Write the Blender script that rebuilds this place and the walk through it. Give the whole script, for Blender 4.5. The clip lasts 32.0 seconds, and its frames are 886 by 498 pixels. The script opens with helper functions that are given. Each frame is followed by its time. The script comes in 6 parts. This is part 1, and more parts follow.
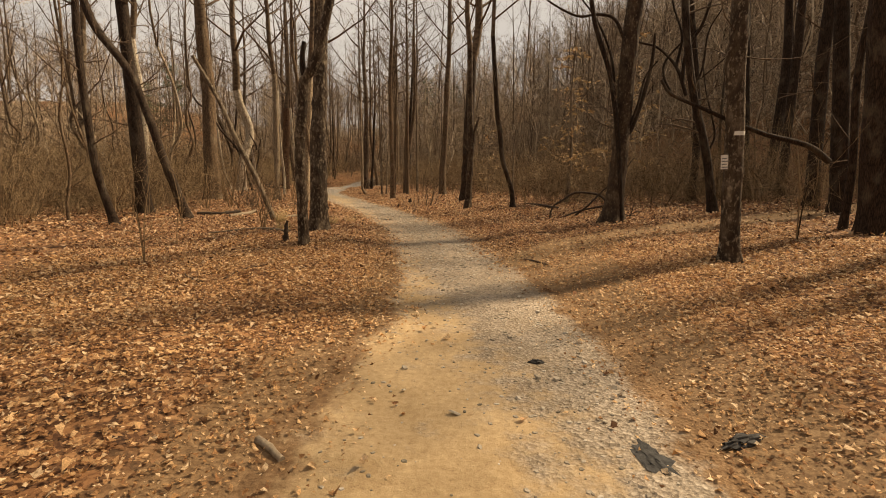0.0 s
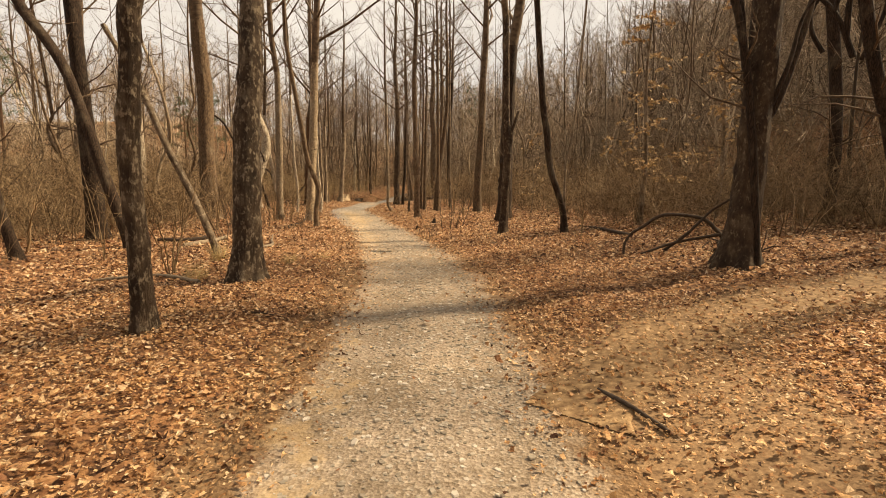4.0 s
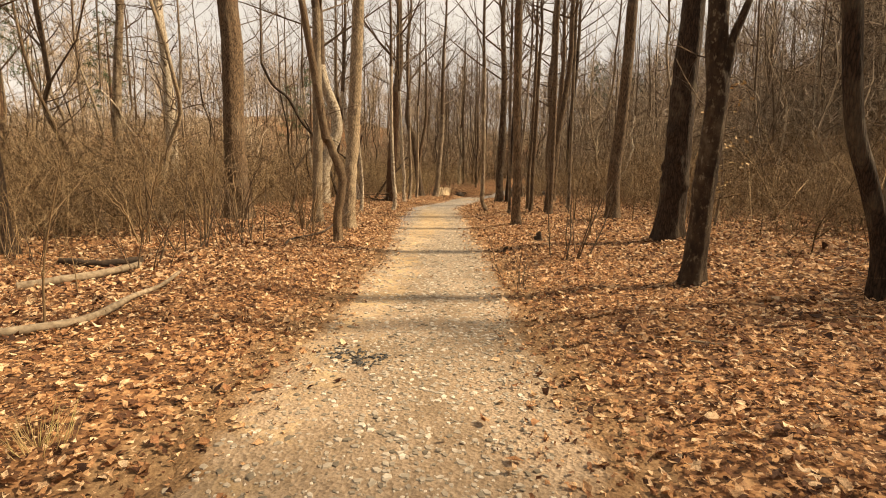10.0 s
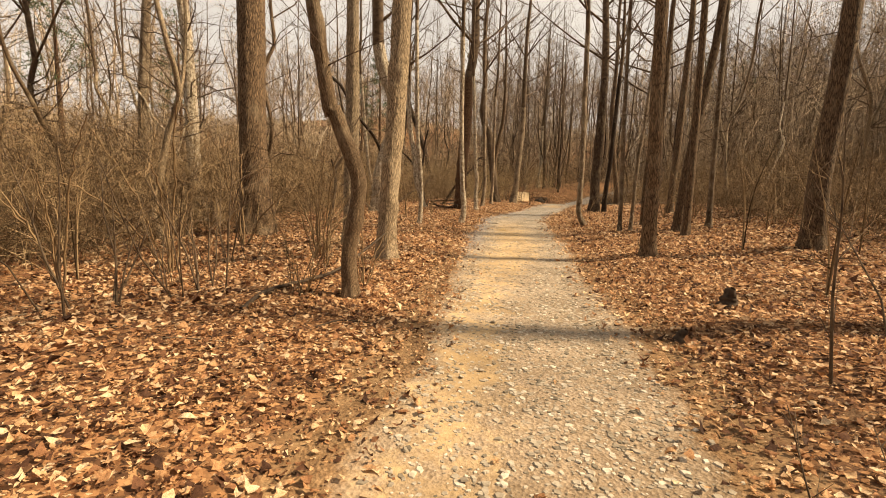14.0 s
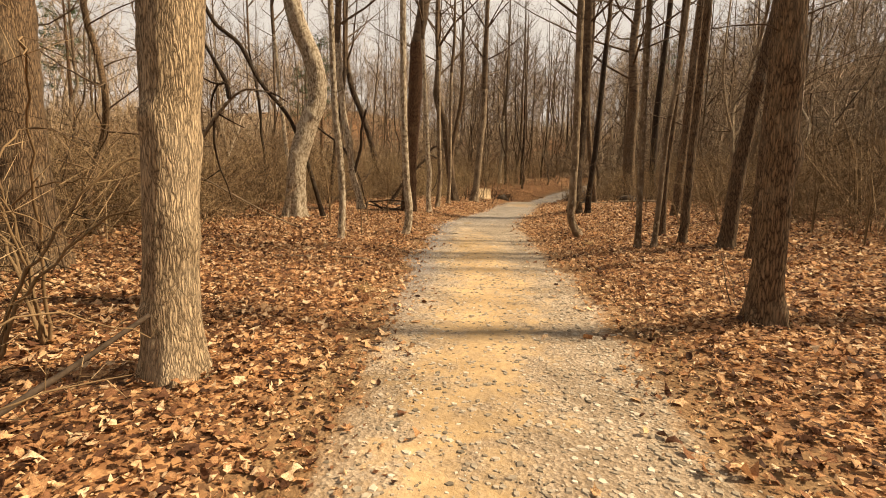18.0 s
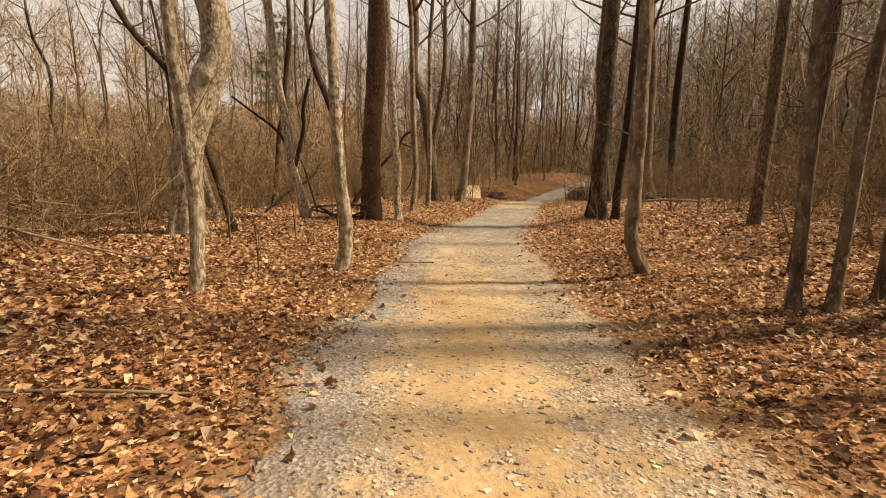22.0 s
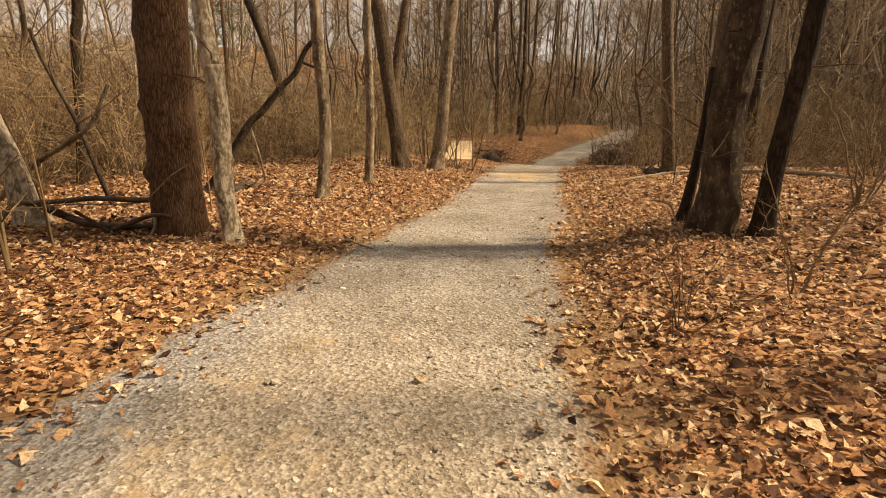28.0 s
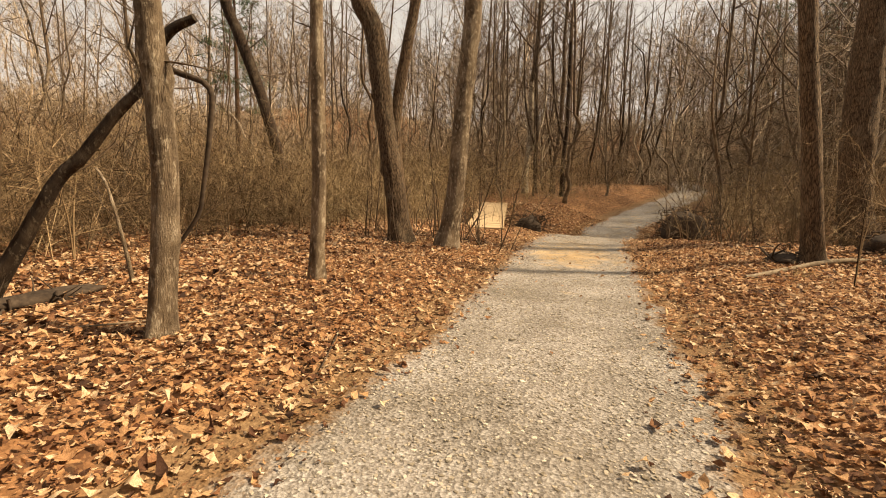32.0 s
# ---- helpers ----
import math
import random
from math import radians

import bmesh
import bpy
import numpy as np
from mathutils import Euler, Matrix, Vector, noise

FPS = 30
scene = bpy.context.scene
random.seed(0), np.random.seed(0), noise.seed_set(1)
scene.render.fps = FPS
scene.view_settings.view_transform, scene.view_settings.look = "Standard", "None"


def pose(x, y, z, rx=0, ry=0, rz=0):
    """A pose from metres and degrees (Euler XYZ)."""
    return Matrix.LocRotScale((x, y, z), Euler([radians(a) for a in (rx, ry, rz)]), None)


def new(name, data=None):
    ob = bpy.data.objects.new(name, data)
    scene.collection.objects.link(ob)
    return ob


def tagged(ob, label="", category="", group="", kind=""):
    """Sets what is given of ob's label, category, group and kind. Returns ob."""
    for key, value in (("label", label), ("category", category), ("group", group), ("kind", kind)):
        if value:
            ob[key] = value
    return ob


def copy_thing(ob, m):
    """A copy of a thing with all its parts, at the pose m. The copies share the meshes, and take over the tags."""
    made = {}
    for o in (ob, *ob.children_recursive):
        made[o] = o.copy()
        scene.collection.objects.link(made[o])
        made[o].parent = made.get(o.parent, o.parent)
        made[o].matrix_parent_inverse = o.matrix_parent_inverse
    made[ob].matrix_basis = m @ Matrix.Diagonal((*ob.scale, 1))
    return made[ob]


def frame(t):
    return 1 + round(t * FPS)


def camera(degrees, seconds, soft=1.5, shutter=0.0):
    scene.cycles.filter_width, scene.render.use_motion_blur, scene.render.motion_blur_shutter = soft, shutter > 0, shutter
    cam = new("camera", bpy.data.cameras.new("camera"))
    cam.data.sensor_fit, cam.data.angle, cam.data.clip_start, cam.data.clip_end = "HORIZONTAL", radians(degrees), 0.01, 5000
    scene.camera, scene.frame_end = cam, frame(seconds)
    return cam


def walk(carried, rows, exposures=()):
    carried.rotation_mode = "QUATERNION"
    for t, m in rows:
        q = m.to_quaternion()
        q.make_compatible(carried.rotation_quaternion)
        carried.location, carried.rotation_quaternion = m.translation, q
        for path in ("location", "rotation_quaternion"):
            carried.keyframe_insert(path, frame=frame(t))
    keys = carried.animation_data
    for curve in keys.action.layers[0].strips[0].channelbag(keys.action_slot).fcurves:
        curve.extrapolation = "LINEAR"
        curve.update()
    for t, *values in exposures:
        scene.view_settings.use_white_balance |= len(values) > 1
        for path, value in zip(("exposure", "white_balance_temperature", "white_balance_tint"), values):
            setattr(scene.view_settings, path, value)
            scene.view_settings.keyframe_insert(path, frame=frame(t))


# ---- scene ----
cam = camera(85.9, 32.0, 1.0)
PATH = [
    (0.0, 0.007, 0.002, 1.389, 81.25, -0.77, 0.14),
    (0.5, 0.013, 0.587, 1.396, 80.81, -0.71, 0.35),
    (1.0, 0.146, 1.167, 1.406, 80.28, -0.69, 0.40),
    (1.5, 0.227, 1.746, 1.415, 80.58, -0.69, 0.76),
    (2.0, 0.304, 2.308, 1.423, 81.84, -0.77, 1.89),
    (2.5, 0.363, 2.879, 1.427, 82.58, -0.75, 2.59),
    (4.5, 0.661, 5.103, 1.418, 82.83, -0.25, 7.19),
    (5.0, 0.691, 5.707, 1.423, 82.90, -0.34, 8.61),
    (5.5, 0.656, 6.297, 1.430, 83.13, -0.43, 10.33),
    (6.0, 0.620, 6.894, 1.433, 83.79, -0.51, 11.16),
    (6.5, 0.579, 7.522, 1.436, 83.59, -0.56, 12.14),
    (7.0, 0.557, 8.211, 1.435, 83.66, -0.65, 13.40),
    (7.5, 0.475, 8.822, 1.438, 83.36, -0.69, 14.24),
    (8.0, 0.428, 9.436, 1.433, 82.87, -0.70, 14.84),
    (8.5, 0.364, 10.047, 1.422, 82.57, -0.70, 15.98),
    (9.0, 0.251, 10.660, 1.410, 82.41, -0.72, 17.33),
    (9.5, 0.090, 11.238, 1.398, 82.06, -0.79, 18.39),
    (10.0, -0.048, 11.836, 1.380, 81.88, -0.86, 19.74),
    (10.5, -0.211, 12.418, 1.373, 81.87, -0.84, 21.03),
    (11.0, -0.369, 13.007, 1.384, 82.27, -0.83, 22.37),
    (11.5, -0.571, 13.544, 1.401, 82.24, -0.81, 23.80),
    (12.0, -0.802, 14.101, 1.413, 81.98, -0.90, 25.17),
    (12.5, -1.056, 14.627, 1.418, 81.82, -1.04, 26.62),
    (13.0, -1.337, 15.134, 1.423, 82.38, -1.15, 28.08),
    (13.5, -1.617, 15.619, 1.425, 82.34, -1.21, 28.84),
    (15.5, -2.853, 17.755, 1.383, 80.57, -1.28, 26.50),
    (16.0, -3.098, 18.304, 1.381, 80.22, -1.16, 26.31),
    (16.5, -3.263, 18.877, 1.380, 80.45, -1.07, 25.31),
    (17.0, -3.437, 19.436, 1.384, 81.16, -0.96, 24.36),
    (17.5, -3.572, 20.042, 1.387, 81.30, -0.94, 23.51),
    (18.0, -3.783, 20.625, 1.386, 81.72, -0.97, 23.45),
    (18.5, -3.978, 21.215, 1.382, 82.37, -1.04, 23.31),
    (19.0, -4.203, 21.743, 1.374, 82.84, -1.05, 23.44),
    (19.5, -4.435, 22.286, 1.366, 82.81, -1.05, 23.56),
    (20.0, -4.689, 22.846, 1.364, 82.61, -0.99, 23.91),
    (20.5, -4.921, 23.411, 1.367, 82.58, -0.93, 23.73),
    (21.0, -5.128, 23.952, 1.370, 82.29, -0.80, 23.69),
    (21.5, -5.272, 24.554, 1.371, 82.04, -0.69, 22.77),
    (22.0, -5.402, 25.207, 1.366, 81.33, -0.50, 21.92),
    (22.5, -5.491, 25.865, 1.362, 80.88, -0.32, 21.62),
    (23.0, -5.618, 26.466, 1.366, 80.42, -0.30, 21.81),
    (23.5, -5.723, 27.042, 1.370, 80.24, -0.37, 21.69),
    (24.0, -5.866, 27.601, 1.375, 80.22, -0.39, 21.15),
    (24.5, -5.963, 28.179, 1.386, 79.90, -0.41, 19.99),
    (25.0, -6.070, 28.759, 1.393, 79.17, -0.46, 19.07),
    (25.5, -6.120, 29.395, 1.407, 78.86, -0.58, 18.45),
    (27.5, -7.065, 32.079, 1.381, 76.99, -0.81, 20.09),
    (28.0, -7.244, 32.659, 1.381, 75.78, -0.78, 22.22),
    (28.5, -7.401, 33.227, 1.384, 75.40, -0.72, 24.70),
    (29.0, -7.536, 33.767, 1.394, 76.33, -0.73, 25.85),
    (29.5, -7.681, 34.313, 1.405, 77.78, -0.73, 26.74),
    (30.0, -7.865, 34.877, 1.408, 78.23, -0.71, 26.73),
    (30.5, -8.047, 35.428, 1.414, 78.94, -0.74, 26.74),
    (31.0, -8.226, 35.950, 1.419, 79.76, -0.84, 26.50),
    (31.5, -8.372, 36.502, 1.424, 80.99, -0.98, 26.82),
    (32.0, -8.520, 37.030, 1.428, 82.52, -1.14, 26.84),
]
walk(cam, [(t, pose(*p)) for t, *p in PATH], [(0, 0.56, 7800, 13), (2, 0.94, 7750, 12), (6, 1.03, 7750, 12), (8, 1.08, 7750, 12), (10, 0.97, 7750, 12), (13, 0.92, 7750, 12), (16, 0.93, 7800, 13), (18, 0.86, 7800, 13), (20, 0.73, 7800, 13), (25, 0.97, 7800, 13), (28, 0.85, 7750, 12), (32, 0.86, 7750, 12)])

# ---- light ----
SUN_DIR = Vector((0.905, 0.425, 0.92)).normalized()
world = bpy.data.worlds.new("sky")
scene.world = world
world.use_nodes = True
wn, wl = world.node_tree.nodes, world.node_tree.links
sky = wn.new("ShaderNodeTexSky")
sky.sky_type, sky.sun_disc = "NISHITA", False
sky.sun_elevation = math.asin(SUN_DIR.z)
sky.sun_rotation = math.atan2(SUN_DIR.x, SUN_DIR.y)
sky.air_density, sky.dust_density, sky.ozone_density = 1.0, 3.0, 1.0
wco = wn.new("ShaderNodeTexCoord")
cloud = wn.new("ShaderNodeTexNoise")
cloud.inputs["Scale"].default_value, cloud.inputs["Detail"].default_value = 2.2, 6.0
wl.new(wco.outputs["Generated"], cloud.inputs["Vector"])
cramp = wn.new("ShaderNodeValToRGB")
cramp.color_ramp.elements[0].position, cramp.color_ramp.elements[1].position = 0.30, 0.56
cramp.color_ramp.elements[0].color, cramp.color_ramp.elements[1].color = (0.74, 0.74, 0.74, 1), (0.98, 0.98, 0.98, 1)
wl.new(cloud.outputs["Fac"], cramp.inputs["Fac"])
wmix = wn.new("ShaderNodeMix")
wmix.data_type = "RGBA"
wl.new(cramp.outputs["Color"], wmix.inputs["Factor"])
wl.new(sky.outputs["Color"], wmix.inputs["A"])
wsep = wn.new("ShaderNodeSeparateXYZ")
wl.new(wco.outputs["Generated"], wsep.inputs[0])
haze = wn.new("ShaderNodeValToRGB")
haze.color_ramp.elements[0].position, haze.color_ramp.elements[1].position = 0.05, 0.75
haze.color_ramp.elements[0].color, haze.color_ramp.elements[1].color = (9.9, 9.8, 9.65, 1), (7.4, 7.35, 7.3, 1)
wl.new(wsep.outputs["Z"], haze.inputs["Fac"])
wl.new(haze.outputs["Color"], wmix.inputs["B"])
back = wn["Background"]
wl.new(wmix.outputs["Result"], back.inputs["Color"])
back.inputs["Strength"].default_value = 0.05
sun = new("sun", bpy.data.lights.new("sun", "SUN"))
sun.data.energy, sun.data.angle, sun.data.color = 4.9, radians(4.2), (1.0, 0.86, 0.65)
sun.matrix_world = Matrix.Translation((20, 10, 40)) @ SUN_DIR.to_track_quat("Z", "Y").to_matrix().to_4x4()


# ---- materials ----
def material(name, rough=0.9):
    m = bpy.data.materials.new(name)
    m.use_nodes = True
    b = m.node_tree.nodes["Principled BSDF"]
    b.inputs["Roughness"].default_value = rough
    b.inputs["Specular IOR Level"].default_value = 0.25
    return m, m.node_tree.nodes, m.node_tree.links, b


def ramp(nodes, stops):
    r = nodes.new("ShaderNodeValToRGB")
    e = r.color_ramp.elements
    while len(e) < len(stops):
        e.new(0.5)
    for k, (p, c) in enumerate(stops):
        e[k].position, e[k].color = p, (*c, 1)
    return r


def noise_tex(nodes, links, vec, scale, detail=5.0, rough=0.6):
    n = nodes.new("ShaderNodeTexNoise")
    n.inputs["Scale"].default_value, n.inputs["Detail"].default_value, n.inputs["Roughness"].default_value = scale, detail, rough
    links.new(vec, n.inputs["Vector"])
    return n


def voronoi(nodes, links, vec, scale, feature="F1"):
    v = nodes.new("ShaderNodeTexVoronoi")
    v.feature = feature
    v.inputs["Scale"].default_value = scale
    links.new(vec, v.inputs["Vector"])
    return v


def coords(nodes, links, scale=(1, 1, 1), which="Object"):
    c, m = nodes.new("ShaderNodeTexCoord"), nodes.new("ShaderNodeMapping")
    m.inputs["Scale"].default_value = scale
    links.new(c.outputs[which], m.inputs["Vector"])
    return m.outputs["Vector"]


def mix(nodes, links, fac, a, b, mode="MIX"):
    m = nodes.new("ShaderNodeMix")
    m.data_type, m.blend_type = "RGBA", mode
    for key, v in (("Factor", fac), ("A", a), ("B", b)):
        if isinstance(v, (int, float)):
            m.inputs[key].default_value = v
        elif isinstance(v, tuple):
            m.inputs[key].default_value = (*v, 1)
        else:
            links.new(v, m.inputs[key])
    return m.outputs["Result"]


def bump(nodes, links, b, height, strength, distance):
    n = nodes.new("ShaderNodeBump")
    n.inputs["Strength"].default_value, n.inputs["Distance"].default_value = strength, distance
    links.new(height, n.inputs["Height"])
    links.new(n.outputs["Normal"], b.inputs["Normal"])


def bark(name, deep, ridge, pale, cells=26.0, patchy=0.0, lichen=0.25, tall_=0.11):
    """Furrowed bark: long upright ridges, dark furrows, blotches of lichen; patchy: how much smooth pale skin shows."""
    m, n, l, b = material(name, 0.92)
    raw = coords(n, l, (1, 1, tall_))
    flat = coords(n, l, (1, 1, 0.6))
    bend = noise_tex(n, l, coords(n, l, (1, 1, 0.35)), 14, 4)
    shift = n.new("ShaderNodeVectorMath")
    shift.operation = "MULTIPLY_ADD"
    l.new(bend.outputs["Color"], shift.inputs[0])
    shift.inputs[1].default_value = (0.06, 0.06, 0.02)
    l.new(raw, shift.inputs[2])
    tall = shift.outputs[0]
    fur = voronoi(n, l, tall, cells, "DISTANCE_TO_EDGE")
    grain = noise_tex(n, l, tall, cells * 2.5, 6)
    blot = noise_tex(n, l, flat, 3.2, 5)
    r = ramp(n, [(0.0, deep), (0.10, tuple(0.5 * (p + q) for p, q in zip(deep, ridge))), (0.32, ridge)])
    l.new(fur.outputs["Distance"], r.inputs["Fac"])
    g = ramp(n, [(0.3, (0.62, 0.60, 0.58)), (0.7, (1.25, 1.22, 1.18))])
    l.new(grain.outputs["Fac"], g.inputs["Fac"])
    col = mix(n, l, 1.0, r.outputs["Color"], g.outputs["Color"], "MULTIPLY")
    lr = ramp(n, [(0.52, (0, 0, 0)), (0.68, (lichen, lichen, lichen))])
    l.new(blot.outputs["Fac"], lr.inputs["Fac"])
    col = mix(n, l, lr.outputs["Color"], col, pale)
    if patchy:
        pn = noise_tex(n, l, coords(n, l, (1, 1, 0.45)), 17.0, 4, 0.55)
        pr = ramp(n, [(0.56 - 0.12 * patchy, (0, 0, 0)), (0.60 - 0.12 * patchy, (1, 1, 1))])
        l.new(pn.outputs["Fac"], pr.inputs["Fac"])
        col = mix(n, l, pr.outputs["Color"], col, pale)
    tone = n.new("ShaderNodeObjectInfo")
    tr = ramp(n, [(0.0, (0.8, 0.8, 0.8)), (1.0, (1.2, 1.17, 1.12))])
    l.new(tone.outputs["Random"], tr.inputs["Fac"])
    col = mix(n, l, 1.0, col, tr.outputs["Color"], "MULTIPLY")
    l.new(col, b.inputs["Base Color"])
    h = n.new("ShaderNodeMath")
    h.operation = "MULTIPLY_ADD"
    l.new(grain.outputs["Fac"], h.inputs[0])
    h.inputs[1].default_value = 0.35
    l.new(fur.outputs["Distance"], h.inputs[2])
    bump(n, l, b, h.outputs[0], 0.55 if patchy else 0.9, 0.02)
    return m


def mottled(name, dark, mid, pale, much=0.5):
    """Smooth thin bark: brown and grey clouds, pale lichen patches, dark flecks and rings across."""
    m, n, l, b = material(name, 0.9)
    up, flat = coords(n, l, (1, 1, 0.55)), coords(n, l, (1.0, 1.0, 1.7))
    a, c, e = noise_tex(n, l, up, 5.5, 6, 0.65), noise_tex(n, l, up, 21, 6, 0.7), noise_tex(n, l, flat, 30, 4, 0.6)
    g = noise_tex(n, l, coords(n, l, (1, 1, 0.12)), 120, 4, 0.7)
    r = ramp(n, [(0.32, dark), (0.52, mid), (0.70, tuple(0.5 * (p + q) for p, q in zip(mid, pale)))])
    l.new(a.outputs["Fac"], r.inputs["Fac"])
    k = ramp(n, [(0.57 - 0.1 * much, (0, 0, 0)), (0.66 - 0.1 * much, (0.85, 0.85, 0.85))])
    l.new(c.outputs["Fac"], k.inputs["Fac"])
    col = mix(n, l, k.outputs["Color"], r.outputs["Color"], pale)
    f = ramp(n, [(0.26, (0.5, 0.46, 0.42)), (0.36, (1.0, 1.0, 1.0)), (0.75, (1.06, 1.05, 1.04))])
    l.new(e.outputs["Fac"], f.inputs["Fac"])
    h = ramp(n, [(0.33, (0.80, 0.78, 0.76)), (0.62, (1.1, 1.09, 1.08))])
    l.new(g.outputs["Fac"], h.inputs["Fac"])
    col = mix(n, l, 1.0, mix(n, l, 1.0, col, f.outputs["Color"], "MULTIPLY"), h.outputs["Color"], "MULTIPLY")
    tone, tr = n.new("ShaderNodeObjectInfo"), ramp(n, [(0.0, (0.82, 0.81, 0.8)), (1.0, (1.15, 1.14, 1.12))])
    l.new(tone.outputs["Random"], tr.inputs["Fac"])
    l.new(mix(n, l, 1.0, col, tr.outputs["Color"], "MULTIPLY"), b.inputs["Base Color"])
    hh = n.new("ShaderNodeMath")
    hh.operation = "ADD"
    l.new(c.outputs["Fac"], hh.inputs[0]), l.new(g.outputs["Fac"], hh.inputs[1])
    bump(n, l, b, hh.outputs[0], 1.0, 0.03)
    return m


BARK = {
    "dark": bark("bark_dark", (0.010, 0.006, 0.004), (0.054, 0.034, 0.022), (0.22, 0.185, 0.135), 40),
    "oak": bark("bark_oak", (0.024, 0.015, 0.009), (0.205, 0.142, 0.092), (0.32, 0.27, 0.20), 46),
    "oakg": bark("bark_grey_oak", (0.075, 0.054, 0.035), (0.42, 0.34, 0.245), (0.50, 0.44, 0.35), 62),
    "red": bark("bark_reddish", (0.030, 0.016, 0.010), (0.185, 0.105, 0.060), (0.34, 0.225, 0.14), 46, 0.0, 0.3, 0.13),
    "gray": mottled("bark_smooth_grey", (0.062, 0.043, 0.028), (0.20, 0.150, 0.102), (0.43, 0.37, 0.285), 0.35),
    "syc": mottled("bark_pale_patched", (0.105, 0.075, 0.048), (0.28, 0.222, 0.155), (0.64, 0.575, 0.47), 1.05),
}
BARK["dead"] = BARK["gray"]
BARK["lichen"] = mottled("bark_lichen_spotted", (0.022, 0.014, 0.009), (0.074, 0.050, 0.032), (0.33, 0.275, 0.205), 0.45)
BARK["brown"] = mottled("bark_brown_mottled", (0.020, 0.012, 0.008), (0.066, 0.043, 0.027), (0.235, 0.19, 0.135), 0.12)
BARK["scaly"] = bark("bark_scaly", (0.070, 0.045, 0.028), (0.235, 0.165, 0.106), (0.37, 0.295, 0.205), 85, 0.0, 0.5, 0.2)


def plain(name, stops, scale, rough=0.9, detail=6.0, stretch=(1, 1, 1), island=False, lift=0.0):
    m, n, l, b = material(name, rough)
    t = noise_tex(n, l, coords(n, l, stretch), scale, detail)
    r = ramp(n, stops)
    if island:
        g = n.new("ShaderNodeNewGeometry")
        l.new(g.outputs["Random Per Island"], r.inputs["Fac"])
        v = ramp(n, [(0.3, (0.7, 0.7, 0.7)), (0.7, (1.2, 1.2, 1.2))])
        l.new(t.outputs["Fac"], v.inputs["Fac"])
        l.new(mix(n, l, 1.0, r.outputs["Color"], v.outputs["Color"], "MULTIPLY"), b.inputs["Base Color"])
    else:
        l.new(t.outputs["Fac"], r.inputs["Fac"])
        l.new(r.outputs["Color"], b.inputs["Base Color"])
    if lift:
        bump(n, l, b, t.outputs["Fac"], 0.6, lift)
    return m


def object_tone(m, stops):
    """Tints a material piece by piece, for pieces that are objects of their own."""
    n, l = m.node_tree.nodes, m.node_tree.links
    b = n["Principled BSDF"]
    o, r = n.new("ShaderNodeObjectInfo"), ramp(n, stops)
    l.new(o.outputs["Random"], r.inputs["Fac"])
    l.new(r.outputs["Color"], b.inputs["Base Color"])
    return m


def leaf_material(name, stops, fixed=False, thin=0.28):
    """A dry leaf: tone by piece, mottled with darker spots, and thin enough to let some light through."""
    m, n, l, b = material(name, 0.78)
    r = ramp(n, stops)
    src = n.new("ShaderNodeObjectInfo" if fixed else "ShaderNodeNewGeometry")
    l.new(src.outputs["Random" if fixed else "Random Per Island"], r.inputs["Fac"])
    at = coords(n, l)
    t, u = noise_tex(n, l, at, 4.0 if fixed else 48, 5), noise_tex(n, l, at, 18.0 if fixed else 190, 3)
    v = ramp(n, [(0.30, (0.55, 0.50, 0.46)), (0.5, (0.97, 0.96, 0.95)), (0.72, (1.22, 1.2, 1.15))])
    w = ramp(n, [(0.34, (0.70, 0.66, 0.62)), (0.6, (1.1, 1.1, 1.1))])
    l.new(t.outputs["Fac"], v.inputs["Fac"]), l.new(u.outputs["Fac"], w.inputs["Fac"])
    col = mix(n, l, 1.0, mix(n, l, 1.0, r.outputs["Color"], v.outputs["Color"], "MULTIPLY"), w.outputs["Color"], "MULTIPLY")
    l.new(col, b.inputs["Base Color"])
    bump(n, l, b, t.outputs["Fac"], 0.5, 0.3 if fixed else 0.012)
    tr, ms = n.new("ShaderNodeBsdfTranslucent"), n.new("ShaderNodeMixShader")
    l.new(col, tr.inputs["Color"])
    ms.inputs["Fac"].default_value = thin
    l.new(b.outputs[0], ms.inputs[1]), l.new(tr.outputs[0], ms.inputs[2])
    l.new(ms.outputs[0], n["Material Output"].inputs["Surface"])
    return m


LEAF_STOPS = [(0.0, (0.045, 0.022, 0.014)), (0.22, (0.15, 0.069, 0.038)), (0.40, (0.33, 0.165, 0.084)), (0.58, (0.52, 0.296, 0.152)),
              (0.76, (0.66, 0.432, 0.250)), (1.0, (0.82, 0.64, 0.44))]
M_LEAF = leaf_material("dry_leaf", LEAF_STOPS)
PALE_STOPS = [(0.0, (0.11, 0.055, 0.027)), (0.14, (0.26, 0.130, 0.060)), (0.34, (0.45, 0.250, 0.115)), (0.58, (0.61, 0.375, 0.185)), (0.78, (0.72, 0.495, 0.275)), (1.0, (0.82, 0.64, 0.43))]
M_LEAF_PALE = leaf_material("bleached_dry_leaf", PALE_STOPS)
M_LEAF_PIECE = leaf_material("dry_leaf_single", LEAF_STOPS[2:], True)
STONE_STOPS = [(0.0, (0.13, 0.107, 0.079)), (0.2, (0.25, 0.210, 0.159)), (0.75, (0.39, 0.337, 0.266)), (1.0, (0.57, 0.505, 0.42))]
M_STONE = plain("gravel_stone", STONE_STOPS, 40, 0.9, island=True)
M_STONE_PIECE = object_tone(material("gravel_stone_single", 0.9)[0], STONE_STOPS[1:])
M_TWIG = plain("twig_bark", [(0.3, (0.035, 0.022, 0.014)), (0.7, (0.175, 0.122, 0.079))], 9, 0.9)
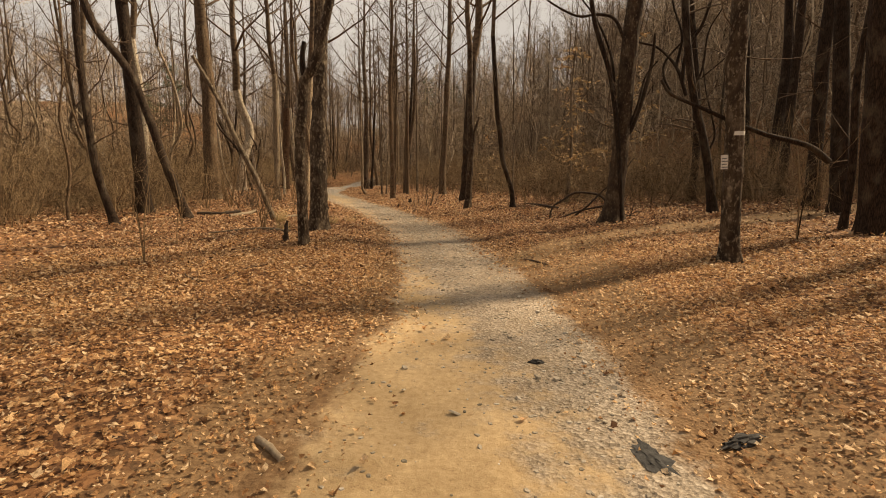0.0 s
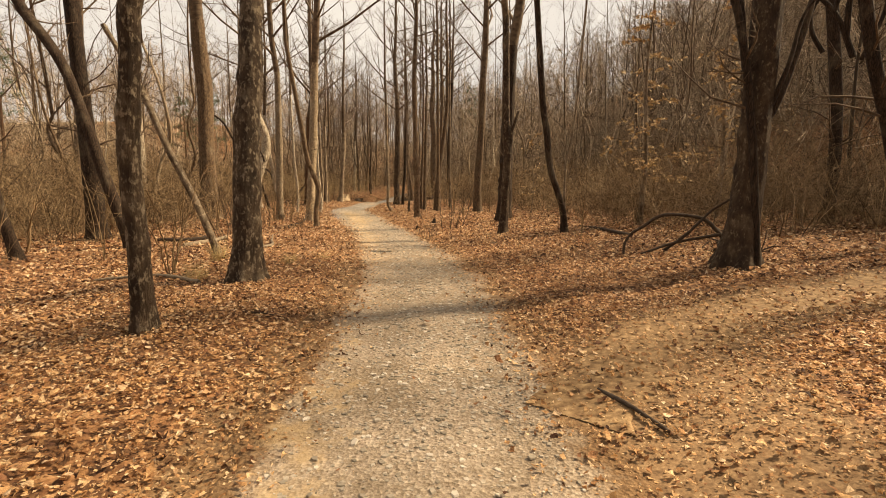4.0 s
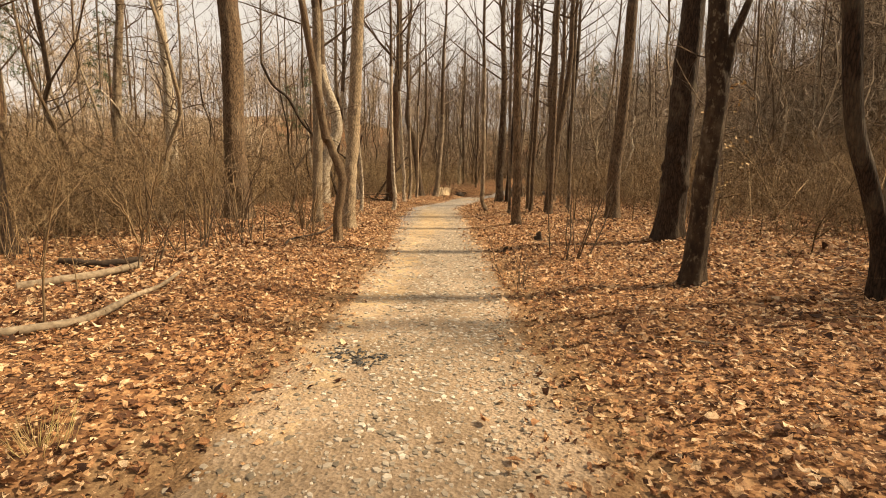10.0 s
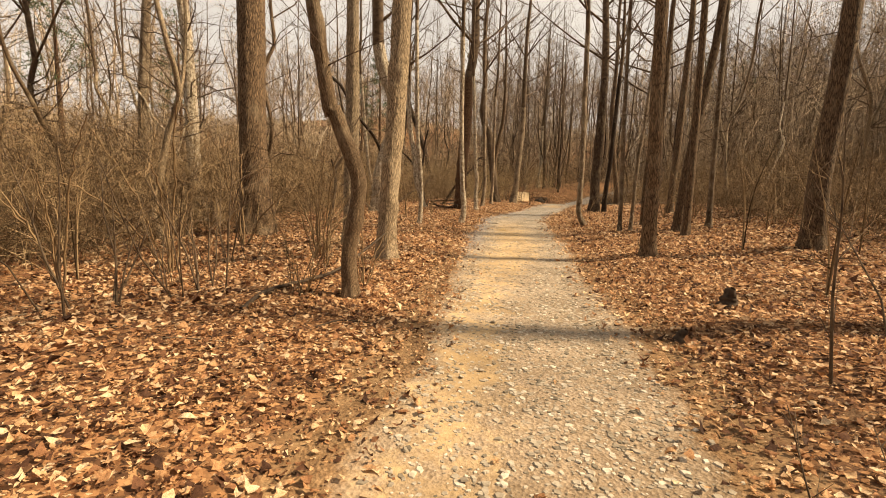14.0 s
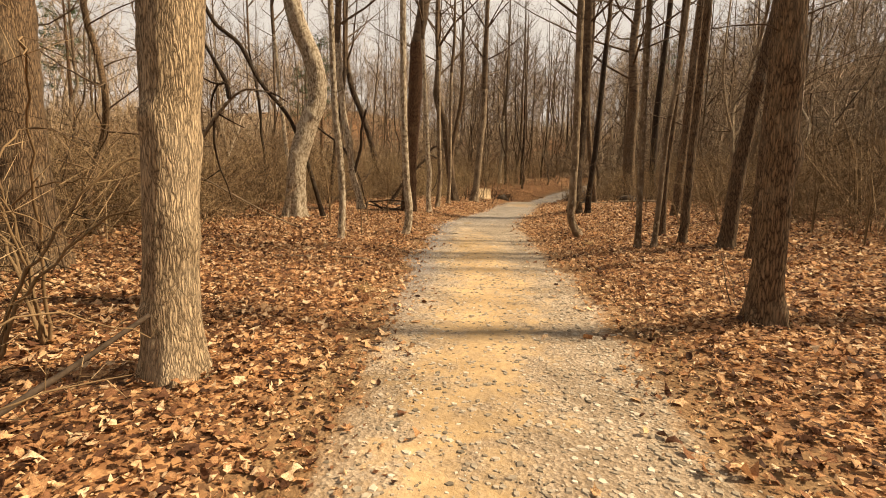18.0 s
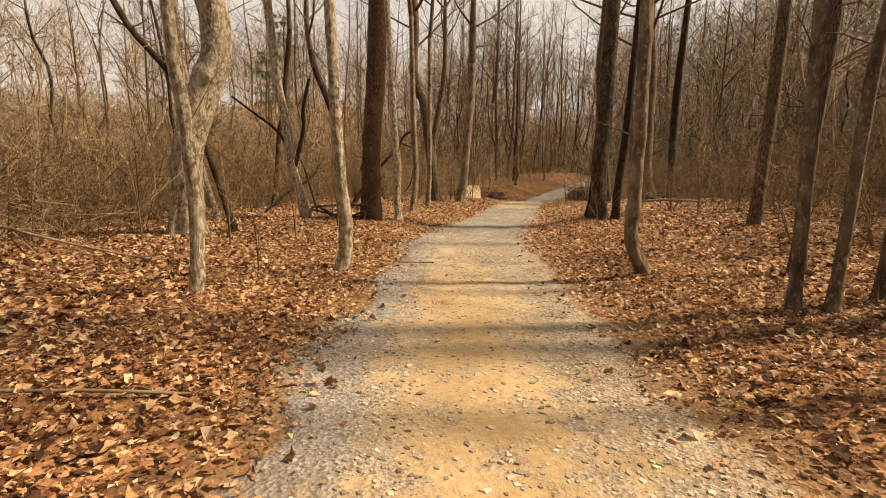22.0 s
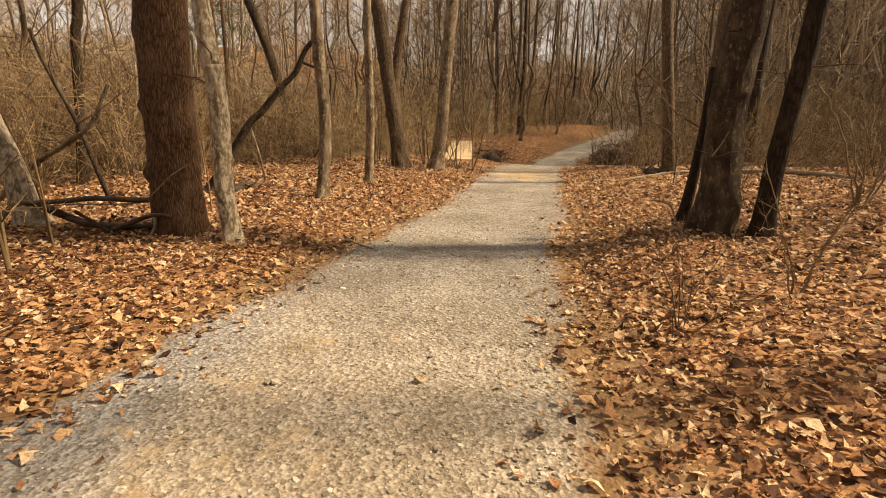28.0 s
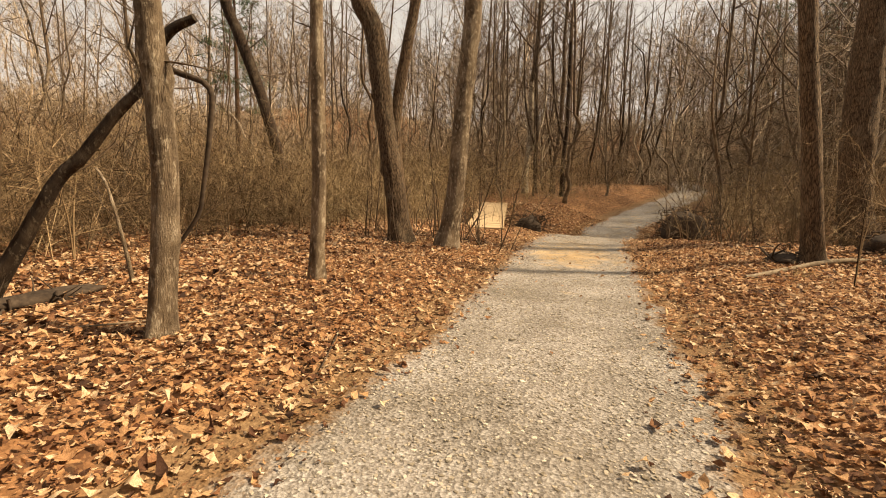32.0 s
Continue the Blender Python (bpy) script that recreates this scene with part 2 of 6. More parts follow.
M_BRUSH = plain("brush_stems", [(0.0, (0.020, 0.012, 0.006)), (0.5, (0.165, 0.105, 0.055)), (1.0, (0.46, 0.33, 0.192))], 5, 0.9, island=True)
M_STRAW = plain("dry_tan_stems", [(0.0, (0.12, 0.078, 0.038)), (0.55, (0.33, 0.235, 0.120)), (1.0, (0.55, 0.43, 0.26))], 5, 0.9, island=True)
M_BEECH = plain("clinging_beech_leaf", [(0.0, (0.42, 0.25, 0.105)), (0.5, (0.60, 0.41, 0.20)), (1.0, (0.74, 0.57, 0.33))], 30, 0.7, island=True)
M_DEADWOOD = plain("weathered_deadwood", [(0.3, (0.12, 0.086, 0.057)), (0.7, (0.33, 0.262, 0.182))], 18, 0.95, stretch=(1, 1, 1), lift=0.01)
M_DARKWOOD = plain("wet_dark_wood", [(0.3, (0.028, 0.019, 0.013)), (0.7, (0.085, 0.060, 0.042))], 18, 0.9, lift=0.01)
M_PLANK = plain("sawn_pine_plank", [(0.3, (0.40, 0.285, 0.165)), (0.7, (0.54, 0.405, 0.25))], 6, 0.8, stretch=(0.4, 6, 6), lift=0.004)
M_DARK_BITS = plain("charred_fragment", [(0.3, (0.020, 0.019, 0.018)), (0.7, (0.075, 0.072, 0.068))], 30, 0.85, lift=0.01)
M_PAPER = plain("weathered_card", [(0.3, (0.66, 0.64, 0.58)), (0.7, (0.78, 0.76, 0.70))], 20, 0.8)
M_INK = plain("faded_print", [(0.3, (0.16, 0.16, 0.16)), (0.7, (0.22, 0.22, 0.22))], 30, 0.8)
M_GRASS = plain("dry_grass", [(0.0, (0.26, 0.17, 0.075)), (0.8, (0.46, 0.33, 0.16)), (1.0, (0.32, 0.30, 0.11))], 4, 0.8, island=True)
M_PINE = plain("pine_needles", [(0.0, (0.035, 0.055, 0.022)), (1.0, (0.085, 0.110, 0.045))], 4, 0.7, island=True)

# leaf litter, as far as the eye goes
M_GROUND, n_, l_, b_ = material("leaf_litter_floor", 0.95)
o_ = coords(n_, l_, (1, 1, 0.4))
wob = noise_tex(n_, l_, o_, 9, 4)
warp = n_.new("ShaderNodeVectorMath")
warp.operation = "MULTIPLY_ADD"
l_.new(wob.outputs["Color"], warp.inputs[0])
warp.inputs[1].default_value = (0.09, 0.09, 0.09)
l_.new(o_, warp.inputs[2])
va = voronoi(n_, l_, warp.outputs[0], 21)
vb = voronoi(n_, l_, warp.outputs[0], 55)
ra = ramp(n_, [(0.0, (0.040, 0.020, 0.012)), (0.3, (0.115, 0.054, 0.028)), (0.55, (0.21, 0.100, 0.046)), (0.8, (0.38, 0.195, 0.090)), (1.0, (0.54, 0.325, 0.165))])
rb = ramp(n_, [(0.0, (0.030, 0.016, 0.009)), (0.5, (0.13, 0.063, 0.030)), (1.0, (0.40, 0.225, 0.112))])
sa, sb = n_.new("ShaderNodeSeparateColor"), n_.new("ShaderNodeSeparateColor")
l_.new(va.outputs["Color"], sa.inputs[0]), l_.new(vb.outputs["Color"], sb.inputs[0])
l_.new(sa.outputs[0], ra.inputs["Fac"]), l_.new(sb.outputs[0], rb.inputs["Fac"])
gc = mix(n_, l_, 0.3, ra.outputs["Color"], rb.outputs["Color"])
big = noise_tex(n_, l_, coords(n_, l_), 0.55, 6)
br = ramp(n_, [(0.3, (0.72, 0.70, 0.68)), (0.7, (1.22, 1.2, 1.15))])
l_.new(big.outputs["Fac"], br.inputs["Fac"])
gc = mix(n_, l_, 1.0, gc, br.outputs["Color"], "MULTIPLY")
soil = noise_tex(n_, l_, coords(n_, l_), 26, 10, 0.75)
soilr = ramp(n_, [(0.3, (0.080, 0.045, 0.023)), (0.5, (0.20, 0.121, 0.062)), (0.7, (0.37, 0.245, 0.131))])
l_.new(soil.outputs["Fac"], soilr.inputs["Fac"])
datt, dadd = n_.new("ShaderNodeAttribute"), n_.new("ShaderNodeMath")
datt.attribute_name, dadd.operation = "dirt", "ADD"
dn = noise_tex(n_, l_, coords(n_, l_), 4.0, 7, 0.7)
l_.new(datt.outputs["Fac"], dadd.inputs[0]), l_.new(dn.outputs["Fac"], dadd.inputs[1])
dramp = ramp(n_, [(0.68, (0, 0, 0)), (1.0, (1, 1, 1))])
l_.new(dadd.outputs[0], dramp.inputs["Fac"])
l_.new(mix(n_, l_, dramp.outputs["Color"], gc, soilr.outputs["Color"]), b_.inputs["Base Color"])
lay = n_.new("ShaderNodeMath")
lay.operation = "ADD"
l_.new(sa.outputs[1], lay.inputs[0]), l_.new(sb.outputs[1], lay.inputs[1])
bump(n_, l_, b_, lay.outputs[0], 0.9, 0.02)

# trail: grey crushed stone, with tan sand where the attribute "sand" says so
M_TRAIL, n_, l_, b_ = material("trail_gravel_and_sand", 0.95)
o_ = coords(n_, l_)
v1, v2 = voronoi(n_, l_, o_, 42), voronoi(n_, l_, o_, 105)
s1, s2 = n_.new("ShaderNodeSeparateColor"), n_.new("ShaderNodeSeparateColor")
l_.new(v1.outputs["Color"], s1.inputs[0]), l_.new(v2.outputs["Color"], s2.inputs[0])
g1 = ramp(n_, [(0.0, (0.085, 0.070, 0.052)), (0.22, (0.22, 0.187, 0.147)), (0.6, (0.36, 0.311, 0.25)), (1.0, (0.62, 0.555, 0.465))])
g2 = ramp(n_, [(0.0, (0.085, 0.070, 0.052)), (0.25, (0.21, 0.178, 0.140)), (0.6, (0.34, 0.293, 0.236)), (1.0, (0.57, 0.508, 0.423))])
l_.new(s1.outputs[0], g1.inputs["Fac"]), l_.new(s2.outputs[0], g2.inputs["Fac"])
grav = mix(n_, l_, 0.5, g1.outputs["Color"], g2.outputs["Color"])
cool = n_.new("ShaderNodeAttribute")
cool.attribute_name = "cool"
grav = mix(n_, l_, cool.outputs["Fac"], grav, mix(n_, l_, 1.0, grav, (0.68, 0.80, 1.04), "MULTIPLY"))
fine = noise_tex(n_, l_, o_, 24, 12, 0.72)
earth = n_.new("ShaderNodeAttribute")
earth.attribute_name = "earth"
er = ramp(n_, [(0.3, (0.16, 0.104, 0.064)), (0.5, (0.28, 0.195, 0.124)), (0.72, (0.39, 0.288, 0.192))])
l_.new(fine.outputs["Fac"], er.inputs["Fac"])
grav = mix(n_, l_, earth.outputs["Fac"], grav, er.outputs["Color"])
sr = ramp(n_, [(0.25, (0.26, 0.176, 0.096)), (0.42, (0.40, 0.286, 0.162)), (0.58, (0.47, 0.347, 0.204)), (0.78, (0.57, 0.438, 0.272))])
l_.new(fine.outputs["Fac"], sr.inputs["Fac"])
att = n_.new("ShaderNodeAttribute")
att.attribute_name = "sand"
med = noise_tex(n_, l_, o_, 3.5, 7, 0.65)
add = n_.new("ShaderNodeMath")
add.operation = "MULTIPLY_ADD"
l_.new(med.outputs["Fac"], add.inputs[0]), l_.new(att.outputs["Fac"], add.inputs[2])
add.inputs[1].default_value = 1.7
fr = ramp(n_, [(0.0, (0, 0, 0)), (1.0, (1, 1, 1))])
fr.color_ramp.elements[0].position, fr.color_ramp.elements[1].position = 0.0, 0.36
fsub = n_.new("ShaderNodeMath")
fsub.operation = "SUBTRACT"
fsub.inputs[1].default_value = 1.18
l_.new(add.outputs[0], fsub.inputs[0])
l_.new(fsub.outputs[0], fr.inputs["Fac"])
tc = mix(n_, l_, fr.outputs["Color"], grav, sr.outputs["Color"])
rim = n_.new("ShaderNodeAttribute")
rim.attribute_name = "rim"
crumb = noise_tex(n_, l_, o_, 5.5, 8, 0.7)
rsum = n_.new("ShaderNodeMath")
rsum.operation = "ADD"
l_.new(rim.outputs["Fac"], rsum.inputs[0]), l_.new(crumb.outputs["Fac"], rsum.inputs[1])
rr_ = ramp(n_, [(0.72, (0, 0, 0)), (1.12, (1, 1, 1))])
l_.new(rsum.outputs[0], rr_.inputs["Fac"])
cr_ = ramp(n_, [(0.3, (0.10, 0.056, 0.029)), (0.5, (0.20, 0.120, 0.062)), (0.72, (0.33, 0.215, 0.120))])
l_.new(fine.outputs["Fac"], cr_.inputs["Fac"])
tc = mix(n_, l_, rr_.outputs["Color"], tc, cr_.outputs["Color"])
dirt = noise_tex(n_, l_, o_, 1.1, 7, 0.6)
dr = ramp(n_, [(0.35, (0.72, 0.68, 0.62)), (0.62, (1.12, 1.1, 1.07))])
l_.new(dirt.outputs["Fac"], dr.inputs["Fac"])
tc = mix(n_, l_, 1.0, tc, dr.outputs["Color"], "MULTIPLY")
wet = n_.new("ShaderNodeAttribute")
wet.attribute_name = "wet"
l_.new(mix(n_, l_, wet.outputs["Fac"], tc, mix(n_, l_, 1.0, tc, (0.30, 0.25, 0.20), "MULTIPLY")), b_.inputs["Base Color"])
stony = n_.new("ShaderNodeMath")
stony.operation = "SUBTRACT"
stony.inputs[0].default_value = 1.0
l_.new(fr.outputs["Color"], stony.inputs[1])
hv = n_.new("ShaderNodeMath")
hv.operation = "MULTIPLY"
l_.new(v1.outputs["Distance"], hv.inputs[0]), l_.new(stony.outputs[0], hv.inputs[1])
hm = n_.new("ShaderNodeMath")
hm.operation = "ADD"
l_.new(hv.outputs[0], hm.inputs[0]), l_.new(fine.outputs["Fac"], hm.inputs[1])
bump(n_, l_, b_, hm.outputs[0], 0.9, 0.011)
M_SIDE = plain("side_trail_sand", [(0.3, (0.10, 0.058, 0.029)), (0.5, (0.22, 0.136, 0.068)), (0.7, (0.38, 0.255, 0.135))], 16, 0.95, 9, lift=0.01)
M_MUD = plain("creek_mud", [(0.3, (0.030, 0.022, 0.015)), (0.7, (0.085, 0.060, 0.040))], 8, 0.6, lift=0.02)
M_WATER = material("creek_water", 0.08)[0]
M_WATER.node_tree.nodes["Principled BSDF"].inputs["Base Color"].default_value = (0.035, 0.028, 0.018, 1)

# ---- shape of the ground ----
TRAIL = [(0.3, -25.0), (0.3, -14.0), (0.3, -7.0), (0.3, -3.0), (0.3, 0.2), (0.3, 2.9), (0.4, 4.8), (0.05, 8.4), (-0.45, 11.4), (-1.25, 14.6), (-3.0, 19.8), (-4.3, 23.0),
         (-5.6, 26.7), (-6.25, 28.2), (-7.4, 31.5), (-8.3, 33.9), (-8.95, 36.6), (-9.2, 38.4), (-9.5, 41.2), (-10.2, 45.0),
         (-11.0, 50.0), (-11.1, 53.0), (-10.8, 56.0), (-10.3, 59.0), (-9.6, 63.0), (-8.7, 69.0), (-8.2, 76.0), (-9.5, 86.0), (-12.0, 100.0), (-16.0, 130.0), (-22.0, 190.0), (-30.0, 300.0)]
TA = np.array(TRAIL)
SEG = TA[1:] - TA[:-1]
SEGL = np.hypot(SEG[:, 0], SEG[:, 1])
CUM = np.concatenate([[0], np.cumsum(SEGL)])


def smooth(a, b, v):
    u = np.clip((v - a) / (b - a), 0, 1)
    return u * u * (3 - 2 * u)


def lateral(x, y):
    """Signed distance from the trail's middle line (right is positive) and the way along it."""
    x, y = np.atleast_1d(np.asarray(x, float)), np.atleast_1d(np.asarray(y, float))
    best, side, along = np.full(x.shape, 1e9), np.zeros(x.shape), np.zeros(x.shape)
    for k in range(len(SEG)):
        px, py = x - TA[k, 0], y - TA[k, 1]
        u = np.clip((px * SEG[k, 0] + py * SEG[k, 1]) / SEGL[k] ** 2, 0, 1)
        dx, dy = px - u * SEG[k, 0], py - u * SEG[k, 1]
        d = np.hypot(dx, dy)
        s = np.sign(SEG[k, 1] * px - SEG[k, 0] * py)
        near = d < best
        best, side, along = np.where(near, d, best), np.where(near, s, side), np.where(near, CUM[k] + u * SEGL[k], along)
    return best * side, along


def half_width(y):
    return np.interp(y, [0, 5, 8, 20, 28, 40, 50, 52.5, 55], [1.05, 0.85, 0.86, 0.95, 1.13, 1.15, 1.3, 1.25, 0.95])


def ground_z(x, y):
    """Height of the ground: a level trail, low banks, a long slope up to the right, a far rise to the left, a creek bed."""
    x, y = np.atleast_1d(np.asarray(x, float)), np.atleast_1d(np.asarray(y, float))
    d, s = lateral(x, y)
    hw = half_width(y)
    r, l = np.maximum(d - hw, 0), np.maximum(-d - hw, 0)
    bank = np.interp(y, [28, 42, 50], [0.12, 0.24, 0.14])
    right = bank * smooth(0.1, 1.4, r) + 0.055 * np.maximum(r - 0.8, 0) * smooth(0.8, 4, r)
    right = right + 0.33 * np.maximum(r - 13, 0) * smooth(13, 25, r)
    right = np.where(right > 11, 11 + 9 * np.tanh((right - 11) / 9), right)
    deep = np.interp(y, [14, 20, 28, 38, 46, 50], [-0.12, -0.12, 0.15, 0.24, 0.26, 0.14])
    left = bank * smooth(0.1, 1.2, l) * (1 - smooth(2, 5, l)) + deep * smooth(1.6, 5, l)
    left = left + 7.5 * smooth(26, 62, l)
    z = np.where(d > 0, right, left)
    rise = 0.075 * np.maximum(y - 55, 0) * smooth(55, 60, y) + 0.20 * np.maximum(y - 86, 0) * smooth(86, 100, y)
    z = z + np.where(rise > 6, 6 + 6 * np.tanh((rise - 6) / 6), rise)
    # the creek bed, which the trail fords
    c = 52.9 - 0.30 * (x + 11.4) + 0.5 * np.sin(x * 0.5)
    bed = smooth(-1.2, -0.8, y - c) * smooth(2.9, 0.6, y - c)
    z = z + 0.42 * smooth(55.0, 58.0, y) * smooth(1.2, 3.0, -d) * (1 - smooth(70, 80, y))
    z = z - bed * (0.52 + 0.12 * smooth(1.4, 2.6, np.abs(d))) * (1 - smooth(25, 45, np.abs(d)))
    n = 0.035 * np.sin(1.7 * x + 0.9 * y) * np.sin(1.1 * y - 0.6 * x) + 0.02 * np.sin(3.1 * x) * np.sin(2.7 * y + 1)
    return z + n * smooth(0.2, 1.5, np.maximum(r, l))

GZ = lambda x, y: float(ground_z(x, y)[0])


# ---- mesh tools ----
class Soup:
    """Gathers vertices and faces of one size, to become one mesh."""

    def __init__(self):
        self.v, self.f, self.n = [], {3: [], 4: []}, 0

    def add(self, v, *faces):
        self.v.append(np.asarray(v, float))
        for f in faces:
            f = np.asarray(f, int)
            if len(f):
                self.f[f.shape[1]].append(f + self.n)
        self.n += len(v)
        return self

    def arrays(self):
        return np.concatenate(self.v), {k: (np.concatenate(f) if f else np.zeros((0, k), int)) for k, f in self.f.items()}

    def mesh(self, name, mat, smooth_shade=True):
        v, f = self.arrays()
        return mesh_from(name, v, f, mat, smooth_shade)


def mesh_from(name, v, f, mat, smooth_shade=True):
    me = bpy.data.meshes.new(name)
    loops = np.concatenate([f[3].ravel(), f[4].ravel()]).astype(np.int32)
    sizes = np.concatenate([np.full(len(f[3]), 3), np.full(len(f[4]), 4)]).astype(np.int32)
    me.vertices.add(len(v)), me.loops.add(len(loops)), me.polygons.add(len(sizes))
    me.vertices.foreach_set("co", np.asarray(v, np.float32).ravel())
    me.loops.foreach_set("vertex_index", loops)
    me.polygons.foreach_set("loop_start", np.concatenate([[0], np.cumsum(sizes)[:-1]]).astype(np.int32))
    me.polygons.foreach_set("use_smooth", np.full(len(sizes), smooth_shade))
    me.update(calc_edges=True)
    me.validate()
    me.materials.append(mat)
    return me


def part(name, me, parent=None, label=""):
    ob = new(name, me)
    ob.parent = parent
    return tagged(ob, label)


def spline(points, step):
    """A smooth line through the points, with a vertex about every step metres."""
    p = np.asarray(points, float)
    q = np.vstack([2 * p[0] - p[1], p, 2 * p[-1] - p[-2]])
    out = []
    for k in range(1, len(q) - 2):
        m = max(1, int(math.ceil(np.linalg.norm(q[k + 1] - q[k]) / step)))
        u = (np.arange(m) / m)[:, None]
        a, b, c, d = q[k - 1], q[k], q[k + 1], q[k + 2]
        out.append(0.5 * (2 * b + (c - a) * u + (2 * a - 5 * b + 4 * c - d) * u ** 2 + (3 * b - a - 3 * c + d) * u ** 3))
    return np.vstack(out + [p[-1:]])


def rings(line, radii, sides, bulge=None):
    """Vertices and quads of a tube along the line; bulge(z, angle) scales the radius."""
    line = np.asarray(line, float)
    t = np.gradient(line, axis=0)
    t /= np.linalg.norm(t, axis=1)[:, None] + 1e-9
    ref = np.array([0.31, 0.95, 0.05]) if abs(t[:, 2]).mean() > 0.5 else np.array([0.05, 0.1, 0.99])
    a = np.cross(t, ref)
    a /= np.linalg.norm(a, axis=1)[:, None] + 1e-9
    b = np.cross(t, a)
    th = np.arange(sides) * 2 * np.pi / sides
    r = np.asarray(radii, float)[:, None] * np.ones(sides)
    if bulge is not None:
        r = r * bulge(line[:, 2][:, None], th[None, :])
    v = line[:, None, :] + r[..., None] * (np.cos(th)[None, :, None] * a[:, None, :] + np.sin(th)[None, :, None] * b[:, None, :])
    m = len(line)
    i, j = np.meshgrid(np.arange(m - 1), np.arange(sides), indexing="ij")
    k = (j + 1) % sides
    f = np.stack([i * sides + j, i * sides + k, (i + 1) * sides + k, (i + 1) * sides + j], -1).reshape(-1, 4)
    return v.reshape(-1, 3), f


def tube(soup, line, r0, r1, sides, cap=True):
    line = np.asarray(line, float)
    rad = np.linspace(r0, r1, len(line))
    v, f = rings(line, rad, sides)
    soup.add(v, f)
    if cap:
        for ring, c in ((np.arange(sides)[::-1], line[0]), (np.arange(sides) + (len(line) - 1) * sides, line[-1])):
            w = v[ring]
            soup.add(np.vstack([w, c]), np.stack([np.arange(sides), (np.arange(sides) + 1) % sides, np.full(sides, sides)], -1))


def spikes(soup, base, tip, r):
    """Many thin three-sided twigs at once, each tapering to its tip."""
    base, tip = np.asarray(base, float), np.asarray(tip, float)
    r = np.asarray(r, float)[:, None] * np.ones((len(base), 1))
    d = tip - base
    d /= np.linalg.norm(d, axis=1)[:, None] + 1e-9
    ref = np.where(np.abs(d[:, 2:]) > 0.8, np.array([[1.0, 0, 0]]), np.array([[0, 0, 1.0]]))
    a = np.cross(d, ref)
    a /= np.linalg.norm(a, axis=1)[:, None] + 1e-9
    b = np.cross(d, a)
    v = np.stack([base + r * a, base + r * (-0.5 * a + 0.866 * b), base + r * (-0.5 * a - 0.866 * b), tip], 1).reshape(-1, 3)
    k = np.arange(len(base))[:, None] * 4
    f = np.concatenate([k + [[0, 1, 3]], k + [[1, 2, 3]], k + [[2, 0, 3]]])
    soup.add(v, f)


def slivers(soup, base, tip, r):
    """Hair-thin far twigs, one narrow triangle each, turned at random."""
    base, tip = np.asarray(base, float), np.asarray(tip, float)
    d = tip - base
    d /= np.linalg.norm(d, axis=1)[:, None] + 1e-9
    a = np.cross(d, np.random.default_rng(len(base)).normal(0, 1, d.shape))
    a *= np.asarray(r, float).reshape(-1, 1) / (np.linalg.norm(a, axis=1)[:, None] + 1e-9)
    soup.add(np.stack([base + a, base - a, tip], 1).reshape(-1, 3), np.arange(3 * len(base)).reshape(-1, 3))


def scattered(v, f, places, turns, sizes):
    """Copies of one small mesh, turned about the upright, as arrays."""
    c, s = np.cos(turns)[:, None], np.sin(turns)[:, None]
    x = (v[None, :, 0] * c - v[None, :, 1] * s) * sizes[:, None] + places[:, None, 0]
    y = (v[None, :, 0] * s + v[None, :, 1] * c) * sizes[:, None] + places[:, None, 1]
    z = v[None, :, 2] * sizes[:, None] + places[:, None, 2]
    w = np.stack([x, y, z], -1).reshape(-1, 3)
    off = (np.arange(len(places)) * len(v))[:, None, None]
    return w, {k: (g[None] + off).reshape(-1, k) if len(g) else np.zeros((0, k), int) for k, g in f.items()}


# ---- ground, trail, creek ----
def graded(a, b, step, far, ratio=1.16):
    mid = np.arange(a, b + step, step)
    out, w = [], step
    x = 0.0
    while x < far:
        w *= ratio
        x += w
        out.append(x)
    out = np.array(out)
    return np.concatenate([(a - out)[::-1], mid, mid[-1] + out])


SIDE = [(1.1, 7.4), (1.9, 8.6), (3.2, 9.7), (5.2, 10.5), (8.2, 11.7), (14.0, 14.0), (24.0, 17.0)]
TRODDEN = [((1.3, -1.0), (1.45, 4.5), 0.75), ((1.45, 4.5), (1.9, 8.2), 0.7), ((-0.75, -2.0), (-0.65, 3.2), 0.5)] + [(a, b, 0.5) for a, b in zip(SIDE[1:5], SIDE[2:6])]


def trodden(x, y):
    """Where the junction's bare earth shows through the leaves, 0 to 1."""
    out = np.zeros(np.shape(x))
    for (ax, ay), (bx, by), r in TRODDEN:
        u = np.clip(((x - ax) * (bx - ax) + (y - ay) * (by - ay)) / ((bx - ax) ** 2 + (by - ay) ** 2), 0, 1)
        out = np.maximum(out, smooth(r + 0.55, r - 0.35, np.hypot(x - ax - u * (bx - ax), y - ay - u * (by - ay))))
    return out


gx, gy = graded(-24, 16, 0.34, 700), graded(-6, 66, 0.34, 700)
X, Y = np.meshgrid(gx, gy, indexing="ij")
Z = ground_z(X.ravel(), Y.ravel())
lat, _ = lateral(X.ravel(), Y.ravel())
under = smooth(0.15, -0.25, np.abs(lat) - half_width(Y.ravel())) * 0.05
gv = np.stack([X.ravel(), Y.ravel(), Z - under], -1)
ni, nj = len(gx), len(gy)
i, j = np.meshgrid(np.arange(ni - 1), np.arange(nj - 1), indexing="ij")
gf = np.stack([i * nj + j, (i + 1) * nj + j, (i + 1) * nj + j + 1, i * nj + j + 1], -1).reshape(-1, 4)
ground = new("ground", mesh_from("ground", gv, {3: np.zeros((0, 3), int), 4: gf}, M_GROUND))
dirt_at = ground.data.attributes.new("dirt", "FLOAT", "POINT")
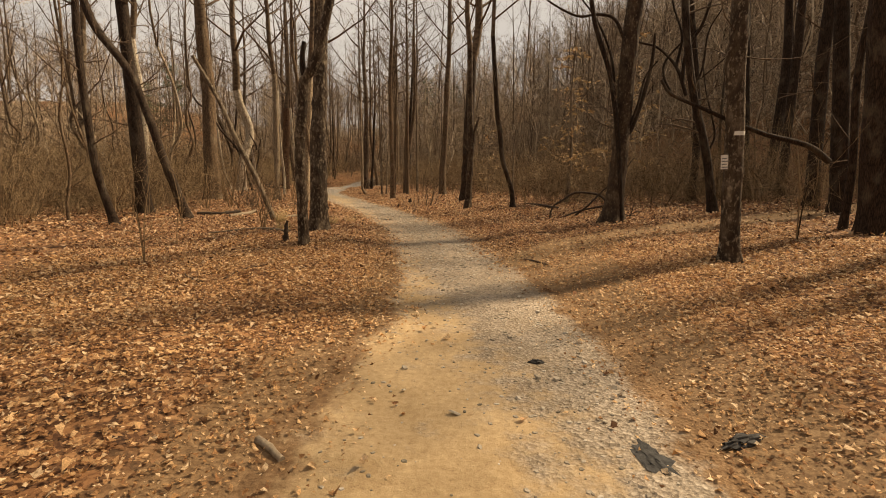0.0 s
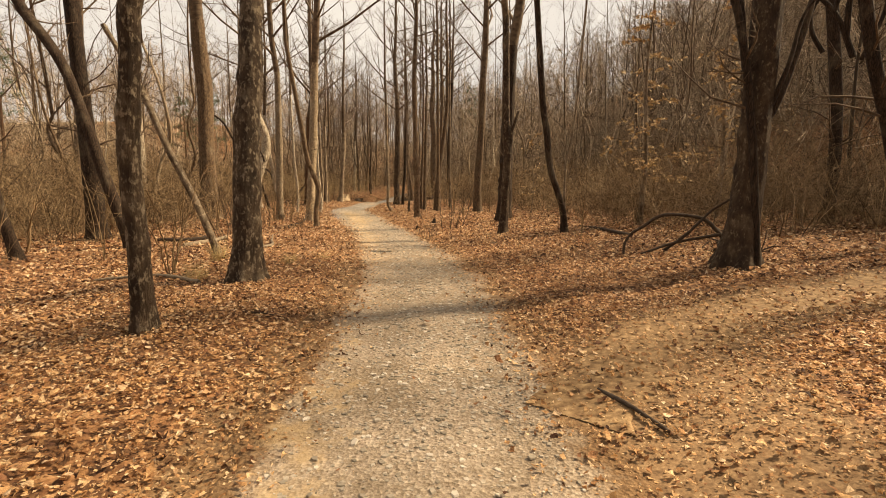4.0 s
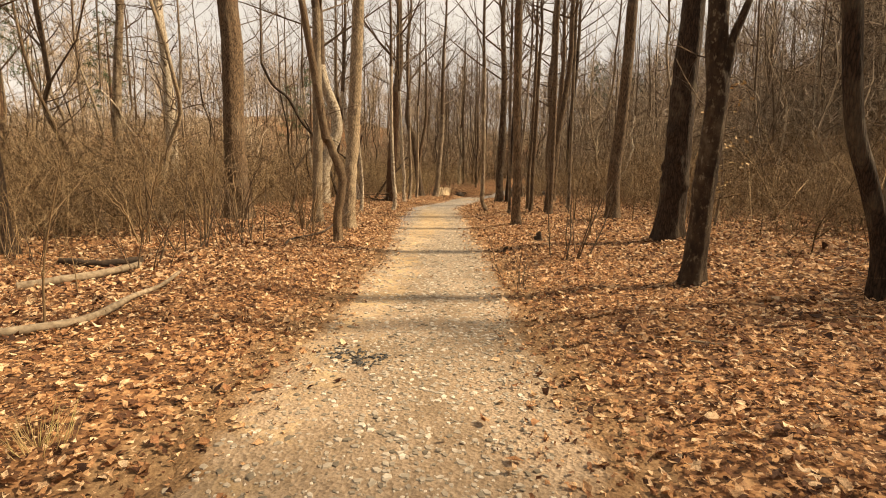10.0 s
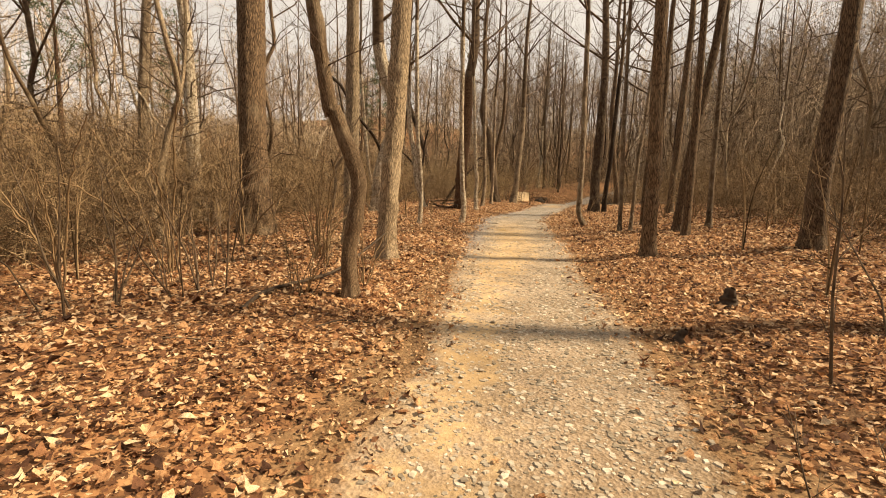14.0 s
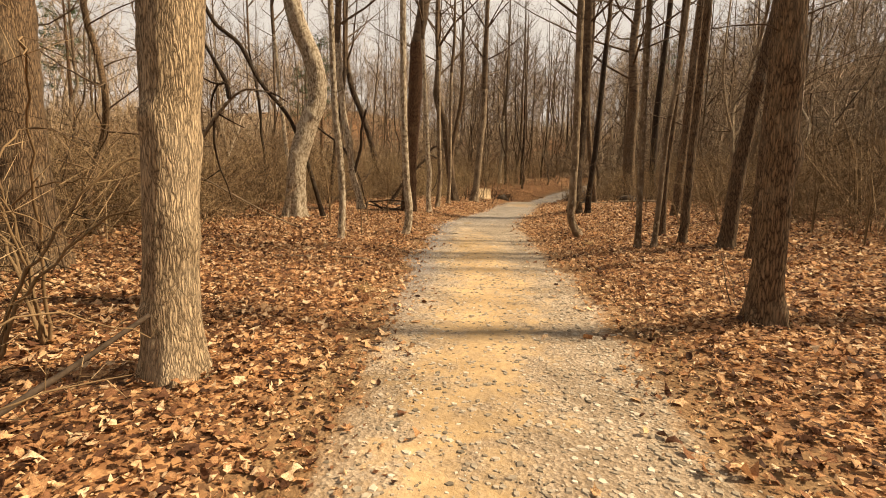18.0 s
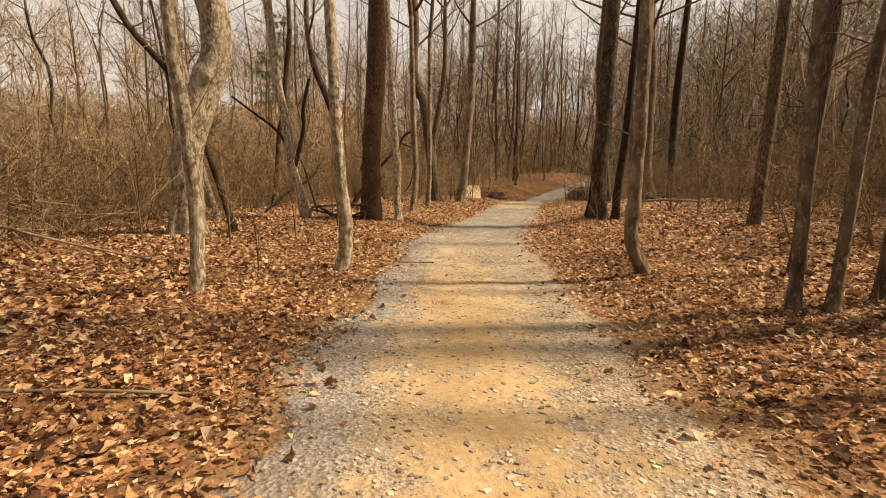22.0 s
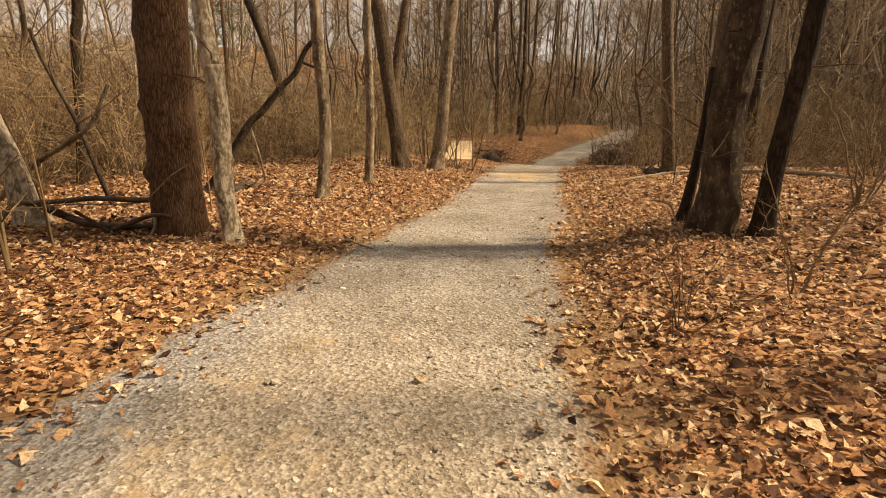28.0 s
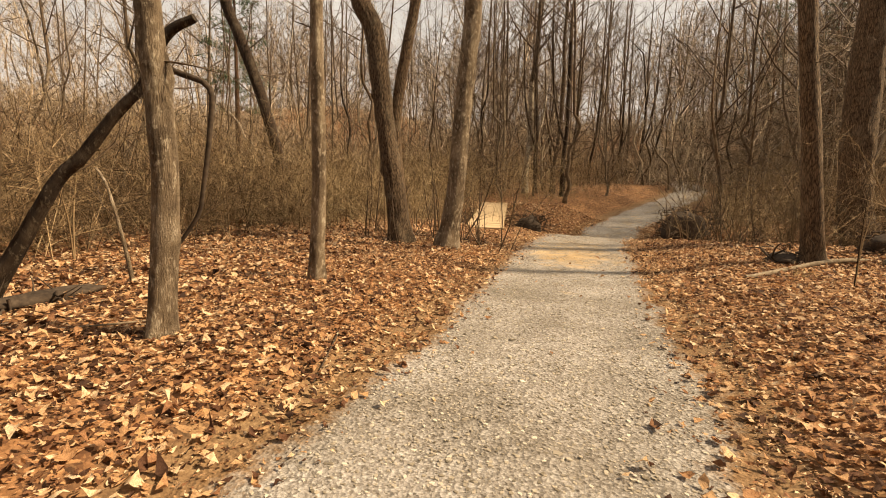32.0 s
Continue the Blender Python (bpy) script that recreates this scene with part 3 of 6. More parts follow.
dirt_at.data.foreach_set("value", np.maximum(trodden(gv[:, 0], gv[:, 1]), 0.7 * smooth(0.75, 0.1, np.abs(lat) - half_width(gv[:, 1]))).astype(np.float32))
tagged(ground, "forest floor under brown fallen leaves, rising to wooded slopes", "ground", kind="structure")


def sandiness(y, v):
    """How sandy the trail is, by the way along and the place across (-1 left edge, 1 right edge)."""
    c = np.interp(y, [0, 4, 8, 12, 16, 21, 24, 27, 31, 34, 40, 46, 50], [-0.2, -0.5, -0.6, -0.5, -0.5, -0.4, -0.2, -0.05, -0.15, -0.3, 0.2, 0.0, 0.0])
    w = np.interp(y, [0, 3, 5, 12, 18, 22, 26, 32, 36, 44, 48], [0.9, 0.8, 0.4, 0.32, 0.36, 0.40, 0.62, 0.6, 0.35, 0.3, 0.9])
    a = np.interp(y, [0, 2.8, 5, 9, 12, 15, 19, 22, 24, 30, 33, 36, 39, 45, 47, 51], [1, 0.85, 0.68, 0.25, 0.25, 0.42, 0.60, 0.54, 0.68, 0.68, 0.42, 0.15, 0.08, 0.25, 0.7, 0.3])
    return a * np.exp(-((v - c) / w) ** 2)


def RUT(off):
    """The two shallow hollows worn along the trail."""
    return 0.012 * np.exp(-((off + 0.45) / 0.22) ** 2) + 0.012 * np.exp(-((off - 0.5) / 0.22) ** 2)


def trail_strip(name, line, half, mat, label, lift=0.012, sandy=True):
    line = spline([(x, y, 0) for x, y in line], 0.18)[:, :2]
    t = np.gradient(line, axis=0)
    t /= np.linalg.norm(t, axis=1)[:, None]
    nrm = np.stack([t[:, 1], -t[:, 0]], -1)
    cols = np.linspace(-1, 1, 19)
    rg = np.random.default_rng(5)
    w = half(line[:, 1]) + (0.36 if sandy else 0.24)
    jig = np.stack([np.convolve(rg.normal(0, 0.26, len(line) + 8), np.ones(4) / 4, "same")[4:-4] for _ in range(2)], -1)
    off = cols[None, :] * w[:, None] + np.where(cols[None, :] < 0, jig[:, :1], jig[:, 1:]) * np.abs(cols[None, :]) ** 3
    p = line[:, None, :] + off[..., None] * nrm[:, None, :]
    edge = np.abs(cols)[None, :] * np.ones(len(line))[:, None]
    z = ground_z(p[..., 0].ravel(), p[..., 1].ravel()).reshape(edge.shape) + lift - 0.06 * smooth(0.86, 1.0, edge)
    z += -RUT(off) + rg.normal(0, 0.002, z.shape)
    v = np.concatenate([p, z[..., None]], -1).reshape(-1, 3)
    m, c = len(line), len(cols)
    i, j = np.meshgrid(np.arange(m - 1), np.arange(c - 1), indexing="ij")
    f = np.stack([i * c + j, i * c + j + 1, (i + 1) * c + j + 1, (i + 1) * c + j], -1).reshape(-1, 4)
    me = mesh_from(name, v, {3: np.zeros((0, 3), int), 4: f}, mat)
    if sandy:
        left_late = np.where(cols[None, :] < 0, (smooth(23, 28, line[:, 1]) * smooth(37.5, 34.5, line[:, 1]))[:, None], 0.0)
        values = {
            "sand": sandiness(v[:, 1], (cols[None, :] * np.ones(m)[:, None]).ravel()),
            "earth": np.interp(v[:, 1], [3, 6, 9, 13, 16, 21, 27, 33, 45], [0.25, 0.4, 0.5, 0.72, 0.75, 0.5, 0.3, 0.15, 0.1]),
            "rim": (0.85 * smooth(0.5, 1.0, edge) - 0.4 * left_late * smooth(0.5, 0.8, edge)).ravel(),
            "wet": np.interp(v[:, 1] + 0.30 * (v[:, 0] + 11.4), [51.8, 52.5, 53.9, 55.2], [0, 1, 0.9, 0]),
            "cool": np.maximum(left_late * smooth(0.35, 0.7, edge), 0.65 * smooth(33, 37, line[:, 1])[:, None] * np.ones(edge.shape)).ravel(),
        }
        for key in values:
            me.attributes.new(key, "FLOAT", "POINT")
        for key, val in values.items():
            me.attributes[key].data.foreach_set("value", val.astype(np.float32))
    return tagged(new(name, me), label, "path", kind="structure")


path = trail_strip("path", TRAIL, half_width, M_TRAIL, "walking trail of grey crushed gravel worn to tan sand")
side_path = trail_strip("side_path", SIDE, lambda y: np.interp(y, [5, 7, 9], [0.12, 0.2, 0.22]), M_SIDE, "narrow sandy side trail leading off under leaves", 0.02, False)

# creek: a ribbon of dark water with mud at its edges
cx = np.arange(-45, 22, 0.4)
cy = 52.9 - 0.30 * (cx + 11.4) + 0.5 * np.sin(cx * 0.5)
for nm, wide, mat, dz, lab in (("creek_mud", 0.7, M_MUD, 0.03, "dark wet mud of the creek bed"), ("creek_water", 0.42, M_WATER, 0.05, "still dark shallow creek water")):
    keep = np.abs(lateral(cx, cy)[0]) > (1.5 if nm == "creek_water" else 0.0)
    for sgn in (-1, 1):
        sel = keep & (lateral(cx, cy)[0] * sgn > 0)
        xs, ys = cx[sel], cy[sel]
        e = np.stack([np.stack([xs, ys - wide], -1), np.stack([xs, ys], -1), np.stack([xs, ys + wide], -1)], 1)
        if nm == "creek_water":
            zz = np.repeat((ground_z(xs, ys) + dz)[:, None], 3, 1)
        else:
            zz = ground_z(e[..., 0].ravel(), e[..., 1].ravel()).reshape(len(xs), 3) + dz
        v = np.concatenate([e, zz[..., None]], -1).reshape(-1, 3)
        i, j = np.meshgrid(np.arange(len(xs) - 1), np.arange(2), indexing="ij")
        f = np.stack([i * 3 + j, (i + 1) * 3 + j, (i + 1) * 3 + j + 1, i * 3 + j + 1], -1).reshape(-1, 4)
        tagged(new(nm, mesh_from(nm, v, {3: np.zeros((0, 3), int), 4: f}, mat)), lab, "creek", kind="structure")


# ---- trees ----
def crown_soup(seed, height, r0, boughs, fine, start=0.08):
    """A leafless crown: a leader, boughs that rise from it, branches and twigs."""
    rg = np.random.default_rng(seed)
    s = Soup()
    n = 9
    drift = np.cumsum(rg.normal(0, 0.035 * height / n, (n, 2)), axis=0)
    drift[0] = 0
    lead = np.concatenate([drift, np.linspace(0, height, n)[:, None]], 1)
    lead = spline(lead, height / 14)
    lr = r0 * (1 - np.linspace(0, 1, len(lead)) ** 1.2 * 0.93)
    v, f = rings(lead, lr, 7)
    s.add(v, f)
    tb, tt, tr = [], [], []
    for k in range(boughs):
        u = start + (0.97 - start) * (k + rg.random()) / boughs
        q = min(int(u * (len(lead) - 1)), len(lead) - 2)
        at, rad = lead[q], lr[q]
        az = k * 2.4 + rg.normal(0, 0.5)
        length = height * (0.10 + 0.30 * (1 - u)) * rg.uniform(0.6, 1.25)
        up = rg.uniform(0.2, 1.15)
        d = np.array([math.cos(az), math.sin(az), up])
        d /= np.linalg.norm(d)
        pts = [at]
        for m in range(4):
            d = d + np.array([rg.normal(0, 0.16), rg.normal(0, 0.16), 0.12 + rg.normal(0, 0.1)])
            d /= np.linalg.norm(d)
            pts.append(pts[-1] + d * length / 4)
        pts = np.array(pts)
        br = min(rad * 0.5, 0.006 + length * 0.009)
        rr = np.linspace(br, br * 0.2, 5)
        v, f = rings(pts, rr, 5)
        s.add(v, f)
        for m in range(fine):
            g = rg.uniform(0.2, 1.0) * 3.999
            e = int(g)
            p = pts[e] + (pts[e + 1] - pts[e]) * (g - e)
            dd = (pts[e + 1] - pts[e])
            dd = dd / (np.linalg.norm(dd) + 1e-9) + rg.normal(0, 0.6, 3) + np.array([0, 0, 0.25])
            dd /= np.linalg.norm(dd)
            ln = length * rg.uniform(0.18, 0.45)
            mid = p + dd * ln * 0.5
            d2 = dd + rg.normal(0, 0.25, 3)
            tip = mid + d2 / np.linalg.norm(d2) * ln * 0.5
            w = max(rr[e] * 0.4, 0.003)
            v, f = rings(np.array([p, mid]), [w, w * 0.7], 3)
            s.add(v, f)
            tb.append(mid), tt.append(tip), tr.append(w * 0.7)
            for h in range(6):
                o = p + dd * ln * rg.uniform(0.15, 0.95)
                d3 = dd + rg.normal(0, 0.6, 3)
                tb.append(o), tt.append(o + d3 / np.linalg.norm(d3) * ln * rg.uniform(0.3, 0.7)), tr.append(w * 0.5)
    spikes(s, tb, tt, tr)
    return s


CROWNS = [crown_soup(11 + k, 9.5, 0.10, 20 + 2 * (k % 3), 4).mesh("crown", M_TWIG) for k in range(6)]
THIN_CROWNS = [crown_soup(31 + k, 7.5, 0.06, 14, 4).mesh("crown", M_TWIG) for k in range(4)]
KIND_WORDS = {"dark": "dark brown furrowed bark", "oak": "grey-brown ridged bark", "oakg": "pale grey deeply ridged bark",
              "red": "reddish brown shaggy bark", "gray": "smooth grey bark", "syc": "pale patchy peeling bark", "scaly": "brown bark of small rough scales", "dead": "bare weathered wood", "brown": "brown bark blotched with lichen", "lichen": "dark bark spotted with pale lichen"}
TREES = []


def side_twigs(line, radii, count, rg, lo=0.25, long=(0.35, 1.2), thick=0.010):
    """Thin bare branches off a trunk."""
    s = Soup()
    tb, tt, tr = [], [], []
    for _ in range(count):
        q = int(rg.uniform(lo, 0.97) * (len(line) - 1))
        az, ln = rg.uniform(0, 2 * np.pi), rg.uniform(*long)
        d = np.array([math.cos(az), math.sin(az), rg.uniform(0.1, 0.9)])
        pts = [line[q]]
        for _m in range(3):
            d = d + rg.normal(0, 0.22, 3)
            d /= np.linalg.norm(d)
            pts.append(pts[-1] + d * ln / 3)
        r = min(radii[q] * 0.3, thick)
        v, f = rings(np.array(pts), np.linspace(r, r * 0.3, 4), 4)
        s.add(v, f)
        for _m in range(6):
            e = rg.integers(0, 3)
            o = pts[e] + (pts[e + 1] - pts[e]) * rg.random()
            d3 = d + rg.normal(0, 0.7, 3)
            tb.append(o), tt.append(o + d3 / np.linalg.norm(d3) * ln * rg.uniform(0.2, 0.5)), tr.append(r * 0.45)
    spikes(s, tb, tt, tr)
    return s


def trunk_line(axis, top, step):
    p = [np.array((0.0, 0.0, -0.08))] + [np.array(a, float) for a in axis]
    d = p[-1] - p[-2]
    d = d / np.linalg.norm(d) * 0.55 + np.array([0, 0, 0.45])
    if top > p[-1][2] + 0.3:
        p.append(p[-1] + d / d[2] * (top - p[-1][2]))
    return spline(p, step)


def grow(kind, x, y, d, axis, name="tree", crown=True, top=6.0, flare=0.55, twigs=None, fine=False, label="", reach=(0.35, 1.2), tip=0.6):
    """A standing tree: base, diameter, and the way its trunk bends (offsets from the base)."""
    z = GZ(x, y)
    rg = np.random.default_rng(int(abs(x * 131 + y * 977)) + 3)
    high = max(top, axis[-1][2] + 1.0) if crown else axis[-1][2]
    line = trunk_line(axis, high, 0.06 if fine else 0.16)
    rad = d / 2 * (1 - 0.03 * np.clip(line[:, 2], 0, 12)) if crown else d / 2 * np.linspace(1.05, tip, len(line))
    deep_ = {"syc": 0.004, "gray": 0.004, "brown": 0.007, "lichen": 0.006, "scaly": 0.007}.get(kind, 0.016)
    lobes, ph = rg.integers(4, 7), rg.uniform(0, 6)
    sides = 40 if fine else (16 if d > 0.15 else 10)
    rough = rg.normal(0, 1, (len(line), sides))
    rough = (rough + np.roll(rough, 1, 0) + np.roll(rough, 2, 0) + np.roll(rough, 3, 0)) / 4

    knots = [(rg.uniform(0.1, 3.2), rg.uniform(0, 6.28), rg.uniform(0.05, 0.14), rg.uniform(0.10, 0.30)) for _ in range(9 if fine else 0)]

    def bulge(h, th):
        low = np.exp(-np.clip(h, 0, 9) / (0.10 + 0.45 * d))
        furrow = deep_ * (np.sin(th * 11 + 1.3 * np.sin(h * 3.1) + ph) + 0.7 * np.sin(th * 17 - 1.1 * np.sin(h * 5.3))) if fine else 0
        knot = sum(g * np.exp(-((h - a) / w) ** 2 - (((th - c + 3.14) % 6.28 - 3.14) * d / 2 / w) ** 2) for a, c, w, g in knots) if knots else 0
        return 1 + knot + flare * low * (0.75 + 0.35 * np.cos(lobes * th + ph)) + 0.05 * np.sin(2 * th + h * 0.9 + ph) + furrow + (0.045 if deep_ < 0.01 else 0.05) * rough + 0.022 * np.sin(h * 4.1 + ph + 2 * np.sin(h * 1.7)) * np.cos(th + ph)

    v, f = rings(line, rad, sides, bulge)
    s = Soup().add(v, f)
    m = len(line) - 1
    s.add(np.vstack([v[m * sides:], line[-1:]]), np.stack([np.arange(sides), (np.arange(sides) + 1) % sides, np.full(sides, sides)], -1))
    ob = new(name)
    ob.location = (x, y, z)
    size = "thick" if d > 0.4 else ("slender" if d < 0.2 else "medium")
    lean = abs(axis[-1][0]) + abs(axis[-1][1]) > 0.35 * axis[-1][2]
    tagged(ob, label or f"{size} {'leaning' if lean else 'upright'} leafless tree with {KIND_WORDS[kind]}", "tree", "leafless trees along the trail")
    part("trunk", s.mesh("trunk", BARK[kind]), ob)
    if crown:
        r_top = rad[-1]
        big_one = r_top > 0.075
        me = (CROWNS if big_one else THIN_CROWNS)[rg.integers(0, 6 if big_one else 4)]
        c = part("crown", me, ob, "bare branching twigs")
        k = r_top / (0.10 if big_one else 0.06)
        c.location, c.rotation_euler, c.scale = line[-1] - np.array([0, 0, 0.05]), (0, 0, rg.uniform(0, 6.28)), (k, k, min(k, 1.3) if k > 1 else max(k, 0.8))
    count = (5 if d < 0.3 else 3) if twigs is None else twigs
    if count:
        part("lower_crown", side_twigs(line, rad, count, rg, 0.25, reach, 0.010 if reach[1] < 1.5 else 0.026).mesh("lower_crown", M_TWIG), ob)["kind"] = "stuff"
    TREES.append((x, y, max(d, 0.3)))
    return ob


def limb(tree, points, r0, r1, mat, name="limb", label=""):
    """One bent limb of a tree; points are offsets from the tree's base."""
    s = Soup()
    tube(s, spline(points, 0.12), r0, r1, 8)
    return part(name, s.mesh(name, mat), tree, label)


# ---- the trees by the trail ----
twin_a = grow("lichen", -2.46, 8.36, 0.17, [(-0.02, -0.00, 0.88), (-0.03, -0.00, 1.60), (0.04, 0.00, 2.29), (0.10, 0.00, 2.79), (0.37, 0.01, 3.39)], fine=True, twigs=2)
grow("lichen", -2.86, 10.90, 0.36, [(0.0, 0.06, 0.8), (-0.01, 0.13, 1.6), (0.0, 0.22, 2.4), (0.02, 0.31, 3.0)], fine=True, flare=0.75, twigs=1)
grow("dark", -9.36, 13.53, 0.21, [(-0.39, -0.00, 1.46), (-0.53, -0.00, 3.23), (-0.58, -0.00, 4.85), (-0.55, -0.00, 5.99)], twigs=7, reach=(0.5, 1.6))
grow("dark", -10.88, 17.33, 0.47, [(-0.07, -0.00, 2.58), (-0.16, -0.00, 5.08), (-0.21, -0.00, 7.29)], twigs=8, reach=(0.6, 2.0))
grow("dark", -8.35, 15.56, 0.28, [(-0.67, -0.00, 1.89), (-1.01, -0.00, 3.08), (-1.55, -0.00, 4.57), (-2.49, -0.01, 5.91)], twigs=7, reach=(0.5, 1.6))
grow("dead", -4.72, 13.35, 0.15, [(-0.44, -0.06, 1.09), (-0.89, -0.11, 2.06), (-1.36, -0.17, 3.25), (-1.92, -0.24, 4.31)], name="leaning_pole", crown=False, flare=0.1, twigs=0, label="thin dead trunk leaning across the brush")
grow("oak", -11.76, 24.41, 0.71, [(-0.01, -0.00, 2.80), (0.05, 0.01, 5.23), (-0.07, -0.02, 7.38)], fine=True, label="thick knobbly old tree with grey-brown bark")
grow("syc", -15.66, 25.50, 0.40, [(-0.03, -0.02, 2.08), (-0.06, -0.03, 5.28), (-0.18, -0.10, 6.98)], twigs=14, reach=(0.8, 2.8))
grow("gray", -19.55, 26.22, 0.38, [(0.06, 0.03, 3.72), (0.39, 0.21, 7.63)], twigs=16, reach=(0.8, 3.0))
grow("dark", -22.59, 22.77, 0.28, [(0.15, 0.08, 2.63), (0.44, 0.23, 7.23)], twigs=12, reach=(0.8, 2.6))
sign_tree = grow("lichen", 4.20, 6.85, 0.24, [(-0.07, -0.00, 0.69), (-0.12, -0.00, 1.72), (-0.20, -0.00, 2.70), (-0.23, -0.00, 3.58)], fine=True, flare=0.6)
big_right = grow("brown", 4.20, 11.90, 0.42, [(0.10, 0.00, 1.42), (0.13, 0.00, 2.90), (0.18, 0.00, 4.45), (0.23, 0.00, 5.20)], fine=True, flare=0.9)
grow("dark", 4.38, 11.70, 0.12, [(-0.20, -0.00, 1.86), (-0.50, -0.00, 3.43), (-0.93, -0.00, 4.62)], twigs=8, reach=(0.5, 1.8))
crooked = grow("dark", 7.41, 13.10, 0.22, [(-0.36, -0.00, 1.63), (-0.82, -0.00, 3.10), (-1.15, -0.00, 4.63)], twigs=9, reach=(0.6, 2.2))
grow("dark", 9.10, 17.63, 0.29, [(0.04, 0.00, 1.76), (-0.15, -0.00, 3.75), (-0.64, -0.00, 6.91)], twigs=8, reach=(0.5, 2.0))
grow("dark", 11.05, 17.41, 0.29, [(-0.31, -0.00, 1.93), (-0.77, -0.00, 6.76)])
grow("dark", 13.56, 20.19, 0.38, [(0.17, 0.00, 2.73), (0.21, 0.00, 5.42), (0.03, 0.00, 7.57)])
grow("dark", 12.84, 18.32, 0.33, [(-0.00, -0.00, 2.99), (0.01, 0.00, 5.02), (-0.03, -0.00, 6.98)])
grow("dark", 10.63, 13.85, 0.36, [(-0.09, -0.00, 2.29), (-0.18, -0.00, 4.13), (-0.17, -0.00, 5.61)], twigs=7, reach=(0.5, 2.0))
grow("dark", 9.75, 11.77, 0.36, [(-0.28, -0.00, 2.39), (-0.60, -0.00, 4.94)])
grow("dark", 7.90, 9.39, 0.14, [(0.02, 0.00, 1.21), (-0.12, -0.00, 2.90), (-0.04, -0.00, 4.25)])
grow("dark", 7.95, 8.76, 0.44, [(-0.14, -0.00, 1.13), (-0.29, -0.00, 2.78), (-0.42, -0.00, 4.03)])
# unseen tree, added to shade the ground right of the trail
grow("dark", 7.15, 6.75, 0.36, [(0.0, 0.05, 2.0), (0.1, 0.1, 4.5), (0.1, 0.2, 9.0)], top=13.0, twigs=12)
# also out of view; stands where the shadow band over the trail comes from
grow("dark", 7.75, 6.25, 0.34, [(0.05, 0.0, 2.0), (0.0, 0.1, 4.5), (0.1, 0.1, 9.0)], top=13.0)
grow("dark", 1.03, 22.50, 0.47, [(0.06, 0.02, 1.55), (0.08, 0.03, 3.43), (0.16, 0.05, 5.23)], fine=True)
fork_tree = grow("brown", 0.93, 18.38, 0.24, [(0.03, 0.0, 1.02), (0.07, -0.01, 1.76), (0.09, -0.01, 2.31), (0.04, -0.01, 2.73), (0.02, 0.0, 3.23)], fine=True, label="dark brown tree forking above head height")
grow("dark", 2.60, 17.90, 0.18, [(-0.06, -0.02, 0.55), (-0.24, -0.08, 1.14), (-0.46, -0.14, 1.78), (-0.61, -0.19, 2.82), (-0.72, -0.22, 3.48)])
grow("gray", 2.68, 17.99, 0.07, [(-0.10, -0.03, 0.76), (-0.10, -0.03, 1.78), (0.04, 0.01, 2.62), (0.14, 0.04, 3.50)])
grow("oak", -2.74, 25.75, 0.25, [(-0.01, -0.01, 0.81), (-0.01, -0.00, 1.67), (-0.04, -0.02, 2.48), (-0.06, -0.03, 3.00)], fine=True, flare=0.7)
grow("oak", -0.08, 27.00, 0.36, [(-0.02, -0.01, 1.20), (0.06, 0.03, 2.45), (0.13, 0.07, 3.76), (0.16, 0.08, 4.82)])
grow("oak", -2.47, 30.48, 0.23, [(0.10, 0.04, 1.5), (0.28, 0.12, 3.0), (0.50, 0.22, 4.7)], fine=True, flare=0.5)
grow("oak", -2.22, 29.42, 0.18, [(-0.00, -0.00, 2.49), (-0.04, -0.02, 6.06)])
grow("gray", -1.72, 31.07, 0.15, [(-0.04, -0.02, 3.33), (-0.07, -0.04, 6.42)])
grow("gray", -5.18, 31.92, 0.17, [(-0.23, -0.10, 0.40), (-0.23, -0.10, 0.97), (-0.22, -0.10, 1.91), (-0.24, -0.11, 3.15), (-0.26, -0.11, 3.94)], fine=True, flare=0.3)
mossy_tree = grow("brown", -6.36, 39.12, 0.42, [(0.02, 0.0, 0.6), (-0.02, 0.0, 1.38), (0.02, 0.0, 2.12), (0.04, 0.0, 2.6)], fine=True)
grow("dark", -6.67, 39.49, 0.15, [(0.07, 0.03, 0.49), (0.12, 0.05, 1.19), (0.13, 0.05, 1.92)], crown=False)
grow("dark", -5.88, 38.95, 0.20, [(0.02, 0.01, 0.76), (0.09, 0.04, 1.64), (0.15, 0.06, 2.46)])
grow("oak", -3.03, 36.93, 0.26, [(0.01, 0.00, 0.66), (0.05, 0.02, 1.58), (0.08, 0.03, 2.25)])
grow("dark", -3.71, 52.90, 0.43, [(-0.08, -0.03, 4.74), (0.16, 0.07, 10.38)])
grow("gray", -3.94, 30.52, 0.12, [(-0.02, -0.01, 0.82), (-0.06, -0.02, 2.10), (-0.09, -0.04, 3.30)])
grow("oak", -3.50, 32.16, 0.15, [(-0.01, -0.00, 1.42), (0.06, 0.03, 2.73), (0.08, 0.04, 3.69)])
grow("gray", -3.66, 30.48, 0.10, [(0.04, 0.02, 0.93), (0.08, 0.03, 2.17), (0.18, 0.08, 3.22)])
grow("oak", -3.16, 30.86, 0.15, [(0.03, 0.01, 0.86), (0.04, 0.02, 2.01), (0.07, 0.03, 3.22)], fine=True)
grow("syc", -9.09, 30.60, 0.16, [(0.10, 0.04, 0.38), (0.03, 0.01, 1.51), (-0.03, -0.01, 3.23), (-0.04, -0.02, 4.06)], fine=True, flare=0.3)
grow("syc", -9.60, 28.75, 0.13, [(0.05, 0.02, 0.68), (0.02, 0.01, 1.62), (-0.06, -0.03, 2.59), (-0.09, -0.04, 3.45)], fine=True, flare=0.3)
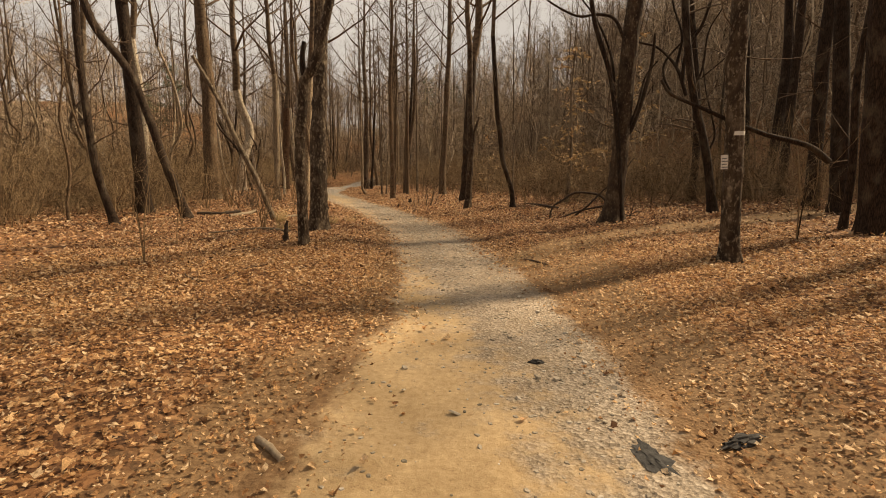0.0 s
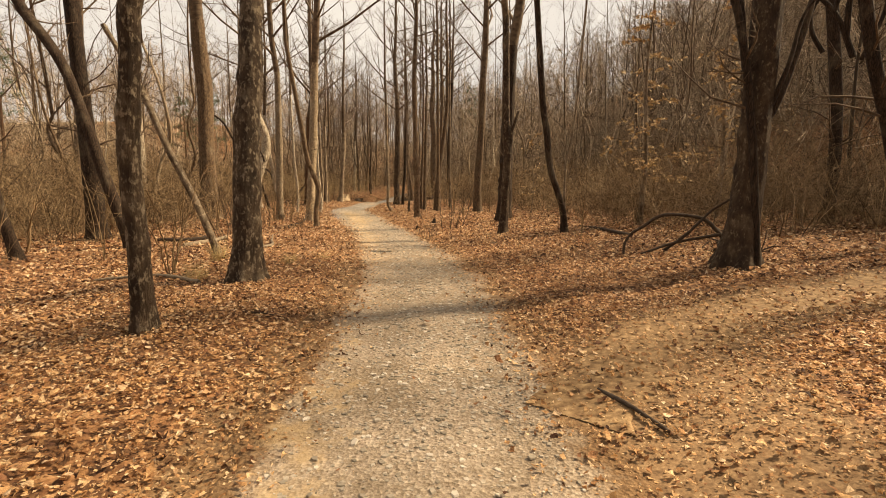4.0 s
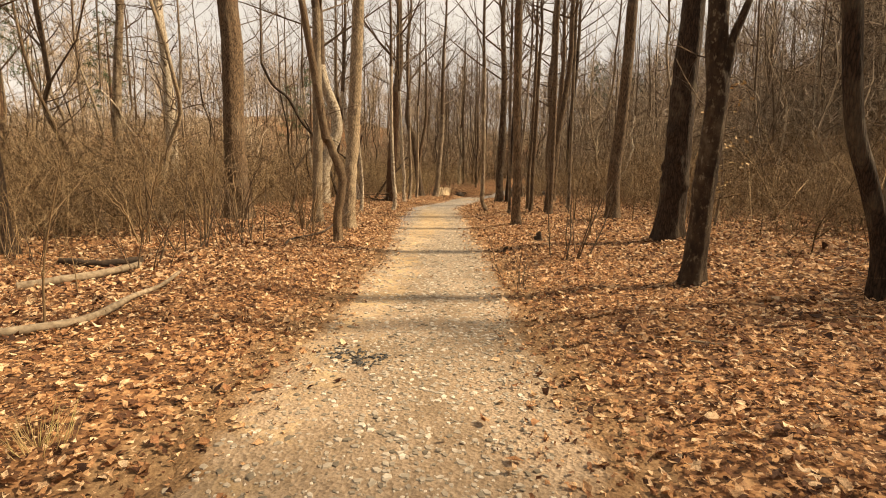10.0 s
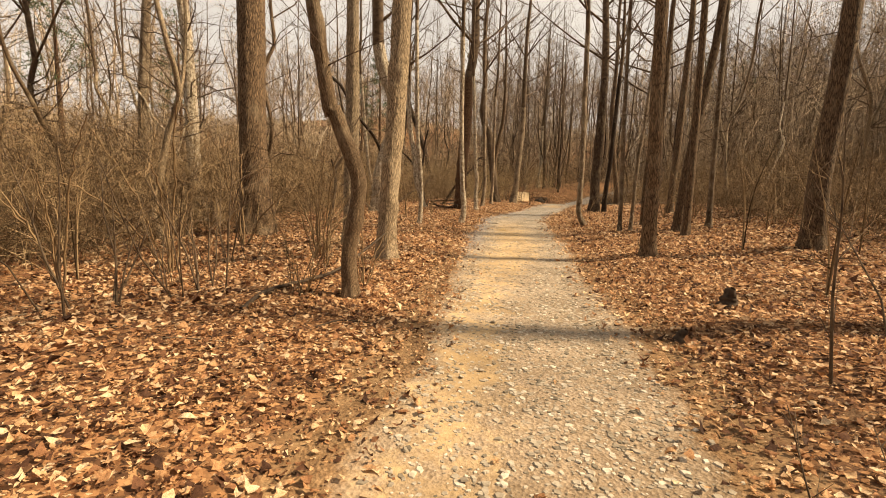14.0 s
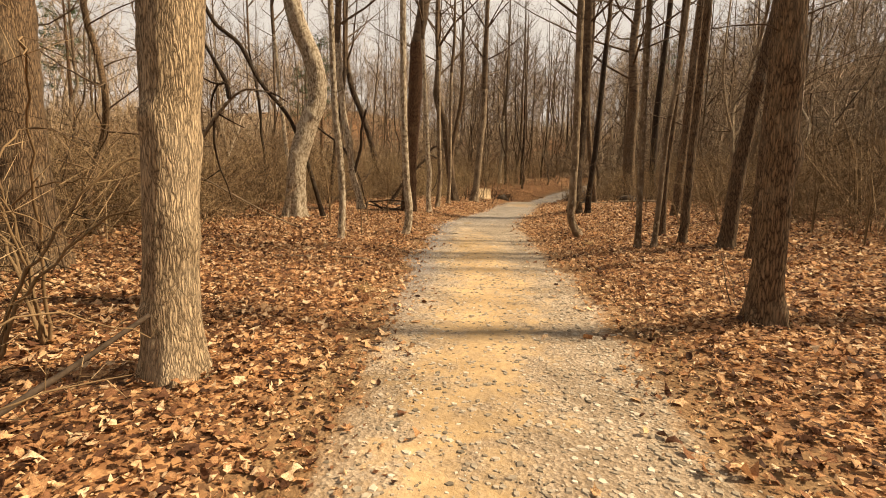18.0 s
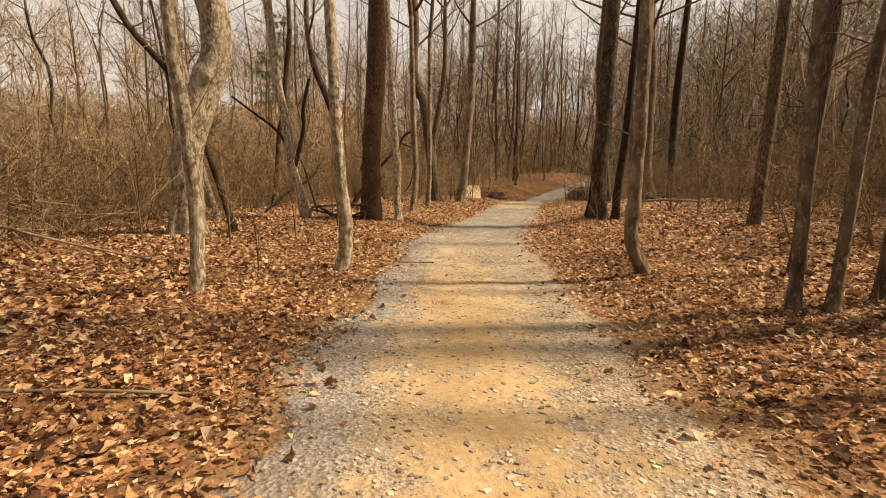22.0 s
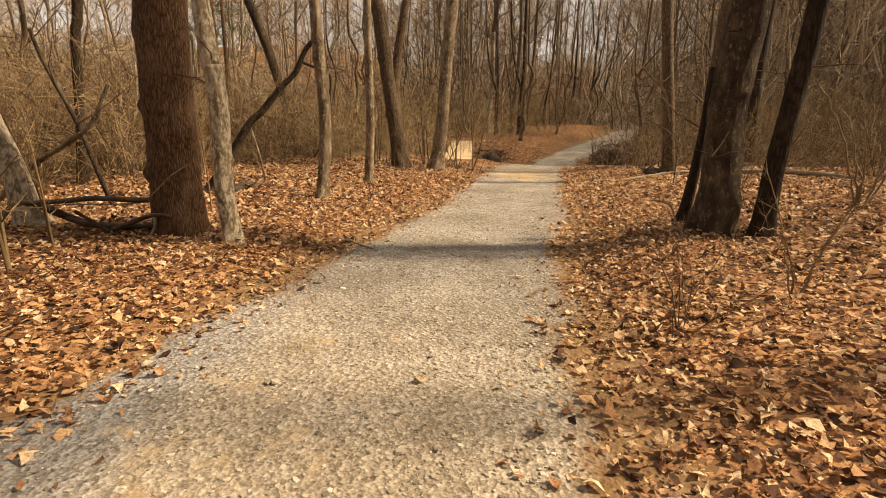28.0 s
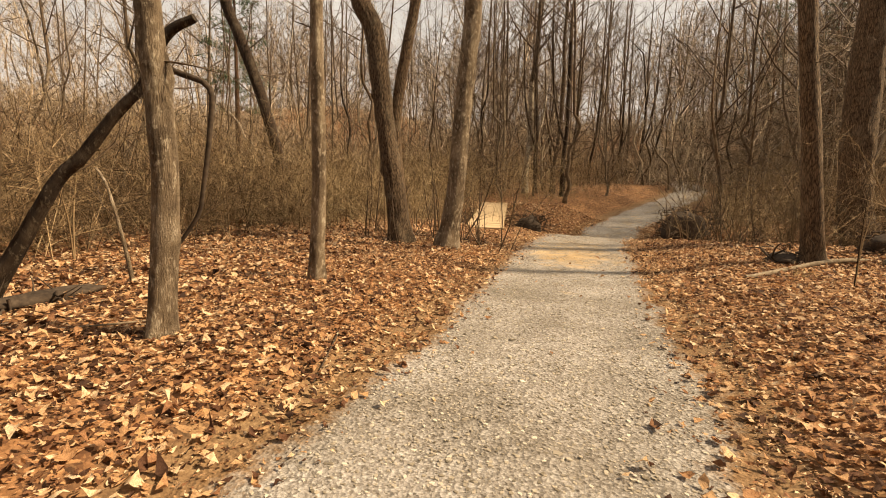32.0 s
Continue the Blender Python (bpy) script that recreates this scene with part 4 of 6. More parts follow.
grow("syc", -13.50, 31.95, 0.58, [(0.03, 0.03, 0.8), (0.07, 0.06, 1.6), (0.34, 0.30, 2.75), (0.54, 0.48, 3.6), (0.44, 0.40, 4.6), (0.16, 0.14, 5.5)], fine=True, label="thick leafless tree with a strongly bent trunk")
bent_tree = grow("syc", -13.75, 35.95, 0.26, [(-0.13, -0.05, 0.63), (-0.33, -0.11, 1.30), (-0.40, -0.14, 2.16), (-0.51, -0.18, 2.89), (-0.64, -0.22, 3.68)])
red_tree = grow("red", -12.05, 36.50, 0.53, [(0.03, 0.01, 1.68), (0.15, 0.06, 3.49), (0.21, 0.09, 4.98)], fine=True, flare=0.2, label="thick upright tree with ridged brown bark and dark roots")
grow("syc", -11.13, 36.37, 0.17, [(-0.04, -0.02, 0.66), (-0.02, -0.01, 1.20), (-0.04, -0.02, 1.71), (-0.08, -0.04, 2.15)], fine=True)
grow("gray", -12.12, 39.28, 0.185, [(0.09, 0.04, 1.20), (0.05, 0.02, 2.23), (0.02, 0.01, 3.03)], fine=True)
grow("gray", -12.60, 41.60, 0.175, [(0.05, 0.02, 1.44), (0.04, 0.02, 2.75), (0.04, 0.02, 3.58)])
grow("oak", -14.09, 46.07, 0.45, [(-0.26, -0.13, 1.89), (-0.43, -0.22, 3.32), (-0.57, -0.29, 4.47), (-0.80, -0.41, 5.03)], fine=True)
grow("oak", -14.09, 46.26, 0.26, [(-0.22, -0.11, 2.02), (-0.18, -0.09, 3.23), (0.12, 0.06, 5.10)])
grow("gray", -12.75, 45.60, 0.37, [(0.15, 0.08, 1.28), (0.24, 0.12, 2.81), (0.35, 0.18, 4.17), (0.37, 0.19, 4.68)], fine=True)
lean_log = grow("brown", -14.41, 38.98, 0.15, [(0.38, 0.19, 0.55), (0.75, 0.38, 1.18), (0.98, 0.50, 1.42), (1.28, 0.64, 1.80), (1.52, 0.76, 2.06), (1.72, 0.86, 2.48), (1.95, 0.97, 2.62)], name="leaning_dead_tree", crown=False, fine=True, twigs=5, tip=0.45, label="dead dark trunk leaning out over the brush")
grow("dark", -20.90, 49.90, 0.43, [(-0.73, -0.37, 3.16), (-1.13, -0.57, 4.68), (-1.60, -0.81, 6.15), (-1.99, -1.01, 7.24)], twigs=12, reach=(0.8, 2.6))
grow("syc", -15.21, 34.34, 0.15, [(-0.20, -0.07, 0.66), (-0.36, -0.12, 1.28), (-0.51, -0.18, 2.33)])
gnarl = grow("gray", -11.17, 26.34, 0.12, [(0.18, 0.08, 0.69), (0.24, 0.11, 1.17), (0.22, 0.10, 1.57), (0.35, 0.15, 1.79), (0.55, 0.25, 2.11), (0.85, 0.38, 2.50), (1.11, 0.49, 2.68), (1.47, 0.65, 2.64)], name="gnarled_sapling", crown=False, tip=0.2, twigs=9, reach=(0.3, 0.9), label="gnarled dark dead sapling with crooked arms")
grow("dark", -12.99, 32.67, 0.14, [(-0.47, -0.20, 1.74), (-0.92, -0.40, 2.98), (-1.66, -0.72, 3.98), (-2.21, -0.96, 5.06), (-2.84, -1.23, 5.64)], twigs=10, reach=(0.5, 1.6))
grow("oakg", -6.50, 22.62, 0.32, [(0.01, 0.01, 0.65), (0.06, 0.03, 1.48), (0.14, 0.06, 2.44)], fine=True, flare=0.45)
grow("oakg", -8.32, 23.89, 0.28, [(0.02, 0.01, 1.12), (0.05, 0.02, 2.23), (0.06, 0.03, 3.10)], fine=True)
grow("scaly", -5.38, 20.33, 0.16, [(-0.01, -0.01, 0.51), (0.08, 0.04, 1.14), (0.07, 0.03, 1.41), (-0.05, -0.02, 1.75), (-0.16, -0.08, 2.09), (-0.23, -0.12, 2.37)], fine=True, twigs=3)
grow("oak", -6.49, 47.02, 0.31, [(-0.18, -0.09, 1.53), (-0.52, -0.26, 4.18)])
grow("oak", -4.64, 51.41, 0.70, [(-0.38, -0.19, 1.68), (-0.48, -0.24, 3.94), (-0.45, -0.23, 5.74)], fine=True)
pale_sapling = grow("syc", -18.29, 40.43, 0.13, [(-0.05, -0.02, 0.52), (-0.15, -0.07, 1.02), (-0.34, -0.17, 1.69), (-0.51, -0.25, 2.43)], name="forked_sapling", crown=False, tip=0.3, twigs=5, label="pale forked dead sapling among brush")
grow("gray", -14.21, 40.30, 0.05, [(-0.10, -0.05, 0.57), (-0.23, -0.11, 1.14), (-0.32, -0.16, 1.31)], name="dead_stem", crown=False, twigs=2, flare=0.1, label="thin pale dead stem leaning over leaves")
grow("gray", -15.83, 36.42, 0.09, [(0.69, 0.34, 0.58), (1.12, 0.54, 0.87), (1.48, 0.72, 1.16), (1.76, 0.85, 1.69)], name="leaning_dead_tree", crown=False, twigs=3, flare=0.1, label="pale broken trunk leaning over the brush")
grow("dark", -14.31, 37.25, 0.07, [(-0.16, -0.08, 0.59), (-0.29, -0.14, 1.15), (-0.56, -0.27, 1.94), (-0.66, -0.32, 2.37)], name="leaning_sapling", crown=False, twigs=5, flare=0.1, label="thin dark sapling leaning away from a thick trunk")
grow("dark", -17.23, 38.61, 0.18, [(0.16, 0.08, 1.43), (0.28, 0.14, 2.70), (0.39, 0.19, 3.22)])

# the row of trees on the far bank of the creek
for kind, x, y, d, lean, height in (("syc", -16.55, 63.1, 0.34, (0.12, 0.05), 5.0), ("brown", -15.9, 62.9, 0.24, (-0.25, 0.1), 6.0), ("oak", -15.1, 63.4, 0.26, (0.35, -0.1), 5.5), ("dark", -14.1, 61.4, 0.22, (0.05, 0.1), 6.5),
                                  ("brown", -14.5, 63.6, 0.12, (0.55, 0.2), 5.0), ("oak", -15.4, 69.5, 0.20, (0.2, 0.0), 6.0), ("dark", -14.9, 73.0, 0.18, (0.5, 0.1), 6.0), ("gray", -14.6, 77.5, 0.17, (-0.1, 0.1), 6.5),
                                  ("dark", -14.2, 84.0, 0.24, (0.1, 0.0), 7.0), ("oak", -13.4, 83.6, 0.20, (-0.2, 0.1), 7.0), ("dark", -12.4, 82.6, 0.24, (0.3, 0.1), 7.0), ("dark", -11.6, 82.9, 0.17, (1.1, 0.1), 7.0),
                                  ("gray", -18.2, 64.2, 0.15, (-0.3, 0.1), 6.0), ("brown", -17.6, 66.5, 0.20, (0.25, 0.1), 6.0)):
    bank_tree = grow(kind, x, y, d, [(0.2 * lean[0] - 0.05, 0.2 * lean[1], height * 0.25), (0.55 * lean[0] + 0.06, 0.5 * lean[1], height * 0.55), (lean[0], lean[1], height)], twigs=12, reach=(0.6, 2.4))
    if d > 0.21:
        side = 1 if x * 10 % 2 < 1 else -1
        limb(bank_tree, [(0.3 * lean[0], 0.3 * lean[1], height * 0.4), (0.3 * lean[0] + side * 0.4, 0.1, height * 0.58), (0.4 * lean[0] + side * 0.75, 0.2, height * 0.85), (0.4 * lean[0] + side * 0.95, 0.2, height * 1.4)], d * 0.3, 0.02, BARK[kind])
limb(twin_a, [(0.10, 0.00, 2.79), (0.06, 0.00, 3.09), (0.10, 0.00, 3.42)], 0.06, 0.035, BARK["dark"])
limb(sign_tree, [(1.40, 0.20, 1.46), (1.07, 0.20, 1.68), (0.45, 0.20, 1.83), (-0.05, 0.20, 2.00), (-0.52, 0.20, 2.19), (-0.97, 0.20, 2.37), (-1.13, 0.20, 2.57)], 0.045, 0.02, BARK["dark"], "hung_limb", "dark dead limb hung against the trunk")
limb(big_right, [(0.09, 0.00, 1.89), (0.37, 0.00, 2.35), (0.69, 0.00, 3.56), (0.75, 0.00, 4.46)], 0.07, 0.03, BARK["dark"])
limb(bent_tree, [(-0.34, -0.12, 1.74), (-0.70, -0.24, 2.34), (-1.32, -0.46, 2.84), (-1.83, -0.63, 3.23)], 0.045, 0.025, BARK["dark"])
limb(bent_tree, [(-0.29, -0.10, 1.30), (-0.02, -0.01, 2.35), (-0.01, -0.00, 2.89), (0.17, 0.06, 3.68)], 0.06, 0.04, BARK["dark"])
limb(gnarl, [(0.85, 0.38, 2.53), (0.81, 0.36, 2.79), (0.71, 0.32, 3.00), (0.62, 0.28, 3.19), (0.52, 0.23, 3.37)], 0.045, 0.022, BARK["dark"])
limb(gnarl, [(0.79, 0.35, 2.78), (0.70, 0.31, 2.75), (0.60, 0.26, 2.78), (0.45, 0.20, 2.86)], 0.022, 0.008, BARK["dark"])
limb(gnarl, [(0.70, 0.31, 2.76), (0.62, 0.27, 2.62), (0.57, 0.25, 2.43), (0.57, 0.25, 2.22)], 0.020, 0.012, BARK["dark"])
limb(gnarl, [(0.60, 0.27, 2.19), (0.59, 0.26, 1.78), (0.66, 0.29, 1.38), (0.76, 0.34, 1.08), (0.81, 0.36, 0.85)], 0.024, 0.008, BARK["dark"])
limb(gnarl, [(0.69, 0.30, 2.27), (0.83, 0.37, 2.18), (1.07, 0.48, 2.05)], 0.016, 0.006, BARK["dark"])
limb(gnarl, [(0.22, 0.10, 1.56), (0.18, 0.08, 1.70), (0.13, 0.06, 1.87)], 0.030, 0.012, BARK["dark"])
limb(gnarl, [(0.65, 0.29, 1.35), (0.46, 0.21, 1.21), (0.33, 0.15, 1.12)], 0.012, 0.005, BARK["dark"])
limb(gnarl, [(1.47, 0.65, 2.64), (1.60, 0.71, 2.58), (1.73, 0.77, 2.48)], 0.018, 0.006, BARK["dark"])
limb(red_tree, [(-1.12, -0.90, 0.36), (-0.76, -0.72, 0.39), (-0.49, -0.59, 0.42), (-0.09, -0.40, 0.40), (0.02, -0.35, 0.41)], 0.026, 0.030, M_DARKWOOD, "root")
limb(red_tree, [(-0.69, -0.69, 0.28), (-0.54, -0.61, 0.16), (-0.41, -0.55, 0.06)], 0.018, 0.022, M_DARKWOOD, "root")
limb(red_tree, [(-0.37, -0.53, 0.08), (0.02, -0.35, 0.24), (0.19, -0.26, 0.22)], 0.030, 0.020, M_DARKWOOD, "root")
limb(red_tree, [(-1.04, -0.86, 0.31), (-0.77, -0.73, 0.35), (-0.10, -0.40, 0.37), (0.05, -0.33, 0.47), (0.23, -0.24, 0.66), (0.41, -0.16, 0.78)], 0.008, 0.006, M_DEADWOOD, "root")
limb(red_tree, [(0.03, -0.34, 0.24), (0.03, -0.34, 0.11), (-0.06, -0.38, -0.02)], 0.022, 0.012, M_DEADWOOD, "root")
limb(mossy_tree, [(-0.51, -0.64, 1.99), (-0.51, -0.64, 1.74), (-0.51, -0.64, 1.44), (-0.52, -0.64, 1.22), (-0.59, -0.68, 1.08)], 0.012, 0.012, M_DEADWOOD, "dead_twig", "pale dead twig hung on the trunk")
limb(mossy_tree, [(-0.96, -0.86, 1.80), (-0.87, -0.81, 1.71), (-0.72, -0.74, 1.57), (-0.67, -0.71, 1.42), (-0.63, -0.70, 1.26)], 0.014, 0.008, M_DEADWOOD, "dead_twig", "pale dead twig hung on the trunk")
limb(mossy_tree, [(-0.93, -0.84, 1.94), (-0.96, -0.86, 1.80), (-1.14, -0.94, 1.90)], 0.006, 0.004, M_DEADWOOD, "dead_twig", "pale dead twig hung on the trunk")
limb(mossy_tree, [(-0.67, -0.71, 1.74), (-0.76, -0.76, 1.65), (-0.86, -0.81, 1.70)], 0.006, 0.005, M_DEADWOOD, "dead_twig", "pale dead twig hung on the trunk")
limb(mossy_tree, [(-0.16, -0.47, 0.91), (-0.09, -0.43, 1.02), (-0.03, -0.40, 1.16)], 0.010, 0.007, M_DEADWOOD, "dead_twig", "pale dead twig hung on the trunk")
limb(mossy_tree, [(-0.70, -0.73, 0.42), (-0.52, -0.64, 0.37), (-0.44, -0.60, 0.18), (-0.26, -0.52, -0.13), (-0.15, -0.46, -0.21)], 0.012, 0.008, M_DEADWOOD, "dead_twig", "pale dead twig hung on the trunk")
limb(mossy_tree, [(-0.56, -0.66, 1.08), (-0.64, -0.70, 1.17), (-0.88, -0.82, 1.28), (-1.06, -0.90, 1.32)], 0.008, 0.004, M_DEADWOOD, "dead_twig", "pale dead twig hung on the trunk")
limb(lean_log, [(1.61, 0.82, 2.23), (1.81, 0.92, 2.15), (2.03, 1.03, 2.03), (2.02, 1.02, 1.67), (1.94, 0.98, 1.11), (1.89, 0.96, 0.90), (1.72, 0.87, 0.62)], 0.03, 0.018, M_DARKWOOD, "hanging_limb", "dark broken limb hanging to the ground")
limb(pale_sapling, [(-0.15, -0.07, 1.02), (0.15, 0.07, 1.27), (0.27, 0.14, 1.89), (0.30, 0.15, 2.72), (0.19, 0.09, 3.17)], 0.03, 0.018, BARK["syc"])

limb(fork_tree, [(0.09, -0.01, 2.15), (0.15, -0.02, 2.53), (0.19, -0.03, 2.9), (0.25, -0.04, 3.1), (0.35, -0.05, 3.42)], 0.075, 0.035, BARK["brown"])
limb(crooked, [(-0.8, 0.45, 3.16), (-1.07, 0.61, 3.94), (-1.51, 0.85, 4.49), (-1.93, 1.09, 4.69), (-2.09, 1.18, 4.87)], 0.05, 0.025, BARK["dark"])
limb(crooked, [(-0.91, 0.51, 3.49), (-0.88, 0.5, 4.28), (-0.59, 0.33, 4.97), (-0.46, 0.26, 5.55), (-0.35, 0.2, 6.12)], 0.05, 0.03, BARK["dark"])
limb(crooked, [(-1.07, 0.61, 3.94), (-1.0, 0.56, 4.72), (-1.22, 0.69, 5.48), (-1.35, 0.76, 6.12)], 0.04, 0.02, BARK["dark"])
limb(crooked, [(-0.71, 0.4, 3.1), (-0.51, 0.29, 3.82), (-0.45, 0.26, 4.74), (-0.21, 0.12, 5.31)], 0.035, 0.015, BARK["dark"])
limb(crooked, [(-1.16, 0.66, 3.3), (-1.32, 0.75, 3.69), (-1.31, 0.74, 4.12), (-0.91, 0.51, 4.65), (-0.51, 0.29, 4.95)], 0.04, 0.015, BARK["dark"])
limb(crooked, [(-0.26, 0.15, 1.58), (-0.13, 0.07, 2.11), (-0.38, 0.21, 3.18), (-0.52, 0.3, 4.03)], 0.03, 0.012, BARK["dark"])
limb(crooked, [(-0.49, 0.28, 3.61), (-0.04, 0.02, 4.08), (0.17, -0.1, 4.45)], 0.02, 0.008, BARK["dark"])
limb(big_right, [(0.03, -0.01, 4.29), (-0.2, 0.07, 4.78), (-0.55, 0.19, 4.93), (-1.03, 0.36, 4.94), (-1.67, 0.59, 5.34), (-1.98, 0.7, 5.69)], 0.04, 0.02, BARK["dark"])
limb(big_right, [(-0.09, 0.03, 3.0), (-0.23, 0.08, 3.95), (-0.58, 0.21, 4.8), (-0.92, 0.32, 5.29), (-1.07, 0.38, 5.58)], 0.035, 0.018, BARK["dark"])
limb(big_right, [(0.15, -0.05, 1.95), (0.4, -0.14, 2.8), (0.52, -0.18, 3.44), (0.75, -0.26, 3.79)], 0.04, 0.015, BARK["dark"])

# the white tape on the sign tree, and the card on its side
v, f = rings(np.array([(-0.12, 0.0, 1.79), (-0.12, 0.0, 1.845)]), [0.114, 0.114], 24)
part("tape", Soup().add(v, f).mesh("tape", M_PAPER), sign_tree, "band of faded white tape")


def box(s, lo, hi, m=None):
    (a, b, c), (d, e, g) = lo, hi
    v = np.array([(a, b, c), (d, b, c), (d, e, c), (a, e, c), (a, b, g), (d, b, g), (d, e, g), (a, e, g)])
    if m is not None:
        v = np.array([m @ Vector(q) for q in v])
    s.add(v, np.array([(0, 3, 2, 1), (4, 5, 6, 7), (0, 1, 5, 4), (1, 2, 6, 5), (2, 3, 7, 6), (3, 0, 4, 7)]))
    return s


def trail_card():
    ob = new("trail_sign")
    ob.location = (sign_tree.location.x - 0.19, sign_tree.location.y - 0.05, sign_tree.location.z + 1.30)
    ob.rotation_euler = (0, radians(-3), radians(8))
    tagged(ob, "small weathered white card fixed to a tree trunk", "sign")
    s = box(Soup(), (-0.125, -0.004, 0.03), (-0.02, 0.004, 0.225))
    card = part("card", s.mesh("card", M_PAPER, False), ob)
    for k in range(4):
        s = box(Soup(), (-0.115, -0.0065, 0.05 + 0.04 * k), (-0.02 - 0.02 * (k % 2), -0.0042, 0.064 + 0.04 * k))
        part("print_line", s.mesh("print_line", M_INK, False), card, "faded line of print")


trail_card()

# ---- beech saplings that keep their dry leaves ----
LEAF_CARD = np.array([(0, -0.5, 0), (0.3, -0.12, 0.06), (0.22, 0.22, 0.05), (0, 0.52, -0.02), (-0.22, 0.22, 0.05), (-0.3, -0.12, 0.06)])
LEAF_FACE = np.array([(0, 1, 2), (0, 2, 3), (0, 3, 4), (0, 4, 5)])


def beech(x, y, h, d, seed, leaves=420):
    rg = np.random.default_rng(seed)
    z = GZ(x, y)
    ob = new("beech_sapling")
    ob.location = (x, y, z)
    tagged(ob, "young beech with tan dry leaves still on its twigs", "tree", "beech saplings")
    line = spline([(0, 0, -0.05), (0.08, 0.05, h * 0.3), (0.02, 0.16, h * 0.65), (0.12, 0.1, h)], 0.2)
    s = Soup()
    tube(s, line, d / 2, d * 0.12, 10)
    part("trunk", s.mesh("trunk", BARK["gray"]), ob)
    s, tb, tt, tr, at = Soup(), [], [], [], []
    for k in range(30):
        u = rg.uniform(0.22, 0.97)
        q = line[int(u * (len(line) - 1))]
        az, ln = k * 2.4, h * 0.19 * (1.15 - u) * rg.uniform(0.6, 1.2) + 0.25
        dd = np.array([math.cos(az), math.sin(az), rg.uniform(-0.25, 0.35)])
        pts = [q]
        for m in range(4):
            dd = dd + np.array([*rg.normal(0, 0.15, 2), rg.normal(-0.03, 0.08)])
            dd /= np.linalg.norm(dd)
            pts.append(pts[-1] + dd * ln / 4)
        tube(s, np.array(pts), 0.010, 0.003, 4, False)
        for m in range(9):
            e = rg.integers(0, 4)
            o = pts[e] + (pts[e + 1] - pts[e]) * rg.random()
            t2 = o + (dd + rg.normal(0, 0.6, 3) * np.array([1, 1, 0.6]) - np.array([0, 0, 0.25])) * ln * rg.uniform(0.12, 0.3)
            tb.append(o), tt.append(t2), tr.append(0.003)
            at.append((o, t2))
    spikes(s, tb, tt, tr)
    part("crown", s.mesh("crown", M_TWIG), ob)["kind"] = "stuff"
    s = Soup()
    for _ in range(leaves):
        a, b = at[rg.integers(0, len(at))]
        p = a + (b - a) * rg.uniform(0.3, 1.0)
        m = Matrix.LocRotScale(Vector(p), Euler((rg.uniform(-1.2, 1.2), rg.uniform(-1.2, 1.2), rg.uniform(0, 6.28))), Vector((1, 1, 1)) * rg.uniform(0.07, 0.12))
        s.add(np.array([m @ Vector(c) for c in LEAF_CARD]), LEAF_FACE)
    part("foliage", s.mesh("foliage", M_BEECH, False), ob, "curled tan dry leaves")
    TREES.append((x, y, 0.4))


beech(4.7, 18.3, 6.2, 0.17, 1, 1100)
beech(7.3, 19.6, 7.0, 0.16, 2, 1000)
beech(5.6, 21.8, 4.8, 0.10, 3, 320)
beech(2.2, 24.5, 3.6, 0.06, 4, 120)

# ---- the wood behind: repeated leafless trees ----
def pole_tree(seed, h, d, bend, kind, bare):
    """A tall thin forest tree at the origin, built once and copied."""
    rg = np.random.default_rng(seed)
    ob = new("tree")
    tagged(ob, f"tall thin leafless forest tree with {KIND_WORDS[kind]}", "tree", "leafless trees of the wood")
    n = 9
    off = 0.8 * np.cumsum(rg.normal(0, bend, (n, 2)), axis=0)
    off[0] = 0
    clear = h * bare
    line = spline(np.concatenate([off, np.linspace(-0.3, clear, n)[:, None]], 1), 0.5)
    rad = d / 2 * np.linspace(1.08, 0.72, len(line))
    v, f = rings(line, rad, 8, lambda z, th: 1 + 0.5 * np.exp(-np.clip(z + 0.1, 0, 9) / 0.2) + 0.06 * np.sin(2 * th + z))
    part("trunk", Soup().add(v, f).mesh("trunk", BARK[kind]), ob)
    if seed % 2:
        q = int(len(line) * rg.uniform(0.35, 0.6))
        a = rg.uniform(0, 6.28)
        w = np.array([math.cos(a), math.sin(a), 0])
        fork = spline([line[q], line[q] + w * 0.35 + np.array([0, 0, 0.9]), line[q] + w * rg.uniform(0.5, 0.9) + np.array([0, 0, 2.6]), line[q] + w * rg.uniform(0.6, 1.5) + np.array([0, 0, h * 0.42])], 0.4)
        v, f = rings(fork, np.linspace(rad[q] * 0.75, 0.012, len(fork)), 7)
        part("limb", Soup().add(v, f).mesh("limb", BARK[kind]), ob)
        part("lower_crown", side_twigs(fork, np.linspace(rad[q] * 0.75, 0.012, len(fork)), 12, rg, 0.3, (0.5, 1.8), 0.014).mesh("lower_crown", M_TWIG), ob)["kind"] = "stuff"
    c = part("crown", crown_soup(seed + 500, h * (1.05 - bare), rad[-1], int(28 - 20 * bare), 4, 0.02).mesh("crown", M_TWIG), ob, "bare branching twigs")
    c.location = line[-1]
    part("lower_crown", side_twigs(line, rad, 20, rg, 0.16, (0.6, 2.8), 0.020).mesh("lower_crown", M_TWIG), ob)["kind"] = "stuff"
    return ob


KINDS = ["oak", "gray", "oak", "scaly", "gray", "syc", "dark", "oakg"]
POLES = [pole_tree(200 + k, 15 + 1.1 * (k % 4), 0.08 + 0.032 * (k % 5), 0.15 + 0.08 * (k % 3), KINDS[k], (0.42, 0.25, 0.36, 0.22, 0.42, 0.26, 0.34, 0.38)[k]) for k in range(8)]
place_rng = np.random.default_rng(9)
SPOTS = list(TREES)


def free(x, y, gap):
    return all((x - a) ** 2 + (y - b) ** 2 > (gap + c) ** 2 for a, b, c in SPOTS)


